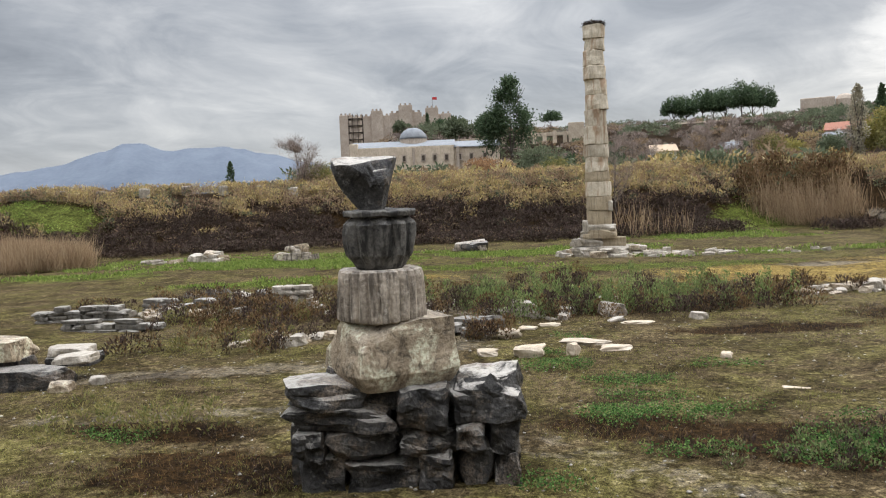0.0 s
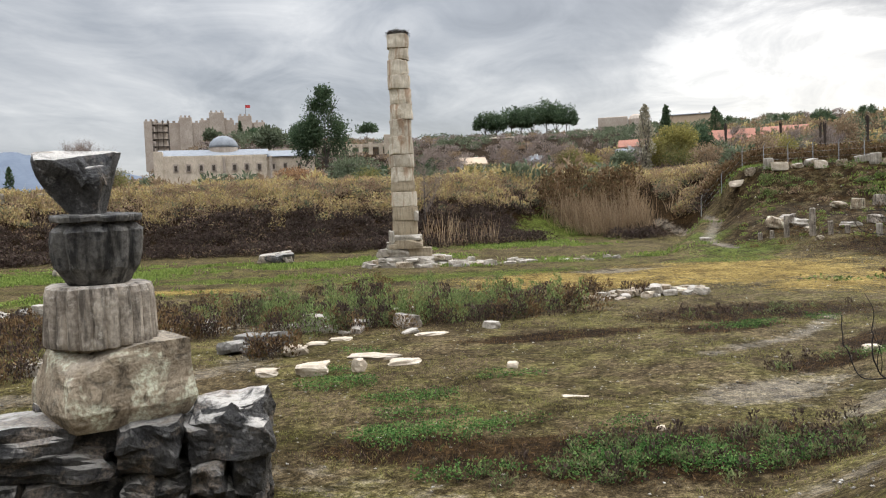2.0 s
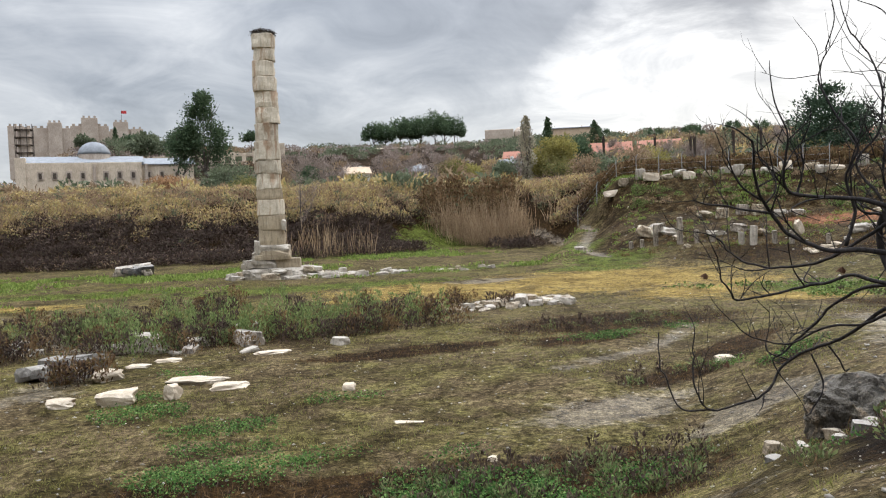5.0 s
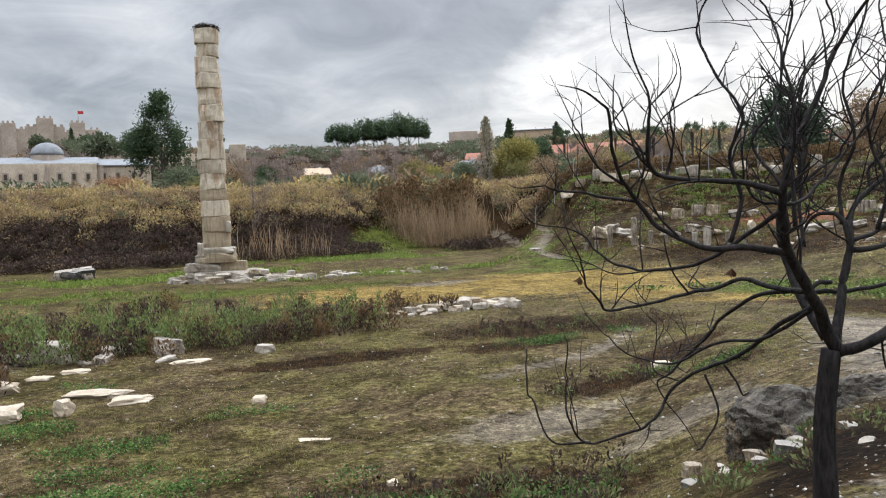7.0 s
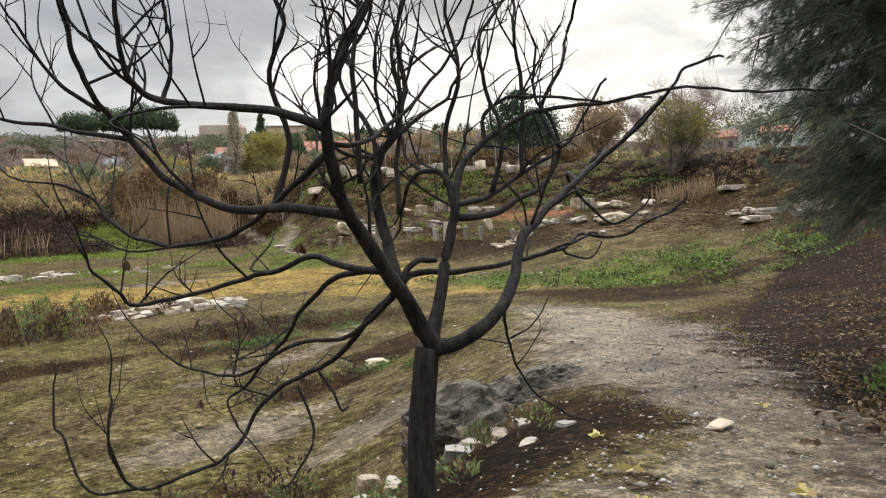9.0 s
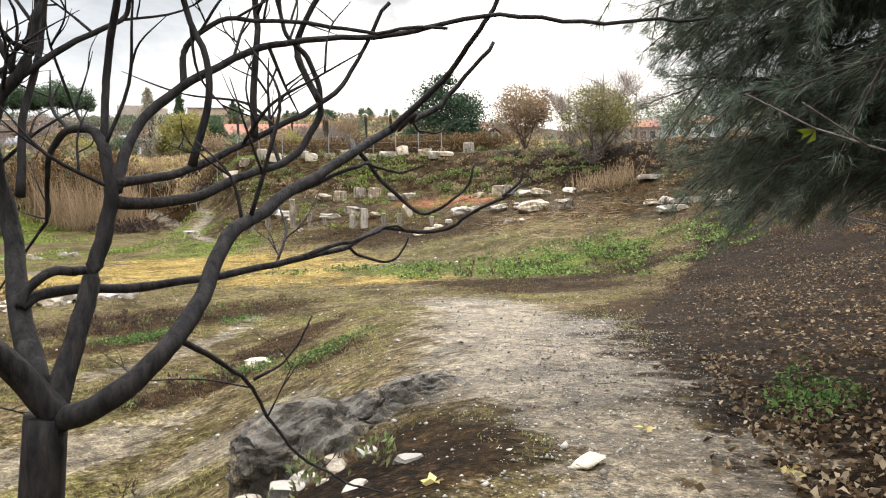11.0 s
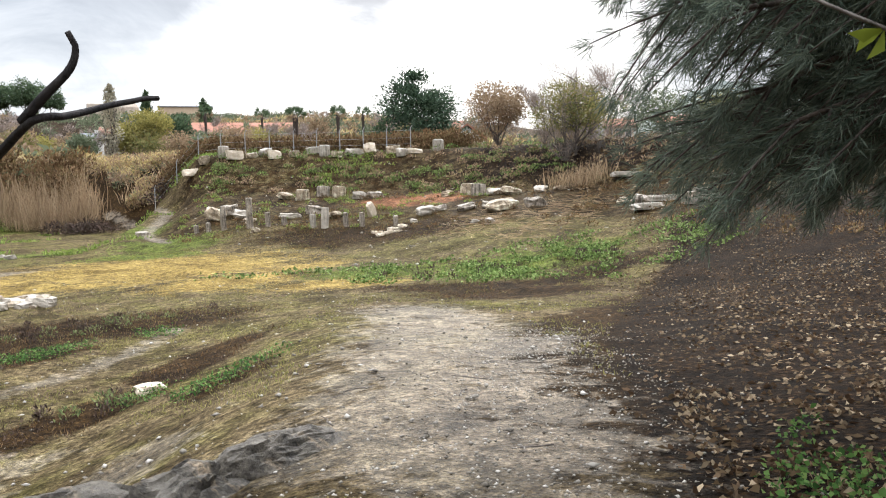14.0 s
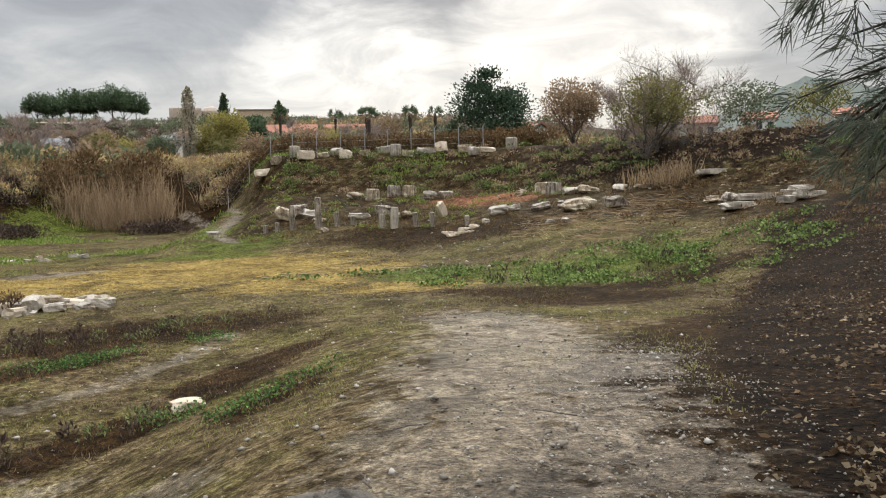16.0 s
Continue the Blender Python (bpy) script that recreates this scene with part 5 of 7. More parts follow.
def near_pine():
    rng, nr = random.Random(14), np.random.default_rng(14)
    x, y = 18.3, 7.35
    base = Vector((x, y, on_land(x, y) - 0.1))
    pine = thing("pine_tree", base, "dark long-needled pine with drooping lower boughs", "tree")
    bm = bmesh.new()
    line = smooth_line([(0, 0, 0), (0.05, 0.02, 2), (-0.05, 0.05, 4.5), (0, 0, 8)], 5)
    tube_bm(bm, line, [0.2 - 0.15 * i / (len(line) - 1) for i in range(len(line))], 12)
    part("trunk", bm, PINE_BARK, pine, smooth=True)
    # boughs: height on the trunk, heading, length, fall at the tip
    boughs = []
    for k in range(150):
        fall = 0.2 + 0.5 * rng.random()
        h = 3.2 - base.z + fall + 4.2 * (k / 150) ** 1.15
        high = min(1.0, max(0.0, (h + base.z - fall - 3.9) / 1.4))
        reach = 3.2 + 0.75 * high - 0.3 * max(0.0, h + base.z - 6.2)
        heading = 85 + 190 * ((k * 0.618) % 1.0)
        boughs.append((h, heading, reach * rng.uniform(0.72, 1.05) * (1.0 if heading < 148 else (0.78 if heading < 168 else 0.68)), fall))
    for h, heading, length, fall in boughs:
        bm = bmesh.new()
        a = radians(heading)
        out = Vector((math.cos(a), math.sin(a), 0))
        side = Vector((-out.y, out.x, 0))
        ctrl = [Vector((0, 0, h)), out * length * 0.35 + Vector((0, 0, h + 0.12)), out * length * 0.7 + side * rng.uniform(-0.25, 0.25) + Vector((0, 0, h - fall * 0.35)), out * length + side * rng.uniform(-0.4, 0.4) + Vector((0, 0, h - fall + 0.12))]
        pts = smooth_line(ctrl, 6)
        n = len(pts)
        tube_bm(bm, pts, [0.045 * (1 - 0.8 * i / n) for i in range(n)], 6)
        starts, ways = [], []
        for i in range(4, n):
            for _ in range(3):
                d = ((pts[i] - pts[i - 1]).normalized() * 0.7 + side * rng.choice((-1, 1)) * rng.uniform(0.3, 1.0) + Vector((0, 0, rng.uniform(-0.8, 0.2)))).normalized()
                ln = rng.uniform(0.25, 0.75)
                tw = [pts[i] + d * ln * q / 4 + Vector((0, 0, -0.09 * ln * (q / 4) ** 2)) for q in range(5)]
                tube_bm(bm, tw, [0.009, 0.008, 0.007, 0.006, 0.004], 4)
                for q in range(1, 5):
                    m = 22 if q < 4 else 44
                    p = np.array(tw[q]) + nr.normal(0, 0.02, (m, 3))
                    starts.append(p)
                    ways.append(np.array(d) * 0.8 + nr.normal(0, 0.42, (m, 3)) + np.array((0, 0, -0.12)))
        bough = part("bough", bm, PINE_BARK, pine, smooth=True)
        starts, ways = np.concatenate(starts), np.concatenate(ways)
        part("needles", cards(starts, ways, nr.uniform(0.09, 0.18, len(starts)), 0.0056, nr, 0.12, "needles", NEEDLES), NEEDLES, bough)


near_pine()


def fig_sprig():
    """Bare pale shoots with a few late leaves, hanging before the pine."""
    nr, rng = np.random.default_rng(6), random.Random(6)
    base = Vector((16.7, 6.0, on_land(16.7, 6.0) - 0.05))
    bush = thing("fig_bush", base, "young fig with pale bare shoots and few yellow-green leaves", "bush")
    late = leaf_material("late_fig_leaf", [(0.16, 0.2, 0.02), (0.24, 0.27, 0.04)], 0.45)
    for k, ctrl in enumerate((((0, 0, 0), (-0.1, 0.3, 0.9), (-0.35, 0.75, 1.45), (-0.75, 1.15, 1.6), (-1.3, 1.55, 1.62), (-1.75, 1.9, 1.8)), ((0.05, 0, 0), (0.1, 0.4, 1.1), (0.0, 0.8, 1.9), (-0.2, 1.1, 2.5)), ((0, 0.05, 0), (-0.2, 0.5, 0.7), (-0.7, 1.0, 1.1), (-1.2, 1.3, 1.15)), ((0, 0, 0), (-0.2, 0.1, 1.1), (-0.6, 0.4, 1.9), (-1.0, 0.7, 2.3)))):
        bm = bmesh.new()
        pts = smooth_line(ctrl, 6)
        n = len(pts)
        tube_bm(bm, pts, [0.02 * (1 - 0.7 * i / n) for i in range(n)], 6)
        for i in range(6, n, 3):
            d = (pts[i] - pts[i - 1]).normalized() + Vector((rng.gauss(0, 0.6), rng.gauss(0, 0.6), 0.5))
            tube_bm(bm, [pts[i] + d * 0.07 * q for q in range(5)], [0.007, 0.006, 0.006, 0.005, 0.004], 5)
        shoot = part("shoot", bm, GREY_BARK, bush, smooth=True)
        for q in (n - 1, n - 6):
            p = np.array([pts[q]] * 3)
            part("leaf", cards(p, np.array((-0.3, 0.2, -0.6)) + nr.normal(0, 0.4, (3, 3)), 0.11, 0.05, nr, 0.4, "leaf", late), late, shoot)


fig_sprig()

# ---- far hills ----
def ridge(name, cx, cy, length, heading, profile, label, material, depth=300.0):
    """A long far ridge: heights along its crest, sloping to the plain on both sides."""
    n = 90
    a = radians(heading)
    ux, uy = math.cos(a), math.sin(a)
    verts, faces = [], []
    for i in range(n + 1):
        u = i / n
        h = float(np.interp(u, *profile)) * (0.92 + 0.16 * float(fbm(u * 22, 3.3, 40)))
        for j, (off, k) in enumerate(((-1, 0), (-0.55, 0.42), (-0.25, 0.8), (0, 1), (0.6, 0.45), (1, 0))):
            w = off * depth * (0.8 + 0.4 * float(fbm(u * 9, off * 3 + 7, 41)))
            verts.append((cx + (u - 0.5) * length * ux - w * -uy, cy + (u - 0.5) * length * uy - w * -ux * -1, h * k - 2))
    for i in range(n):
        for j in range(5):
            q = i * 6 + j
            faces.append((q, q + 1, q + 7, q + 6))
    return tagged(new(name, ring_mesh(name, verts, faces, material, True)), label, "hill", kind="structure")


# the blue of distant air is painted into this hill colour
HAZE_BLUE_HILL = plain_material("haze_tinted_hill", (0.09, 0.108, 0.138), (0.125, 0.145, 0.175), 0.01, 1.0, 0.0)
GREEN_HILL = plain_material("far_wooded_hill", (0.07, 0.085, 0.075), (0.12, 0.13, 0.11), 0.03, 1.0, 0.0)
ridge("backdrop_mountain", -1390, 2230, 1500, 28, ((0, 0.12, 0.3, 0.42, 0.5, 0.62, 0.8, 1), (50, 120, 165, 225, 195, 215, 150, 60)), "hazy blue mountain ridge beyond the plain", HAZE_BLUE_HILL, 500)
ridge("backdrop_hill", 760, 560, 700, -48, ((0, 0.2, 0.42, 0.5, 0.6, 0.8, 1), (25, 60, 88, 116, 104, 70, 30)), "wooded grey-green hill behind the town", GREEN_HILL, 180)
ridge("backdrop_hill", 520, 1100, 1000, -20, ((0, 0.3, 0.5, 0.7, 1), (30, 70, 84, 70, 40)), "low hazy hill behind the town roofs", HAZE_BLUE_HILL, 250)

# ---- buildings ----
WHITE_WALL = plain_material("whitewashed_wall", (0.55, 0.53, 0.49), (0.72, 0.7, 0.66), 1.2)
PINK_WALL = plain_material("ochre_wall", (0.42, 0.3, 0.2), (0.52, 0.4, 0.28), 1.2)
ROOF_TILE = plain_material("red_roof_tiles", (0.26, 0.105, 0.065), (0.36, 0.17, 0.115), 6.0, 0.8, 0.8)
LEAD = plain_material("grey_lead_roof", (0.17, 0.178, 0.185), (0.27, 0.278, 0.285), 1.0, 0.85)
GLASS_DARK = plain_material("dark_window", (0.03, 0.035, 0.04), (0.06, 0.065, 0.07), 2.0, 0.25, 0.0)
WOOD_DARK = plain_material("old_scaffold_wood", (0.05, 0.038, 0.03), (0.11, 0.085, 0.065), 8.0)


def gable_bm(w, d, h, over=0.3):
    bm = bmesh.new()
    t = 0.18
    x, y = w / 2 + over, d / 2 + over
    for k in (-1, 1):
        q = [bm.verts.new(v) for v in ((-x, k * y, -0.1), (x, k * y, -0.1), (x, 0, h), (-x, 0, h), (-x, k * y, t - 0.1), (x, k * y, t - 0.1), (x, 0, h + t), (-x, 0, h + t))]
        for f in ((0, 1, 2, 3), (7, 6, 5, 4), (0, 4, 5, 1), (1, 5, 6, 2), (3, 2, 6, 7), (0, 3, 7, 4)):
            bm.faces.new([q[i] for i in f])
    bmesh.ops.recalc_face_normals(bm, faces=bm.faces)
    return bm


def house_body(w, d, h, rise):
    bm = bmesh.new()
    v = [bm.verts.new(p) for p in ((-w / 2, -d / 2, -2.0), (w / 2, -d / 2, -2.0), (w / 2, d / 2, -2.0), (-w / 2, d / 2, -2.0), (-w / 2, -d / 2, h), (w / 2, -d / 2, h), (w / 2, d / 2, h), (-w / 2, d / 2, h), (-w / 2, 0, h + rise), (w / 2, 0, h + rise))]
    for f in ((0, 1, 5, 4), (1, 2, 6, 9, 5), (2, 3, 7, 6), (3, 0, 4, 8, 7), (4, 5, 9, 8), (6, 7, 8, 9), (3, 2, 1, 0)):
        bm.faces.new([v[i] for i in f])
    return bm


def house(x, y, z, w, d, h, rise, rz, label, wall=WHITE_WALL, roof=ROOF_TILE, windows=2):
    t = thing("house", (x, y, z), label, "house", "town houses", rz)
    part("wall", house_body(w, d, h, rise), wall, t)
    rf = part("roof", gable_bm(w, d, rise), roof, t)
    rf.location = (0, 0, h + 0.12)
    part("chimney", box_bm(0.5, 0.5, 1.0, (w * 0.2, d * 0.15, h + rise * 0.5), 0.03), wall, t)
    for k in range(windows):
        cx = -w / 2 + w * (k + 0.5) / windows
        win = part("window", box_bm(1.0, 0.1, 1.2, (cx, -d / 2 - 0.02, h * 0.38), 0.02), WHITE_WALL, t)
        part("pane", box_bm(0.8, 0.06, 1.0, (cx, -d / 2 - 0.07, h * 0.38 + 0.1), 0.0), GLASS_DARK, win)
    return t


house(64.6, 166, 11.0, 12, 8, 3.4, 2.6, -20, "low house with a red tiled roof", PINK_WALL, windows=4)
house(80, 172, 12.5, 9, 7, 3.6, 1.8, -24, "white house with a red tiled roof", windows=3)
house(93, 178, 12.8, 11, 8, 3.6, 1.6, -30, "white house with a red tiled roof", windows=3)
house(118, 178, 13.5, 12, 8, 4.4, 2.0, -35, "white house with a red tiled roof", windows=3)
house(112, 150, 12.0, 9, 7, 3.6, 1.8, -36, "pale house behind the palms", windows=2)
house(50, 178, 12.0, 8, 6, 3.0, 1.6, -18, "white low house with a red roof", windows=2)
house(62, 74.4, 6.0, 4.2, 3.4, 2.0, 1.4, 52, "small white gabled house behind the bank", windows=1)
house(97.6, 86.5, 8.8, 4, 4, 2.4, 1.0, -48, "cream house behind the shrubs", PINK_WALL, windows=3)
house(110.3, 87.2, 9.8, 4.5, 4, 2.4, 1.0, -50, "house with a red tiled roof on the hill", windows=3)
house(124, 82, 10.4, 4.5, 4, 2.4, 1.0, -54, "house with a red tiled roof on the hill", windows=3)
house(11.2, 139.5, 8.2, 4.0, 4, 2.4, 1.1, 8, "small white cottage with a faded roof", roof=PINK_WALL, windows=2)
house(19.2, 118.8, 6.5, 3.0, 3, 3.0, 0.9, -20, "white hut wall among bare trees", roof=LEAD, windows=1)
house(33.5, 119.5, 7.0, 2.4, 3, 3.4, 0.6, -16, "white hut beside the poplar", roof=LEAD, windows=1)


def crenels(parent, x0, x1, y, z, depth, material, step=2.2):
    n = max(1, int((x1 - x0) / step))
    for k in range(n):
        part("merlon", box_bm(step * 0.5, depth, 0.8, (x0 + (k + 0.5) * (x1 - x0) / n, y, z), 0.06), material, parent)


def castle():
    t = thing("hill_castle", (-91, 335, 26.2), "brown stone castle with battlements on the hilltop", "castle", rz=16)
    for x0, x1, h in ((-22, -4, 16.0), (-4, 10, 17.0), (10, 21, 15.0)):
        w = part("curtain_wall", box_bm(x1 - x0, 3, h + 4, ((x0 + x1) / 2, 0, -4), 0.15), CASTLE_WALL, t)
        crenels(w, x0, x1, -1.0, h, 1.0, CASTLE_WALL)
    for x, w, h in ((-23, 5.5, 16.5), (-9.5, 5, 18.0), (3.0, 6, 20.0), (14.5, 5.5, 18.5), (20.5, 4.5, 15.8)):
        tw = part("tower", box_bm(w, 5.5, h + 4, (x, -0.6, -4), 0.2), CASTLE_WALL, t)
        crenels(tw, x - w / 2, x + w / 2, -2.7, h, 0.9, CASTLE_WALL, 1.6)
    bm = bmesh.new()
    tube_bm(bm, [(15, 0, 18), (15, 0, 23.5)], [0.09, 0.05], 6)
    pole = part("flag_pole", bm, WOOD_DARK, t)
    red_cloth = plain_material("red_flag_cloth", (0.45, 0.04, 0.04), (0.55, 0.06, 0.06), 3.0)
    part("flag", box_bm(2.0, 0.06, 1.2, (16.0, 0, 22.2), 0.0), red_cloth, pole)


castle()


def mosque():
    t = thing("old_mosque", (-48, 203, 12.0), "old pale stone mosque with a grey lead dome", "mosque", rz=14.5)
    part("wall", box_bm(26, 14, 7.4, (-4, 3, -1), 0.1), RUIN_WALL, t)
    part("wall", box_bm(12, 13, 6.8, (15, 3, -1), 0.1), RUIN_WALL, t)
    part("corner_buttress", box_bm(2.2, 2.2, 8.6, (-17, -3.2, -1), 0.1), RUIN_WALL, t)
    for x, w in ((-4, 26.5), (15, 12.2)):
        rf = part("roof", gable_bm(w, 13, 1.8), LEAD, t)
        rf.location = (x, 3, 6.4 if x < 0 else 5.9)
    part("drum", turned_bm([(3.6, 0), (3.6, 1.6), (3.4, 1.7)], 24), CASTLE_WALL, t).location = (-1.5, 3, 7.2)
    dome = part("dome", turned_bm([(3.7, 0), (3.6, 0.6), (3.2, 1.5), (2.4, 2.3), (1.3, 2.85), (0.2, 3.05)], 28), LEAD, t, smooth=True)
    dome.location = (-1.5, 3, 8.85)
    for x in (-13, -10, -7, -4, 1, 4, 7, 10.5, 13.5, 17):
        win = part("window", box_bm(1.3, 0.3, 2.0, (x, -4.05, 2.4), 0.03), CASTLE_WALL, t)
        part("pane", box_bm(0.7, 0.2, 1.3, (x, -4.2, 2.7), 0.0), WOOD_DARK, win)
    for x in (-1.5, 10):
        part("buttress", box_bm(0.7, 0.8, 7.0, (x, -4.2, -1), 0.05), CASTLE_WALL, t)
    s = thing("scaffolded_minaret", (-70.2, 217, 15.5), "broken minaret stump wrapped in dark scaffolding", "minaret", rz=16)
    part("shaft", turned_bm([(1.6, -2), (1.5, 6), (1.45, 13.6)], 16), CASTLE_WALL, s)
    for k in range(7):
        part("scaffold_deck", box_bm(4.2, 4.2, 0.14, (0, 0, 1.2 + 1.95 * k), 0.0), WOOD_DARK, s)
    for x in (-2, -0.7, 0.7, 2):
        for y in (-2, 2):
            bm = bmesh.new()
            tube_bm(bm, [(x, y, -2), (x, y, 14.3)], [0.09, 0.09], 5)
            part("scaffold_pole", bm, WOOD_DARK, s)


mosque()


def basilica():
    t = thing("basilica_ruin", (-24, 258, 21.0), "long ruined basilica wall with arches and columns", "ruin", rz=6)
    for k in range(10):
        x = -16 + k * 3.3
        part("pier", box_bm(1.3, 1.6, 3.6 + 0.3 * ((k * 5) % 3), (x, 0, 0), 0.08), RUIN_WALL, t)
        if k < 9:
            part("arch_wall", box_bm(2.1, 1.4, 1.1, (x + 1.65, 0, 2.6), 0.08), RUIN_WALL, t)
    part("wall", box_bm(36, 1.6, 4.5, (-1, 1.6, -4), 0.1), RUIN_WALL, t)
    for x in (9, 10.8, 12.5, 4, 6):
        part("column", turned_bm([(0.3, 3.4), (0.28, 6.4), (0.38, 6.5), (0.38, 6.75)], 10), LIMESTONE, t)
        t.children[-1].location = (x, 0, 0)
    part("wall_stump", box_bm(5, 2, 6.5, (14, 0, 0), 0.15), RUIN_WALL, t)
    part("wall", box_bm(12, 2, 4, (-22, 1, -1), 0.1), RUIN_WALL, t)


basilica()


def fort_tower():
    t = thing("fortress_wall", (73, 304, 25.5), "ruined brown fortress tower on the ridge", "fortress", rz=-14)
    part("tower", box_bm(11, 7, 9.2, (-1, 0, 0), 0.3), CASTLE_WALL, t)
    part("tower", turned_bm([(3.0, 0), (2.9, 8.2), (2.2, 9.4), (1.2, 10)], 14), CASTLE_WALL, t).location = (7.5, 0, 0)
    part("wall", box_bm(16, 2.5, 6, (16, 1, -1), 0.3), CASTLE_WALL, t)
    part("wall", stone_bm(46, 2.5, 5.5, 77, 0.03, 5, 0.05, (-28, 1, -1)), RUIN_WALL, t)


fort_tower()
house(88, 262, 23, 16, 10, 7.0, 0.6, -18, "plain pale apartment block on the ridge", PINK_WALL, LEAD, 5)

# ---- fence along the top of the bank ----
METAL = plain_material("grey_fence_metal", (0.22, 0.22, 0.21), (0.34, 0.34, 0.33), 9.0, 0.5)
fence = thing("wire_fence", (0, 0, 0), "thin grey wire fence with leaning posts", "fence")
line = ((29.5, 73.6), (34.5, 71.6), (39.6, 68.4), (44, 64.4), (48.4, 60.4))
tops = []
for (ax, ay), (bx, by) in zip(line, line[1:]):
    for k in range(3):
        x, y = ax + (bx - ax) * k / 3, ay + (by - ay) * k / 3
        z = on_land(x, y)
        bm = bmesh.new()
        tube_bm(bm, [(x, y, z - 0.1), (x, y, z + 1.75), (x + 0.1, y - 0.12, z + 2.0)], [0.035, 0.035, 0.03], 5)
        part("fence_post", bm, METAL, fence)
        tops.append(Vector((x, y, z)))
for h in (0.5, 1.0, 1.6):
    bm = bmesh.new()
    tube_bm(bm, [q + Vector((0, 0, h)) for q in tops], [0.008] * len(tops), 4)
    part("fence_wire", bm, METAL, fence)


# ---- trees of the background ----
PINE_GREEN = leaf_material("broad_pine_needles", [(0.03, 0.052, 0.03), (0.055, 0.088, 0.05), (0.09, 0.13, 0.075)], 0.2)

def crown(kind, n, w, h, nr):
    """Places for the leaves of a crown, from its foot up: uneven clumps with gaps."""
    if kind == "cone":
        u = nr.random(n) ** 0.75
        tier = 0.9 + 0.1 * np.sin(u * 37)
        a = nr.uniform(0, 2 * math.pi, n)
        lobes = 0.8 + 0.2 * np.sin(a * 3 + u * 9)
        r = w / 2 * (1 - u) ** 0.5 * tier * lobes * np.sqrt(nr.uniform(0.25, 1, n))
        return np.stack([r * np.cos(a), r * np.sin(a), u * h], 1)
    if kind == "column":
        u = nr.random(n)
        a = nr.uniform(0, 2 * math.pi, n)
        r = w / 2 * np.sin(np.clip(u * 0.93 + 0.07, 0, 1) * math.pi) ** 0.6 * np.sqrt(nr.uniform(0.1, 1, n)) * (0.8 + 0.3 * np.sin(u * 23 + a * 2))
        return np.stack([r * np.cos(a), r * np.sin(a), u * h], 1)
    if kind == "ragged":
        m = 26
        u = np.sort(nr.random(m))
        spread = w * 0.36 * (1 - u) ** 0.6 + 0.04 * w
        a = nr.uniform(0, 2 * math.pi, m)
        c = np.stack([spread * np.cos(a), spread * np.sin(a), (0.06 + 0.88 * u) * h], 1)
        which = nr.integers(0, m, n)
        p = nr.normal(0, 0.5, (n, 3)) * np.array((w * 0.2, w * 0.2, h * 0.12)) * (1.25 - 0.6 * u[which])[:, None]
        return c[which] + p
    m = 9 if kind == "round" else 16
    c = nr.normal(0, 1, (m, 3))
    c /= np.linalg.norm(c, axis=1, keepdims=True)
    c *= np.array((w * 0.3, w * 0.3, h * 0.28)) * nr.uniform(0.4, 1.05, (m, 1))
    size = nr.uniform(0.2, 0.34, m)
    which = nr.integers(0, m, n)
    p = nr.normal(0, 1, (n, 3))
    p /= np.linalg.norm(p, axis=1, keepdims=True)
    p *= nr.uniform(0.55, 1.0, (n, 1))
    scale = np.array((w, w, h * 0.85))
    if kind == "umbrella":
        c = np.stack([nr.uniform(-0.36, 0.36, m) * w, nr.uniform(-0.36, 0.36, m) * w, nr.normal(0, 0.05, m) * h], 1)
        c[:, 2] -= 0.9 * h * (c[:, 0] ** 2 + c[:, 1] ** 2) / w ** 2
        scale = np.array((w * 0.9, w * 0.9, h * 2.4))
        p[:, 2] = np.where(p[:, 2] < 0, p[:, 2] * 0.3, p[:, 2])
    return c[which] + p * size[which][:, None] * scale + np.array((0, 0, h * 0.5))


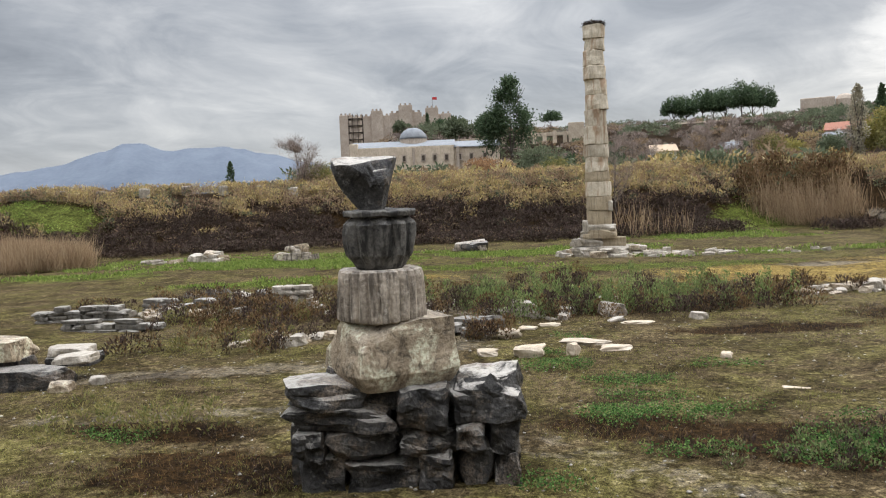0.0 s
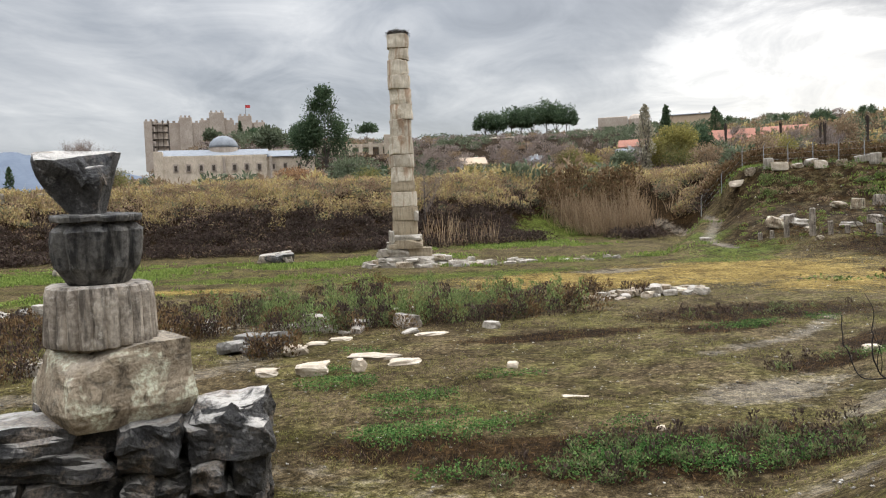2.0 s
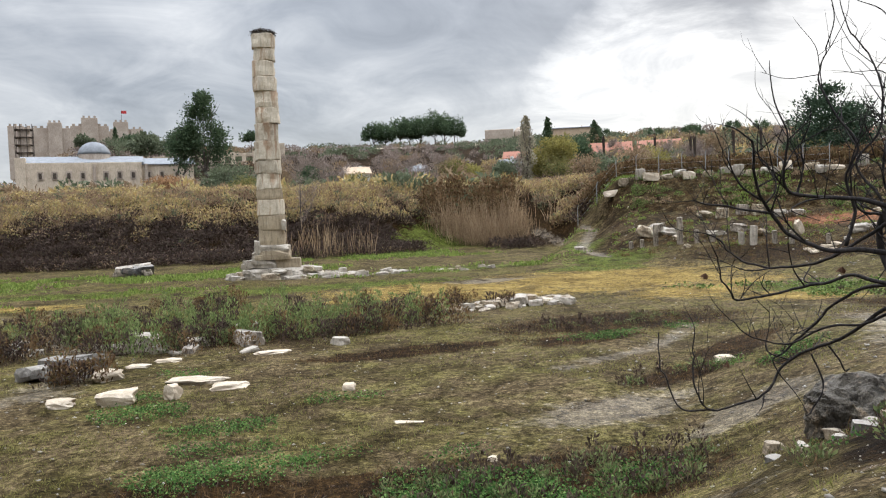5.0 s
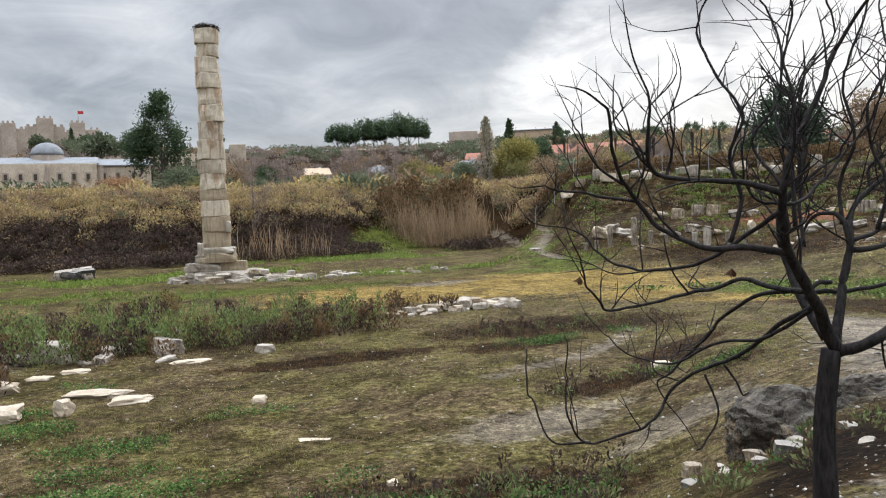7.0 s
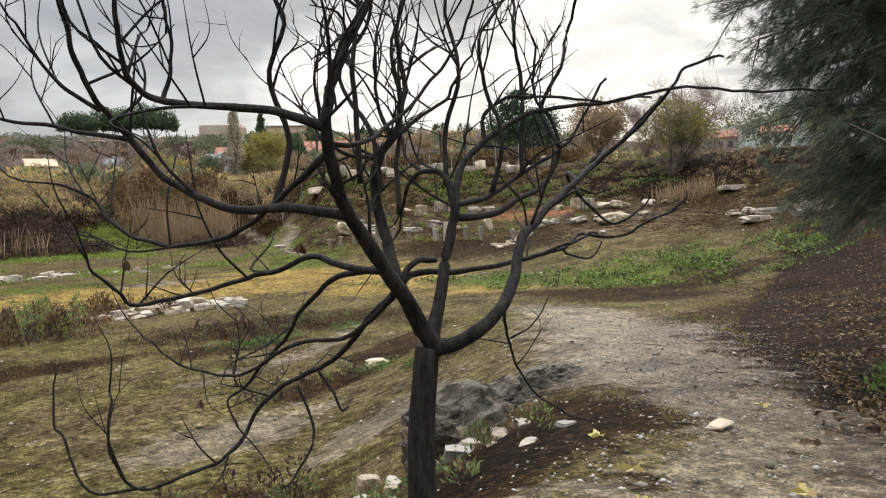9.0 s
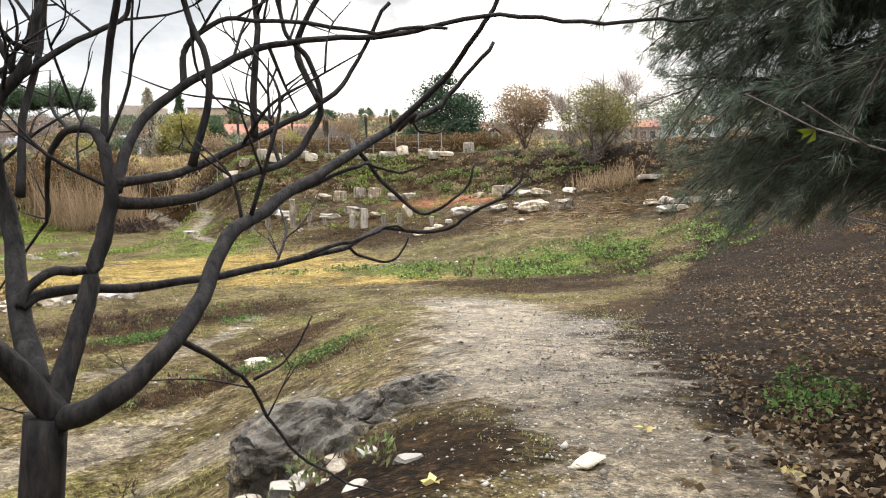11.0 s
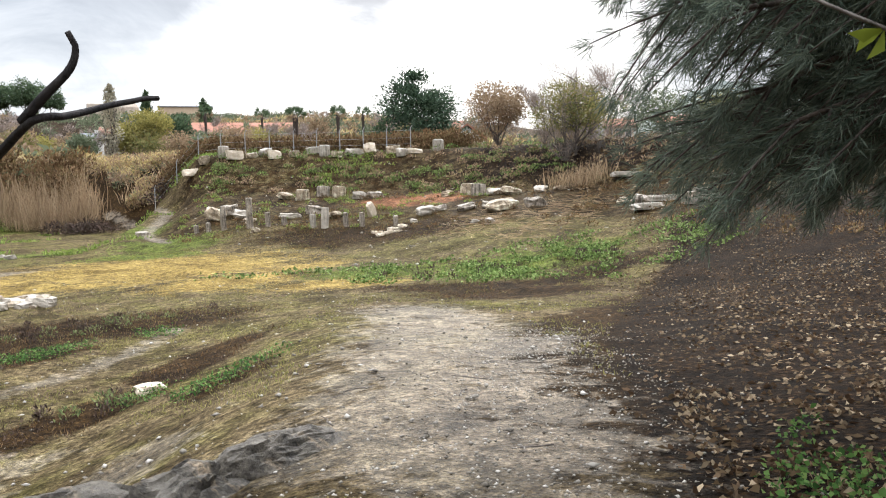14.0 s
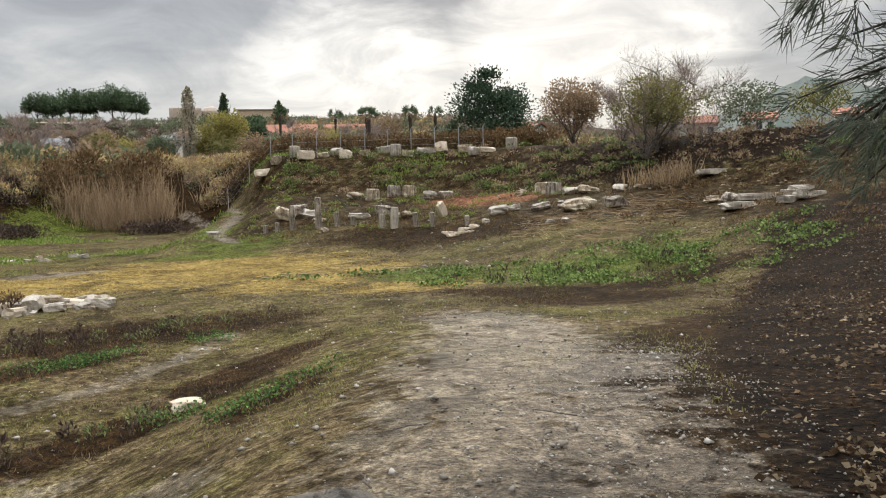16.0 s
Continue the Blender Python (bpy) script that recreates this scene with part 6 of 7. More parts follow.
def tree(x, y, height, width, kind, leaf, label, seed, n=2500, size=0.3, trunk=0.25, z=None, bark=GREY_BARK, limbs=7, name="tree", trunk_r=None, group=""):
    nr, rng = np.random.default_rng(seed), random.Random(seed)
    z = on_land(x, y) - 0.2 if z is None else z
    t = thing(name, (x, y, z), label, "tree", group)
    foot = height * trunk
    bm = bmesh.new()
    r = trunk_r or height * 0.022
    top = height * (0.92 if kind in ("cone", "column", "bare") else 0.7)
    bow = Vector((rng.uniform(-0.04, 0.04) * height, rng.uniform(-0.04, 0.04) * height, 0))
    line = smooth_line([(0, 0, -0.3), bow + Vector((0, 0, foot)), bow * 0.6 + Vector((0, 0, top))], 5)
    tube_bm(bm, line, [max(0.015, r * (1 - 0.92 * i / (len(line) - 1))) for i in range(len(line))], 8)
    tips = []
    for k in range(limbs):
        i = rng.randrange(len(line) // 3, len(line) - 1)
        a = k * 2.4 + rng.uniform(-0.4, 0.4)
        reach = width * 0.45 * rng.uniform(0.7, 1.0)
        rise = (height - line[i].z) * rng.uniform(0.35, 0.85)
        e = line[i] + Vector((math.cos(a) * reach, math.sin(a) * reach, rise))
        m = line[i].lerp(e, 0.5) + Vector((0, 0, -rise * 0.12)) + noise.noise_vector(e) * 0.08 * width
        pts = smooth_line([line[i], m, e], 4)
        tube_bm(bm, pts, [max(0.012, r * 0.45 * (1 - 0.85 * q / (len(pts) - 1))) for q in range(len(pts))], 5)
        tips.append(pts)
    part("trunk", bm, bark, t, smooth=True)
    if kind == "bare":
        starts, ways = [], []
        for pts in tips + [line[len(line) // 2:]]:
            for q in pts[1:]:
                m = max(6, n // (limbs * 8))
                starts.append(np.array(q) + nr.normal(0, 0.01, (m, 3)))
                ways.append(nr.normal(0, 0.6, (m, 3)) + np.array((0, 0, 0.75)) + np.array(q - line[1]) * np.array((0.5, 0.5, 0.1)) / width)
        s, w = np.concatenate(starts), np.concatenate(ways)
        part("branchwork", cards(s, w, nr.uniform(0.12, 0.34, len(s)) * width * 0.8, size, nr, 0.2, "branchwork", leaf), leaf, t)
    else:
        p = crown(kind, n, width, height - foot, nr) + np.array((bow.x, bow.y, foot))
        out = p - np.array((bow.x, bow.y, foot + (height - foot) * 0.4))
        d = out / np.maximum(0.1, np.linalg.norm(out, axis=1, keepdims=True)) + nr.normal(0, 0.6, (n, 3))
        part("crown", cards(p, d, nr.uniform(0.6, 1.4, n) * size, nr.uniform(0.35, 0.7, n) * size, nr, 0.3, "crown", leaf), leaf, t)
    return t


DARK_GREEN = leaf_material("dark_evergreen_leaves", [(0.048, 0.075, 0.04), (0.08, 0.12, 0.06), (0.125, 0.17, 0.085)], 0.35)
OLIVE_GREEN = leaf_material("grey_green_leaves", [(0.0875, 0.106, 0.0625), (0.138, 0.163, 0.0938), (0.213, 0.231, 0.144)], 0.35)
YELLOW_GREEN = leaf_material("yellowing_leaves", [(0.19, 0.175, 0.055), (0.3, 0.265, 0.08), (0.41, 0.345, 0.115)], 0.4)
RUST = leaf_material("rusty_autumn_leaves", [(0.2, 0.135, 0.085), (0.31, 0.215, 0.13), (0.42, 0.31, 0.19)], 0.4)
OLD_RUST = leaf_material("orange_autumn_leaves", [(0.213, 0.112, 0.0625), (0.362, 0.206, 0.106), (0.5, 0.312, 0.163)], 0.4)
TWIG = leaf_material("bare_twigs", [(0.188, 0.144, 0.119), (0.3, 0.237, 0.2), (0.413, 0.338, 0.288)], 0.1, 0.9)
PALE_TWIG = leaf_material("pale_poplar_twigs", [(0.34, 0.3, 0.21), (0.5, 0.45, 0.33)], 0.3, 0.9)
SPARSE = leaf_material("sparse_late_leaves", [(0.12, 0.13, 0.045), (0.21, 0.2, 0.07), (0.31, 0.25, 0.1)], 0.4)

tree(-21, 188, 18.5, 11, "ragged", DARK_GREEN, "tall dark conifer with a ragged crown", 1, 9000, 0.6, 0.08, 14.2)
tree(-26.5, 189, 11.5, 10, "clumps", DARK_GREEN, "dark evergreen beside the tall conifer", 2, 5000, 0.5, 0.1, 14.6)
tree(-44, 234, 10, 10, "clumps", OLIVE_GREEN, "rounded green tree below the castle", 3, 2200, 0.9, 0.12, 20)
tree(-36, 240, 9.5, 9, "round", DARK_GREEN, "rounded green tree below the castle", 30, 2000, 0.9, 0.12, 21)
tree(-31, 236, 8, 8, "round", OLIVE_GREEN, "rounded green tree below the castle", 31, 1800, 0.9, 0.12, 21)
tree(-84, 318, 9, 9, "round", OLIVE_GREEN, "round green tree before the castle wall", 32, 1600, 1.1, 0.1, 29)
tree(-68, 312, 9, 12, "clumps", DARK_GREEN, "dark tree before the castle wall", 33, 2000, 1.1, 0.1, 28)
tree(-74, 318, 11, 2.2, "column", DARK_GREEN, "slim cypress before the castle wall", 34, 700, 0.8, 0.05, 29)
tree(-7.5, 119, 5.6, 9.5, "clumps", OLIVE_GREEN, "broad dark olive bush above the bank", 4, 4200, 0.42, 0.08)
tree(-2.5, 121, 4.6, 5.5, "round", DARK_GREEN, "dark bush beside the olive", 35, 1800, 0.42, 0.08)
tree(-16.3, 123, 5.6, 8.0, "clumps", OLD_RUST, "rusty autumn tree before the mosque", 5, 3200, 0.36, 0.12)
tree(-20.5, 121, 3.0, 4.5, "round", OLIVE_GREEN, "low grey-green bush before the mosque", 36, 1200, 0.36, 0.08)
tree(-21.7, 298.5, 7.0, 7, "umbrella", DARK_GREEN, "small round pine on the ridge", 6, 1500, 0.8, 0.5, 28)
tree(3.1, 159.6, 9.5, 5.5, "clumps", DARK_GREEN, "dark tree behind the column", 7, 2200, 0.55, 0.12)
tree(4.1, 78.5, 8.2, 4.6, "bare", TWIG, "slender bare tree behind the column", 8, 1500, 0.022, 0.25, trunk_r=0.09)
tree(12.3, 149.5, 6.6, 4.6, "cone", DARK_GREEN, "dark pointed conifer above the cottage", 9, 2200, 0.5, 0.08)
tree(15.8, 109.1, 6.6, 7.0, "bare", TWIG, "bare branching tree above the bank", 10, 3200, 0.03, 0.2)
tree(21.5, 112, 6.0, 5.0, "bare", TWIG, "bare branching tree above the bank", 11, 2200, 0.03, 0.2)
tree(24, 116, 7.0, 5.5, "clumps", RUST, "tree with rusty leaves above the bank", 12, 1400, 0.4, 0.2)
tree(7, 108, 5.0, 5.0, "bare", TWIG, "bare shrub above the bank", 37, 1800, 0.03, 0.15)
tree(28.8, 125, 6.2, 7.0, "clumps", YELLOW_GREEN, "yellow-green willow above the bank", 13, 3600, 0.4, 0.1)
tree(40, 115, 7.4, 6.5, "clumps", YELLOW_GREEN, "yellow-green willow above the bank", 14, 4000, 0.4, 0.1)
tree(44, 121, 7.0, 5.5, "clumps", DARK_GREEN, "dark green tree beside the willow", 15, 2600, 0.45, 0.12)
tree(37, 117, 6.8, 4.5, "clumps", YELLOW_GREEN, "yellow willow behind the poplar", 38, 2200, 0.4, 0.1)
tree(34, 110, 10.2, 2.6, "column", PALE_TWIG, "tall pale leafless poplar", 16, 2000, 0.36, 0.1, limbs=14)
tree(29.4, 104, 4.6, 4.2, "clumps", OLIVE_GREEN, "dark grey-green olive tree on the bank", 17, 2200, 0.36, 0.15)
tree(47.4, 146, 10.2, 3.6, "cone", DARK_GREEN, "pointed dark conifer among the houses", 18, 1600, 0.5, 0.1)
tree(64.9, 172, 9.0, 2.6, "column", DARK_GREEN, "dark cypress among the houses", 19, 1300, 0.5, 0.05, 13.5)
tree(66.8, 174, 8.0, 2.2, "column", DARK_GREEN, "dark cypress among the houses", 39, 1100, 0.5, 0.05, 13.5)
tree(53.8, 71.3, 8.2, 9.0, "ragged", PINE_GREEN, "full dark green pine on the bank top", 20, 15000, 0.3, 0.03)
tree(50.8, 72.6, 3.8, 2.4, "clumps", DARK_GREEN, "young dark pine beside the larger pine", 40, 1600, 0.3, 0.08)
tree(66.5, 74.5, 8.6, 8.0, "clumps", RUST, "autumn tree with thin rusty leaves", 21, 6500, 0.3, 0.15, limbs=12)
tree(70.5, 72.5, 7.6, 7.0, "bare", TWIG, "bare branching tree on the bank top", 22, 3600, 0.022, 0.2)
tree(75.5, 70.0, 8.4, 8.0, "bare", TWIG, "bare branching tree on the slope", 41, 3600, 0.022, 0.2)
tree(49.7, 45.4, 5.6, 6.6, "clumps", SPARSE, "many-stemmed shrub with sparse yellowing leaves", 23, 5200, 0.2, 0.18, limbs=16)
tree(50.6, 46.2, 6.3, 6.0, "bare", TWIG, "bare stems rising through the shrub", 24, 1800, 0.014, 0.12, limbs=12)
tree(48.9, 45.8, 5.2, 5.0, "bare", TWIG, "bare stems rising through the shrub", 42, 1500, 0.014, 0.1, limbs=12)
tree(54.5, 42.5, 4.0, 5.5, "clumps", OLIVE_GREEN, "low green bush on the slope", 43, 2200, 0.2, 0.08)
tree(58.6, 40.2, 3.4, 5.0, "clumps", SPARSE, "low thin bush on the slope", 44, 1800, 0.2, 0.08)
tree(60, 52, 6.0, 8.0, "bare", TWIG, "bare thicket on the slope", 45, 2200, 0.02, 0.1)
tree(-46.7, 96.8, 4.2, 1.7, "cone", DARK_GREEN, "small pointed cypress beyond the bank", 25, 900, 0.3, 0.05)
tree(-32.4, 87, 6.2, 6.5, "bare", TWIG, "bare bush with thin pale branches", 26, 3600, 0.022, 0.1)
tree(-30.5, 88, 4.0, 5.0, "clumps", SPARSE, "thin yellowish bush on the bank", 46, 1600, 0.22, 0.1)
tree(59, 110, 4.4, 6, "bare", TWIG, "bare thicket before the town", 47, 2600, 0.03, 0.1)
tree(46, 102, 4.6, 6, "clumps", RUST, "brownish bush before the town", 48, 1800, 0.3, 0.1)
tree(52, 108, 4.2, 5, "clumps", YELLOW_GREEN, "yellowish bush before the town", 49, 1500, 0.3, 0.1)
tree(78, 112, 4.6, 6, "clumps", SPARSE, "thin brown bush before the town", 50, 1700, 0.3, 0.1)
tree(86, 108, 5.0, 7, "bare", TWIG, "bare thicket before the town", 51, 2600, 0.03, 0.1)
nr = random.Random(3)
for k in range(8):
    u = k / 7
    tree(26 + 36 * u, 350 - 5 * u + 6 * math.sin(k * 2.1), 15.0 - 1.2 * abs(k - 5) * 0.5, 10.0, "umbrella", DARK_GREEN, "flat-topped stone pine in a grove on the ridge", 60 + k, 2600, 0.9, 0.38, 30.4, PINE_BARK, group="stone pines on the ridge", name="stone_pine", trunk_r=0.35)


def palm(x, y, height, seed):
    nr, rng = np.random.default_rng(seed), random.Random(seed)
    t = thing("palm_tree", (x, y, on_land(x, y) - 0.2), "fan palm with a shaggy brown trunk", "palm", "palms by the houses")
    bm = bmesh.new()
    tube_bm(bm, [(0, 0, 0), (0.05, 0, height * 0.5), (0, 0, height - 0.6), (0, 0, height)], [0.2, 0.15, 0.24, 0.1], 9)
    part("trunk", bm, PINE_BARK, t)
    for k in range(18):
        a, lift = k * 2.4, rng.uniform(-0.5, 1.1)
        out = np.array((math.cos(a), math.sin(a), lift))
        out /= np.linalg.norm(out)
        m = 26
        root = np.array((0, 0, height)) + out * 0.7
        d = out + nr.normal(0, 0.45, (m, 3))
        part("frond", cards(np.repeat(root[None], m, 0), d, nr.uniform(0.6, 1.0, m), 0.07, nr, 0.25, "frond", DARK_GREEN if lift > -0.2 else RUST), DARK_GREEN, t)


for k, (x, y, h) in enumerate(((49.9, 134.9, 5.4), (50.1, 124.2, 6.4), (58, 110, 5.8), (55.8, 104.2, 5.6), (70.8, 113.5, 5.8), (67.4, 115.3, 6.0), (62, 132, 5.6), (80, 120, 5.4), (74, 128, 5.6))):
    palm(x, y, h, 90 + k)

rng = random.Random(71)
for k in range(16):
    x, y = 38 + 5.2 * k + rng.uniform(-2, 2), 128 - 1.9 * k + rng.uniform(-8, 10)
    kind, leaf, word = (("bare", TWIG, "bare grey tree before the town"), ("clumps", RUST, "rust-brown tree before the town"), ("clumps", OLIVE_GREEN, "grey-green tree before the town"), ("bare", TWIG, "bare grey tree before the town"))[k % 4]
    tree(x, y, rng.uniform(4.0, 6.2), rng.uniform(4.5, 7.0), kind, leaf, word, 300 + k, 2000 if kind == "bare" else 1600, 0.03 if kind == "bare" else 0.34, 0.12)
for k in range(12):
    x, y = -8 + 4.6 * k + rng.uniform(-2, 2), 104 + rng.uniform(-4, 16)
    kind, leaf, word = (("bare", TWIG, "bare thicket tree above the bank"), ("clumps", SPARSE, "yellowing bushy tree above the bank"), ("clumps", RUST, "rust-brown bushy tree above the bank"))[k % 3]
    tree(x, y, rng.uniform(3.4, 6.4), rng.uniform(4.0, 6.5), kind, leaf, word, 330 + k, 1800 if kind == "bare" else 1500, 0.028 if kind == "bare" else 0.3, 0.1)

# ---- ground cover ----
nr = np.random.default_rng(77)


def patch_points(patches, per_metre, edge=0.35):
    """Random places inside elliptic patches, thinner and ragged at their edges."""
    out = []
    for cx, cy, rx, ry, turn in patches:
        n = max(6, int(math.pi * rx * ry * per_metre))
        a, q = nr.uniform(0, 2 * math.pi, n), np.sqrt(nr.random(n)) * 1.12
        u, v = rx * q * np.cos(a), ry * q * np.sin(a)
        c, s = math.cos(radians(turn)), math.sin(radians(turn))
        x, y = cx + u * c - v * s, cy + u * s + v * c
        keep = fbm(x * 1.1, y * 1.1, 51) + nr.normal(0, 0.06, n) > 0.34 + edge * q * q * 0.5
        out.append(np.stack([x[keep], y[keep]], 1))
    return np.concatenate(out)


def surface(xy, up=0.0):
    return np.column_stack([xy, land(xy[:, 0], xy[:, 1]) + up])


def stuff(name, mesh, label, category):
    return tagged(new(name, mesh), label, category, kind="stuff")


def tufts(name, xy, blades, height, width, lean, material, label, category="grass", spread=0.06, bend=0.3):
    """Upright blades in small tufts."""
    n = len(xy) * blades
    p = np.repeat(surface(xy, -0.02), blades, 0)
    p[:, :2] += nr.normal(0, spread, (n, 2))
    size = np.repeat(0.55 + 0.9 * fbm(xy[:, 0] * 0.9, xy[:, 1] * 0.9, 61), blades) * nr.uniform(0.6, 1.2, n)
    d = nr.normal(0, lean, (n, 3)) * np.array((1, 1, 0.2)) + np.array((0, 0, 1.0))
    return stuff(name, cards(p, d, size * height, width, nr, bend, name, material), label, category)


def bushes(name, xy, height, width, leaves, leaf, material, label, category="bush", upright=0.5):
    """Leafy or twiggy mounds that stand on the ground."""
    m = len(xy)
    h = height * nr.uniform(0.55, 1.25, m)
    w = width * nr.uniform(0.6, 1.3, m)
    n = m * leaves
    k = np.repeat(np.arange(m), leaves)
    a, u = nr.uniform(0, 2 * math.pi, n), nr.random(n) ** 0.8
    r = np.sqrt(nr.random(n)) * 0.5 * (1.0 - 0.55 * u ** 2)
    base = surface(xy, -0.03)[k]
    p = base + np.stack([r * np.cos(a) * w[k], r * np.sin(a) * w[k], u * h[k] * 0.9], 1)
    d = np.stack([np.cos(a), np.sin(a), np.full(n, upright)], 1) * np.array((0.6, 0.6, 1)) + nr.normal(0, 0.45, (n, 3))
    return stuff(name, cards(p, d, nr.uniform(0.6, 1.4, n) * leaf, nr.uniform(0.22, 0.45, n) * leaf, nr, 0.3, name, material), label, category)


HERB = leaf_material("low_green_herb", [(0.03, 0.07, 0.02), (0.06, 0.13, 0.035), (0.11, 0.21, 0.055), (0.22, 0.31, 0.1)], 0.35, 0.75, 0.05)
GRASS = leaf_material("short_olive_grass", [(0.13, 0.125, 0.04), (0.21, 0.195, 0.065), (0.32, 0.27, 0.11), (0.23, 0.25, 0.07)], 0.4)
FRESH = leaf_material("fresh_moss_grass", [(0.12, 0.17, 0.035), (0.2, 0.27, 0.06), (0.3, 0.36, 0.1)], 0.4)
STRAW = leaf_material("straw_grass", [(0.25, 0.175, 0.06), (0.38, 0.28, 0.09), (0.5, 0.38, 0.15)], 0.4)
BROWN = leaf_material("withered_brown_growth", [(0.075, 0.042, 0.02), (0.15, 0.09, 0.044), (0.26, 0.165, 0.085), (0.12, 0.1, 0.04)], 0.25, 0.9)
WINE = leaf_material("dark_withered_bramble", [(0.14, 0.09, 0.06), (0.27, 0.175, 0.115), (0.41, 0.285, 0.19), (0.33, 0.285, 0.125)], 0.25, 0.9)
SCRUB = leaf_material("yellowing_bramble", [(0.26, 0.17, 0.085), (0.47, 0.335, 0.145), (0.63, 0.48, 0.21), (0.3, 0.275, 0.115), (0.7, 0.56, 0.3)], 0.35, 0.85)
DARK_BRAMBLE = leaf_material("blackish_bramble_stems", [(0.035, 0.023, 0.019), (0.075, 0.05, 0.04), (0.13, 0.09, 0.07), (0.06, 0.05, 0.03)], 0.15, 0.9)
PLUME = leaf_material("pale_green_plumes", [(0.1, 0.135, 0.05), (0.19, 0.25, 0.085), (0.3, 0.36, 0.14)], 0.4)
FIELD_HERB = leaf_material("muted_green_nettle", [(0.05, 0.075, 0.022), (0.1, 0.15, 0.04), (0.17, 0.24, 0.07), (0.27, 0.34, 0.13)], 0.35, 0.8, 0.05)
WEED = leaf_material("grey_green_weeds", [(0.075, 0.1, 0.04), (0.14, 0.18, 0.07), (0.24, 0.28, 0.115), (0.15, 0.105, 0.06), (0.1, 0.07, 0.042)], 0.35)
REED = leaf_material("dry_reeds", [(0.25, 0.165, 0.1), (0.37, 0.26, 0.155), (0.5, 0.37, 0.235)], 0.35, 0.85)
LITTER = leaf_material("fallen_leaves", [(0.045, 0.027, 0.016), (0.09, 0.055, 0.032), (0.16, 0.105, 0.06), (0.4, 0.31, 0.2), (0.06, 0.037, 0.023), (0.2, 0.14, 0.08)], 0.2, 0.9, 0.03)

# short grass all over the field
n = 80000
xy = np.stack([nr.uniform(-14, 38, n), 6 + 46 * nr.random(n) ** 1.25], 1)
mud, moss, straw, litter, dark, red = covers(xy[:, 0], xy[:, 1])
green_here = fbm(xy[:, 0] * 0.5, xy[:, 1] * 0.5, 71) * 0.7 + fbm(xy[:, 0] * 2.2, xy[:, 1] * 2.2, 72) * 0.3
ok = (mud < 0.35) & (litter < 0.4)
tufts("short_grass", xy[ok & (green_here > 0.5) & (straw < 0.3) & (moss < 0.4)], 4, 0.08, 0.012, 0.6, GRASS, "thin short olive grass on the mud")
tufts("moss_grass", xy[ok & (moss > 0.3) & (green_here > 0.38)], 4, 0.08, 0.016, 0.5, FRESH, "bright low grass and moss")
tufts("straw_grass", xy[ok & (straw > 0.3) & (green_here > 0.4)], 4, 0.07, 0.014, 0.6, STRAW, "yellowed short grass in the field")
low = xy[(dark > 0.35) & (mud < 0.3) & (litter < 0.25) & (xy[:, 0] - 0.9 * xy[:, 1] < 4.5)]
tufts("brown_growth", low[::2], 4, 0.13, 0.012, 0.6, BROWN, "withered brown low growth", spread=0.1)
tufts("black_growth", low[1::2], 4, 0.12, 0.014, 0.7, DARK_BRAMBLE, "blackish withered low growth", spread=0.12)
far_moss = patch_points(((-22, 55, 13, 7, 0), (-4, 57, 10, 4, 0), (14, 53, 9, 3, 10), (12, 72, 10, 5, 0), (19, 81, 7, 5, 0), (32, 70, 5, 4, 0), (39, 76, 5, 4, 0), (41, 61, 4, 3, 0), (-50, 66, 8, 5, 0), (-35, 46, 9, 4, 0), (-16, 50, 9, 3, 0), (-6, 46, 7, 2, 0), (-14, 39, 7, 2, 5), (1, 60, 8, 3, 0)), 11)
far_moss = far_moss[fbm(far_moss[:, 0] * 0.3, far_moss[:, 1] * 0.3, 74) + nr.normal(0, 0.04, len(far_moss)) > 0.5]
tufts("far_green_growth", far_moss, 5, 0.28, 0.09, 0.6, FRESH, "bright green low growth under the banks", spread=0.22)

# low green herbs with broad leaves
herb_near = patch_points(((5.6, 13.9, 1.35, 0.75, 0), (4.6, 14.3, 1.0, 0.4, 10), (4.9, 16.8, 1.0, 0.5, 10), (5.9, 12.0, 0.8, 0.35, 0), (7.9, 12.9, 1.0, 0.8, 0), (9.0, 12.0, 1.3, 0.6, 0), (3.2, 18.2, 0.85, 0.6, 0), (2.9, 19.7, 0.7, 0.3, 0), (3.4, 21.9, 0.6, 0.25, 0), (7.2, 18.4, 0.8, 0.3, 0), (-4.0, 11.9, 0.9, 0.5, 0), (-0.4, 14.8, 0.8, 0.3, 0), (3.9, 10.4, 0.6, 0.35, 0),
                          (15.2, 23.9, 1.1, 0.6, 10), (14.0, 23.6, 0.9, 0.4, 0), (15.9, 17.3, 0.5, 0.35, 0), (17.0, 18.1, 0.4, 0.2, 0), (17.0, 24.7, 0.6, 0.3, 0), (15.3, 18.4, 0.5, 0.25, 0), (16.65, 8.95, 0.7, 0.35, 20), (17.4, 9.6, 0.4, 0.25, 20), (12.0, 10.1, 0.5, 0.3, 0), (9.3, 12.7, 1.5, 0.6, 10), (8.4, 12.0, 1.4, 0.6, 0), (10.6, 12.6, 1.2, 0.6, 10), (5.2, 15.4, 0.9, 0.3, 0), (7.0, 14.6, 0.8, 0.3, 10), (8.6, 14.2, 0.6, 0.25, 0)), 800)
p = surface(herb_near, 0.0)
p[:, 2] += nr.uniform(0.01, 0.2, len(p)) * (0.25 + 1.1 * fbm(p[:, 0] * 2.2, p[:, 1] * 2.2, 84))
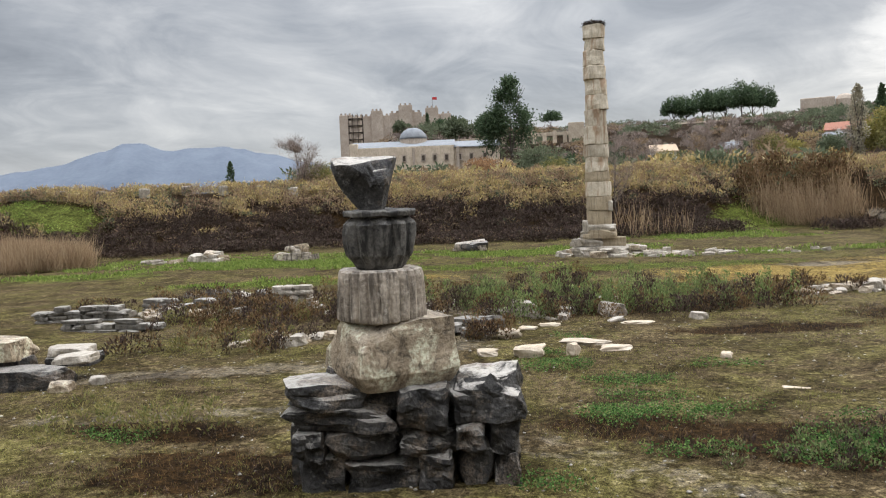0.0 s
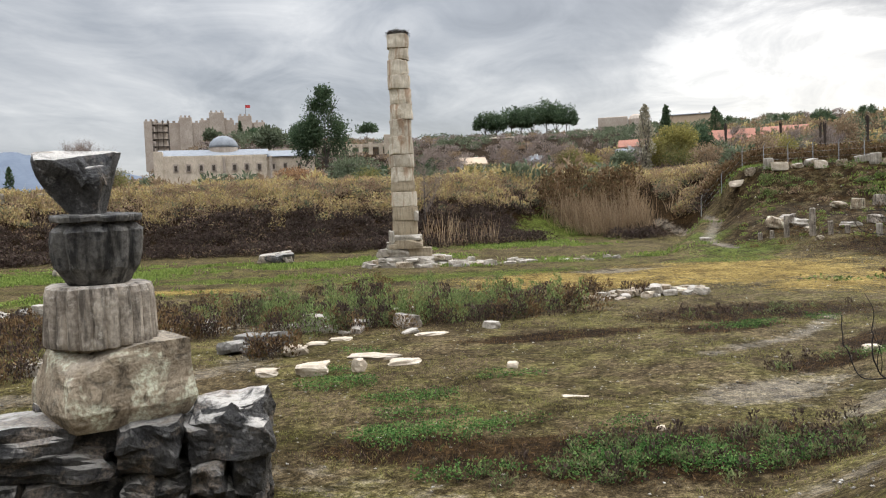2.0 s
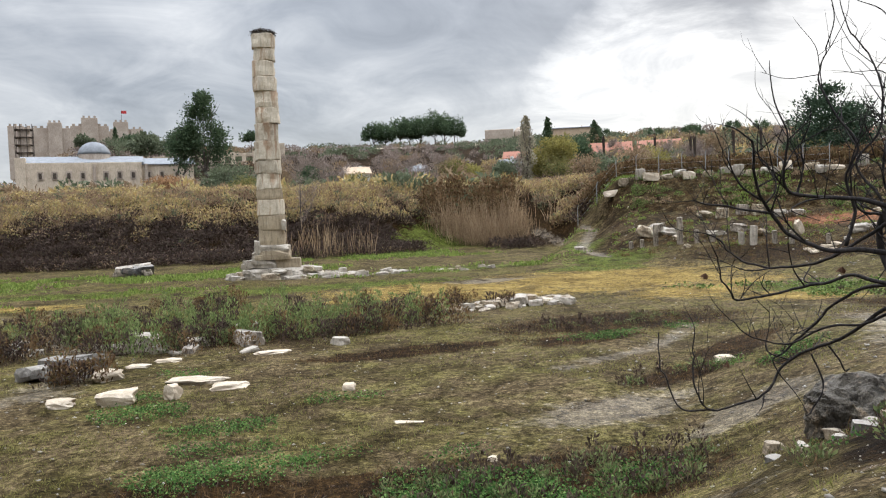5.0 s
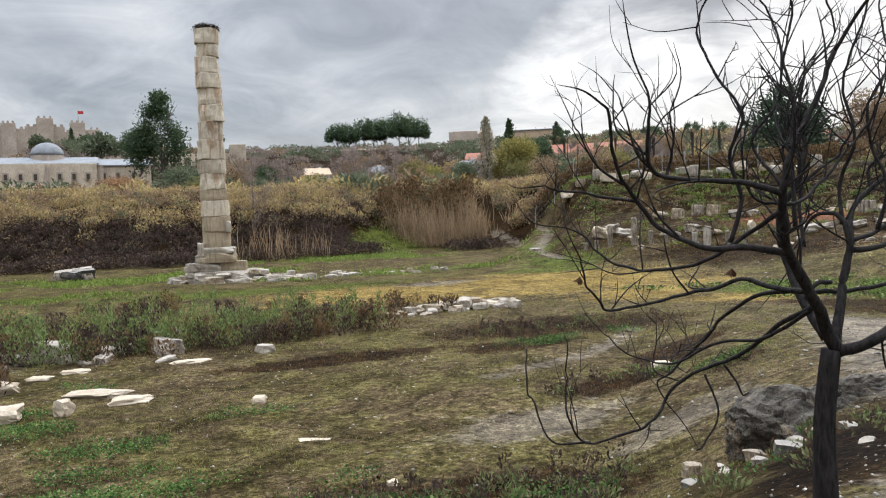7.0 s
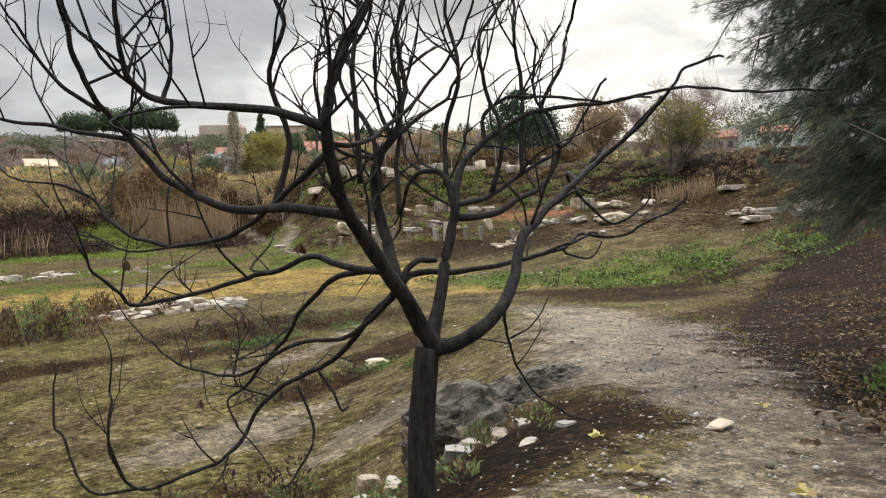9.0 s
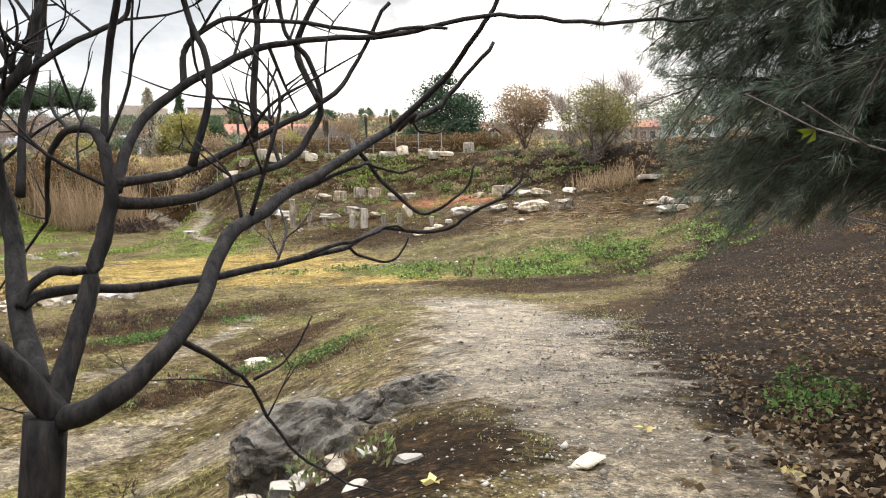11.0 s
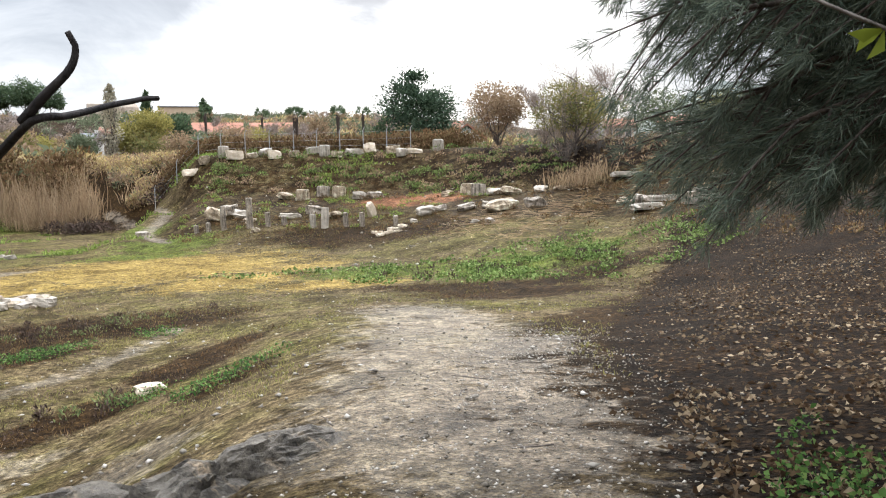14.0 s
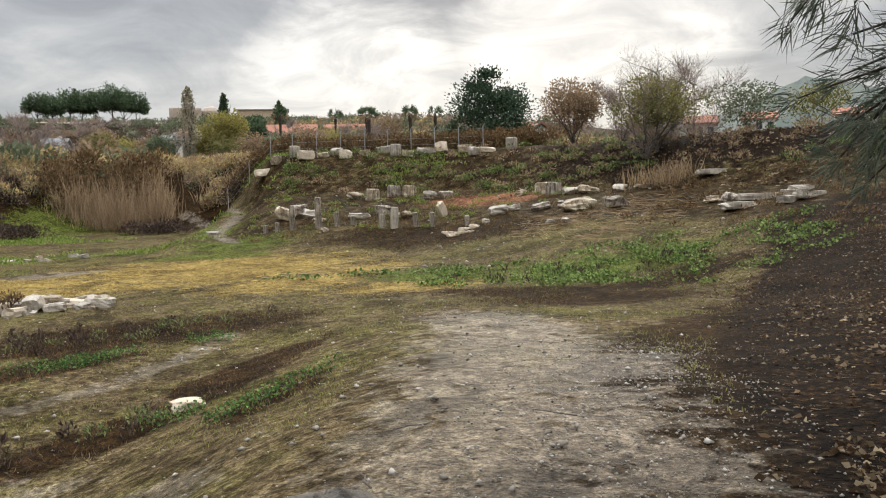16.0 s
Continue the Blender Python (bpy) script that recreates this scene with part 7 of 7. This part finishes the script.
stuff("green_herbs", cards(p, nr.normal(0, 1, (len(p), 3)) * np.array((1, 1, 0.35)) + np.array((0, 0, 0.25)), nr.uniform(0.025, 0.065, len(p)), nr.uniform(0.02, 0.045, len(p)), nr, 0.35, "green_herbs", HERB), "patches of low broad-leaved green herbs", "herbs")
herb_far = patch_points(((31.5, 29.5, 5.8, 2.7, -25), (27.5, 32.6, 4.2, 1.8, -20), (34, 28.6, 3.0, 2.4, 0), (29, 28.2, 4.5, 2.2, -15), (25.5, 33.5, 3.2, 1.5, -15), (33, 30.5, 4.0, 2.4, -20), (30, 30.2, 6.5, 3.2, -22), (36.0, 26.5, 4.0, 2.6, -20), (34.0, 25.0, 4.0, 1.8, 0), (39.0, 27.5, 2.5, 1.8, 0), (23.0, 35.0, 3.0, 0.9, -15)), 75, 0.7)
herb_far = herb_far[fbm(herb_far[:, 0] * 0.75, herb_far[:, 1] * 0.75, 83) + nr.normal(0, 0.05, len(herb_far)) > 0.44]
p = surface(herb_far, 0.0)
p[:, 2] += nr.uniform(0.01, 0.17, len(p)) * (0.4 + fbm(p[:, 0] * 0.8, p[:, 1] * 0.8, 81))
stuff("green_herbs", cards(p, nr.normal(0, 1, (len(p), 3)) * np.array((1, 1, 0.45)) + np.array((0, 0, 0.3)), nr.uniform(0.08, 0.17, len(p)), nr.uniform(0.06, 0.12, len(p)), nr, 0.35, "green_herbs", FIELD_HERB), "broad patch of bright green nettles and herbs", "herbs")
stems = patch_points(((31, 27.6, 5.5, 1.0, -10), (29.5, 29.0, 5, 1.2, -20)), 0.8)
bushes("dead_stalks", stems, 0.4, 0.5, 24, 0.14, DARK_BRAMBLE, "dark dead stalks in the green patch", "weeds", 2.0)

# weeds and bushes in the ruins
weeds = patch_points(((4.0, 29.0, 6.5, 3.0, 8), (6.8, 28.6, 3.0, 2.0, 10), (1.5, 27.0, 3.0, 2.0, 0)), 1.9, 0.1)
tone = fbm(weeds[:, 0] * 0.7, weeds[:, 1] * 0.7, 78) + nr.normal(0, 0.06, len(weeds))
bushes("tall_weeds", weeds[tone > 0.5], 1.15, 0.6, 120, 0.12, PLUME, "tall pale green weeds over the ruins", "weeds", 2.0)
bushes("tall_weeds", weeds[(tone <= 0.5) & (tone > 0.4)], 0.8, 0.75, 120, 0.12, WEED, "grey-green weeds over the ruins", "weeds", 1.4)
bushes("dead_weeds", weeds[tone <= 0.47], 0.9, 0.6, 90, 0.13, DARK_BRAMBLE, "dead blackish weed stalks over the ruins", "weeds", 2.2)
brown_patches = ((4.0, 26.4, 5.5, 1.0, 8), (9.2, 28.4, 2.0, 1.2, 0), (-2.0, 27.0, 3.2, 1.8, 0), (-8.5, 29.0, 3.2, 1.6, 0), (-9.0, 25.6, 3.0, 1.6, 0), (-5.8, 25.8, 3.5, 2.0, 0), (-7.0, 19.8, 2.2, 0.8, 10), (-6.0, 21.8, 2.0, 0.7, 0), (-12.5, 29.5, 2.5, 0.8, 0), (-14.8, 26.2, 1.2, 0.5, 0), (10.5, 31.8, 3.2, 1.0, 10), (1.0, 36.6, 3.0, 0.8, 0), (-5.0, 31.0, 4.0, 0.8, 0), (1.0, 22.1, 0.7, 0.5, 0))
bushes("dark_weeds", patch_points(brown_patches, 1.3, 0.1), 0.75, 0.8, 100, 0.13, DARK_BRAMBLE, "blackish dead weeds over the ruins", "weeds", 1.5)
bushes("brown_weeds", patch_points(brown_patches, 1.4, 0.1), 0.8, 0.85, 110, 0.13, BROWN, "withered dark brown weeds over the ruins", "weeds", 1.2)
bushes("mixed_weeds", patch_points(((-8, 27.5, 6, 3.6, 0), (-6.5, 20.8, 3.0, 1.2, 10), (3, 30, 7, 3, 8), (-4.4, 11.9, 1.1, 0.7, 0), (-3.0, 12.5, 1.0, 0.5, 0)), 0.9, 0.1), 0.6, 0.7, 90, 0.11, SPARSE, "low mixed weeds turning yellow", "weeds", 1.0)
bushes("bank_weeds", patch_points(((9.8, 13.0, 2.2, 0.8, 15), (9.0, 12.6, 1.8, 0.7, 0), (8.6, 12.1, 2.4, 0.9, 5), (11.4, 12.5, 0.8, 0.5, 0), (8.2, 11.6, 1.4, 0.5, 0), (14.4, 18.7, 1.6, 0.5, 20), (15.6, 26.4, 3.5, 0.9, 10)), 2.2, 0.1), 0.32, 0.3, 40, 0.09, DARK_BRAMBLE, "dark low weeds below the bank", "weeds", 1.3)
bushes("bank_weeds", patch_points(((8.7, 12.2, 2.6, 1.0, 8), (10.4, 12.4, 2.2, 1.0, 10), (10.2, 12.2, 2.0, 0.9, 10), (8.7, 12.0, 2.4, 0.8, 8), (9.6, 12.9, 2.2, 0.8, 15), (8.8, 12.3, 1.6, 0.6, 0), (14.4, 18.7, 1.6, 0.5, 20), (15.6, 26.4, 3.0, 0.7, 10), (12.3, 9.8, 0.8, 0.5, 0)), 2.2, 0.1), 0.24, 0.4, 60, 0.08, WEED, "low green weeds below the bank", "weeds", 1.0)

# brambles over the far embankment
n = 4200
th, e = nr.uniform(66, 172, n), nr.uniform(-3.0, 20, n)
rr = rim(th) + e
x, y = 10 + rr * np.cos(np.radians(th)), 28 + rr * np.sin(np.radians(th))
off = x - np.interp(y, (40, 58, 63.5, 68, 73, 80, 90), (24, 24.7, 27, 29, 28.4, 27, 26.5))
clump = fbm(x * 0.22, y * 0.22, 91)
green_hole = blob(x, y, -50, 66, 6, 4) + blob(x, y, -42, 76, 7, 2.0, 30) + blob(x, y, 19, 81, 7, 4) + blob(x, y, 12, 72, 7, 2)
keep = (np.abs(off) > 1.9) & (green_hole < 0.3) & (clump > 0.3)
high = e + nr.normal(0, 1.6, n) > np.where(th > 84, 7.2, 3.5)
xy = np.stack([x, y], 1)
bushes("dark_brambles", xy[keep & ~high], 1.0, 2.2, 80, 0.3, DARK_BRAMBLE, "dark withered brambles at the foot of the bank", "brambles", 0.5)
bushes("foot_weeds", xy[keep & ~high & (clump > 0.5)][::3], 0.6, 1.6, 50, 0.25, WINE, "brown withered weeds at the foot of the bank", "brambles", 0.6)
tone = fbm(x * 0.33 + 9, y * 0.33, 93) + nr.normal(0, 0.05, n)
bushes("yellow_brambles", xy[keep & high & (tone > np.where(th > 82, 0.48, 0.6))], 1.25, 2.0, 75, 0.3, SCRUB, "yellowing brambles over the embankment", "brambles", 0.5)
bushes("brown_brambles", xy[keep & high & (tone <= np.where(th > 82, 0.52, 0.7))], 1.05, 2.0, 70, 0.3, WINE, "brown withered brambles over the embankment", "brambles", 0.6)
tufts("straw_on_bank", xy[keep & high & (tone > 0.52)], 16, 1.5, 0.06, 0.3, REED, "pale dry stalks among the brambles", "tall grass", 0.8, 0.3)
bushes("green_brambles", xy[keep & high][::4], 1.0, 1.8, 60, 0.28, OLIVE_GREEN, "grey-green bushes among the brambles", "brambles", 0.6)
# dry grass at the edge and reeds by the track
dry = patch_points(((-39.5, 51, 4.0, 3.6, 0), (-44, 55, 5, 4, 0)), 16, 0.0)
tufts("dry_tall_grass", dry, 7, 2.3, 0.05, 0.22, REED, "tall dry beige grass at the basin edge", "tall grass", 0.3, 0.25)
reeds = patch_points(((22.6, 81.8, 3.0, 2.2, 0), (19.6, 83.0, 2.2, 1.6, 0), (24.6, 79.6, 1.5, 1.8, 0)), 22, 0.0)
reeds = reeds[fbm(reeds[:, 0] * 0.8, reeds[:, 1] * 0.8, 62) + nr.normal(0, 0.1, len(reeds)) > 0.42]
tufts("reeds", reeds[::2], 6, 2.3, 0.05, 0.3, REED, "dense stand of dry tan reeds", "reeds", 0.5, 0.3)
tufts("reeds", reeds[1::2], 4, 4.0, 0.045, 0.2, REED, "tall dry reeds with bowed tips", "reeds", 0.5, 0.25)
tufts("reeds", patch_points(((5.5, 71.5, 4.0, 2.2, 0), (8.5, 72.5, 2, 1.2, 0)), 0.9, 0.0), 5, 3.6, 0.05, 0.2, REED, "thin dry reeds behind the column", "reeds", 0.35, 0.15)
bushes("bare_thicket", patch_points(((21.5, 86.5, 4.2, 2.4, 0), (24.0, 85, 2.0, 2.0, 0)), 0.9, 0.0), 3.6, 3.2, 260, 0.42, BROWN, "brown bare thicket behind the reeds", "thicket", 0.9)
# hedge and thickets behind the row of stones
t = nr.random(420)
hx, hy = np.interp(t, (0, 0.3, 0.65, 1), (31, 38, 46, 52)), np.interp(t, (0, 0.3, 0.65, 1), (77, 73.5, 66, 60))
hedge = np.stack([hx + nr.normal(0, 0.8, 420), hy + nr.normal(0, 0.8, 420)], 1)
bushes("brown_hedge", hedge, 1.5, 1.7, 70, 0.3, BROWN, "reddish brown leafless hedge along the fence", "hedge", 0.9)
n = 1500
fx, fy = nr.uniform(-40, 120, n), nr.uniform(88, 210, n)
ok = fbm(fx * 0.05, fy * 0.05, 95) > 0.45
ok &= ~((fx < -12) & (fy > 128))
far_xy = np.stack([fx, fy], 1)[ok]
half = len(far_xy) // 3
bushes("far_scrub", far_xy[:half], 2.2, 4.5, 60, 0.9, RUST, "brown scrub on the land below the ridge", "scrub", 0.6)
bushes("far_scrub", far_xy[half:2 * half], 2.2, 4.5, 60, 0.9, OLIVE_GREEN, "grey-green scrub on the land below the ridge", "scrub", 0.6)
bushes("far_scrub", far_xy[2 * half:], 2.0, 4.5, 60, 0.9, SCRUB, "yellowish scrub on the land below the ridge", "scrub", 0.6)
n = 900
hxy = np.stack([nr.uniform(-150, 130, n), nr.uniform(215, 345, n)], 1)
ok = ~((hxy[:, 0] > -120) & (hxy[:, 0] < -60) & (hxy[:, 1] > 322))
hxy = hxy[ok]
drift = fbm(hxy[:, 0] * 0.03, hxy[:, 1] * 0.03, 97) + nr.normal(0, 0.06, len(hxy))
bushes("hillside_scrub", hxy[drift > 0.52], 2.2, 5.5, 70, 1.0, OLIVE_GREEN, "grey-green scrub over the castle hill", "scrub", 0.6)
bushes("hillside_scrub", hxy[(drift <= 0.52) & (drift > 0.4)], 1.8, 5.0, 70, 0.9, TWIG, "grey-brown leafless scrub over the castle hill", "scrub", 0.8)
bushes("hillside_scrub", hxy[drift <= 0.4], 1.6, 5.0, 60, 0.9, RUST, "dull brown scrub over the castle hill", "scrub", 0.6)
# scrub and dead stalks on the terrace
n = 900
th, rr = nr.uniform(-25, 60, n), nr.uniform(27, 47.5, n)
xy = np.stack([10 + rr * np.cos(np.radians(th)), 28 + rr * np.sin(np.radians(th))], 1)
steep = rr > 40
bushes("slope_weeds", xy[steep][::2], 0.5, 1.1, 45, 0.2, WINE, "low dark weeds on the steep bank", "weeds", 0.8)
bushes("slope_weeds", xy[steep & (fbm(xy[:, 0] * 0.2, xy[:, 1] * 0.2, 98) > 0.5)], 0.4, 1.2, 60, 0.18, FIELD_HERB, "low green weeds on the steep bank", "weeds", 0.8)
bushes("terrace_weeds", xy[~steep][::3], 0.3, 0.8, 40, 0.16, BROWN, "low withered weeds on the terrace", "weeds", 0.8)
bushes("terrace_weeds", xy[~steep & (xy[:, 1] > 45)][::2], 0.25, 0.9, 40, 0.14, FRESH, "low green weeds on the terrace", "weeds", 0.8)
tufts("terrace_reeds", patch_points(((46.2, 40.6, 1.2, 0.9, 0), (45.2, 42.0, 0.9, 0.7, 0)), 12, 0.0), 5, 1.7, 0.035, 0.25, REED, "pale dry reeds below the shrub", "reeds", 0.25, 0.3)

# fallen leaves on the bank
n = 44000
s, d = -4 + 50 * nr.random(n) ** 1.2, -0.3 - 9.5 * nr.random(n) ** 1.2
lx, ly = 5 + 0.71 * s - 0.705 * d, -0.36 + 0.705 * s + 0.71 * d
keep = (fbm(lx * 0.8, ly * 0.8, 96) > 0.36) & (nr.random(n) < np.clip((-d - 0.5) / 1.8, 0.03, 1))
p = surface(np.stack([lx, ly], 1)[keep], 0.006)
stuff("fallen_leaves", cards(p, nr.normal(0, 1, (len(p), 3)) * np.array((1, 1, 0.16)), nr.uniform(0.04, 0.11, len(p)), nr.uniform(0.03, 0.065, len(p)), nr, 0.15, "fallen_leaves", LITTER), "brown and tan fallen leaves on the bank", "leaves")
n = 16000
s, d = 3 + 15 * nr.random(n), -1.0 - 5.0 * nr.random(n) ** 1.1
lx, ly = 5 + 0.71 * s - 0.705 * d, -0.36 + 0.705 * s + 0.71 * d
p = surface(np.stack([lx, ly], 1)[fbm(lx * 1.3, ly * 1.3, 99) > 0.42], 0.012)
stuff("fallen_leaves", cards(p, nr.normal(0, 1, (len(p), 3)) * np.array((1, 1, 0.3)), nr.uniform(0.04, 0.095, len(p)), nr.uniform(0.025, 0.055, len(p)), nr, 0.6, "fallen_leaves", LITTER), "broad curled brown leaves beside the track", "leaves")
n = 9000
th, rr = nr.uniform(-22, 34, n), nr.uniform(37, 58, n)
xy = np.stack([10 + rr * np.cos(np.radians(th)), 28 + rr * np.sin(np.radians(th))], 1)
p = surface(xy, 0.02)
stuff("fallen_leaves", cards(p, nr.normal(0, 1, (n, 3)) * np.array((1, 1, 0.2)), nr.uniform(0.15, 0.35, n), nr.uniform(0.1, 0.2, n), nr, 0.4, "fallen_leaves", LITTER), "fallen leaves strewn over the far slope", "leaves")
n = 1500
xy = patch_points(((39, 36, 5.0, 2.4, 30), (36.5, 38.5, 3, 1.5, 40)), 26, 0.0)
p = surface(xy, 0.02)
stuff("cut_stalks", cards(p, nr.normal(0, 1, (len(p), 3)) * np.array((1, 1, 0.1)), nr.uniform(0.5, 1.3, len(p)), 0.022, nr, 0.1, "cut_stalks", REED), "fallen dry stalks lying on the slope", "stalks")


# ---- pebbles and chips ----
def pebbles(name, xy, lo, hi, material, label):
    n = len(xy)
    size = lo + (hi - lo) * nr.random(n) ** 2.5
    unit = np.array(((1, 0, 0), (-1, 0, 0), (0, 1, 0), (0, -1, 0), (0, 0, 1), (0, 0, -1)), float)
    v = unit[None] * nr.uniform(0.55, 1.3, (n, 6, 3)) + nr.normal(0, 0.18, (n, 6, 3))
    v = v * size[:, None, None] * np.array((1, 0.85, 0.55))
    a = nr.uniform(0, 2 * math.pi, n)
    c, s = np.cos(a)[:, None], np.sin(a)[:, None]
    v = np.stack([v[..., 0] * c - v[..., 1] * s, v[..., 0] * s + v[..., 1] * c, v[..., 2]], -1) + surface(xy)[:, None, :]
    f = np.array(((0, 2, 4), (2, 1, 4), (1, 3, 4), (3, 0, 4), (2, 0, 5), (1, 2, 5), (3, 1, 5), (0, 3, 5)))
    tris = (np.arange(n)[:, None, None] * 6 + f[None]).reshape(-1, 3)
    return stuff(name, bulk_mesh(name, v.reshape(-1, 3), tris, material), label, "pebbles")


PEBBLE = leaf_material("mixed_pebbles", [(0.13, 0.112, 0.09), (0.22, 0.195, 0.16), (0.32, 0.29, 0.245), (0.5, 0.46, 0.4)], 0.0, 0.9)
n = 7000
spots = np.stack([nr.uniform(-12, 26, n), 7 + 30 * nr.random(n) ** 1.4], 1)
spots = spots[covers(spots[:, 0], spots[:, 1])[3] < 0.3]
pebbles("pebbles", spots, 0.01, 0.05, PEBBLE, "pale stone chips strewn over the field")
n = 14000
s, d = nr.uniform(2, 24, n), nr.normal(0.1, 0.9, n)
pebbles("gravel", np.stack([5 + 0.71 * s - 0.705 * d, -0.36 + 0.705 * s + 0.71 * d], 1), 0.004, 0.022, PEBBLE, "fine gravel trodden into the track")
n = 500
pebbles("slope_chips", np.stack([nr.uniform(26, 46, n), nr.uniform(30, 66, n)], 1), 0.03, 0.14, PEBBLE, "stone chips on the terrace slope")


# ---- large late leaves on the bank ----
YELLOW_LEAF = leaf_material("yellow_fig_leaf", [(0.36, 0.33, 0.08), (0.5, 0.42, 0.16), (0.42, 0.3, 0.14)], 0.2, 0.6)
for k, (x, y) in enumerate(((12.6, 8.1), (13.1, 7.3), (14.3, 7.1), (13.6, 6.6), (12.2, 7.6), (14.9, 8.0), (14.0, 6.2), (15.4, 7.2), (13.0, 8.9), (15.0, 9.2))):
    lobes = np.array([(math.cos(a), math.sin(a), 0.12 * math.sin(3 * a + k)) for a in (0.2, 1.2, 2.2, 3.4, 5.2)])
    leaf = new("fallen_leaf", cards(np.zeros((5, 3)), lobes, np.array((0.11, 0.09, 0.1, 0.06, 0.07)), 0.055, nr, 0.12, "fallen_leaf", YELLOW_LEAF))
    leaf.matrix_basis = pose(x, y, on_land(x, y) + 0.012, 4, -3, 53 * k)
    tagged(leaf, "large lobed yellow leaf fallen on the bank", "leaf", "yellow leaves on the bank")
# dead twigs on the track
for k, (x, y, ln) in enumerate(((15.9, 13.3, 0.35), (16.6, 12.4, 0.3), (15.2, 12.1, 0.25), (17.3, 12.9, 0.4), (16.1, 10.6, 0.3), (18.4, 13.6, 0.45))):
    bm = bmesh.new()
    tube_bm(bm, [(0, 0, 0.008), (ln * 0.4, 0.02, 0.014), (ln * 0.75, -0.01, 0.01), (ln, 0.02, 0.016)], [0.006, 0.006, 0.005, 0.003], 5)
    twig = part("dead_twig", bm, GREY_BARK)
    twig.matrix_basis = pose(x, y, on_land(x, y), 0, 0, 40 * k)
    tagged(twig, "thin dead twig lying on the muddy track", "twig", "twigs on the track")
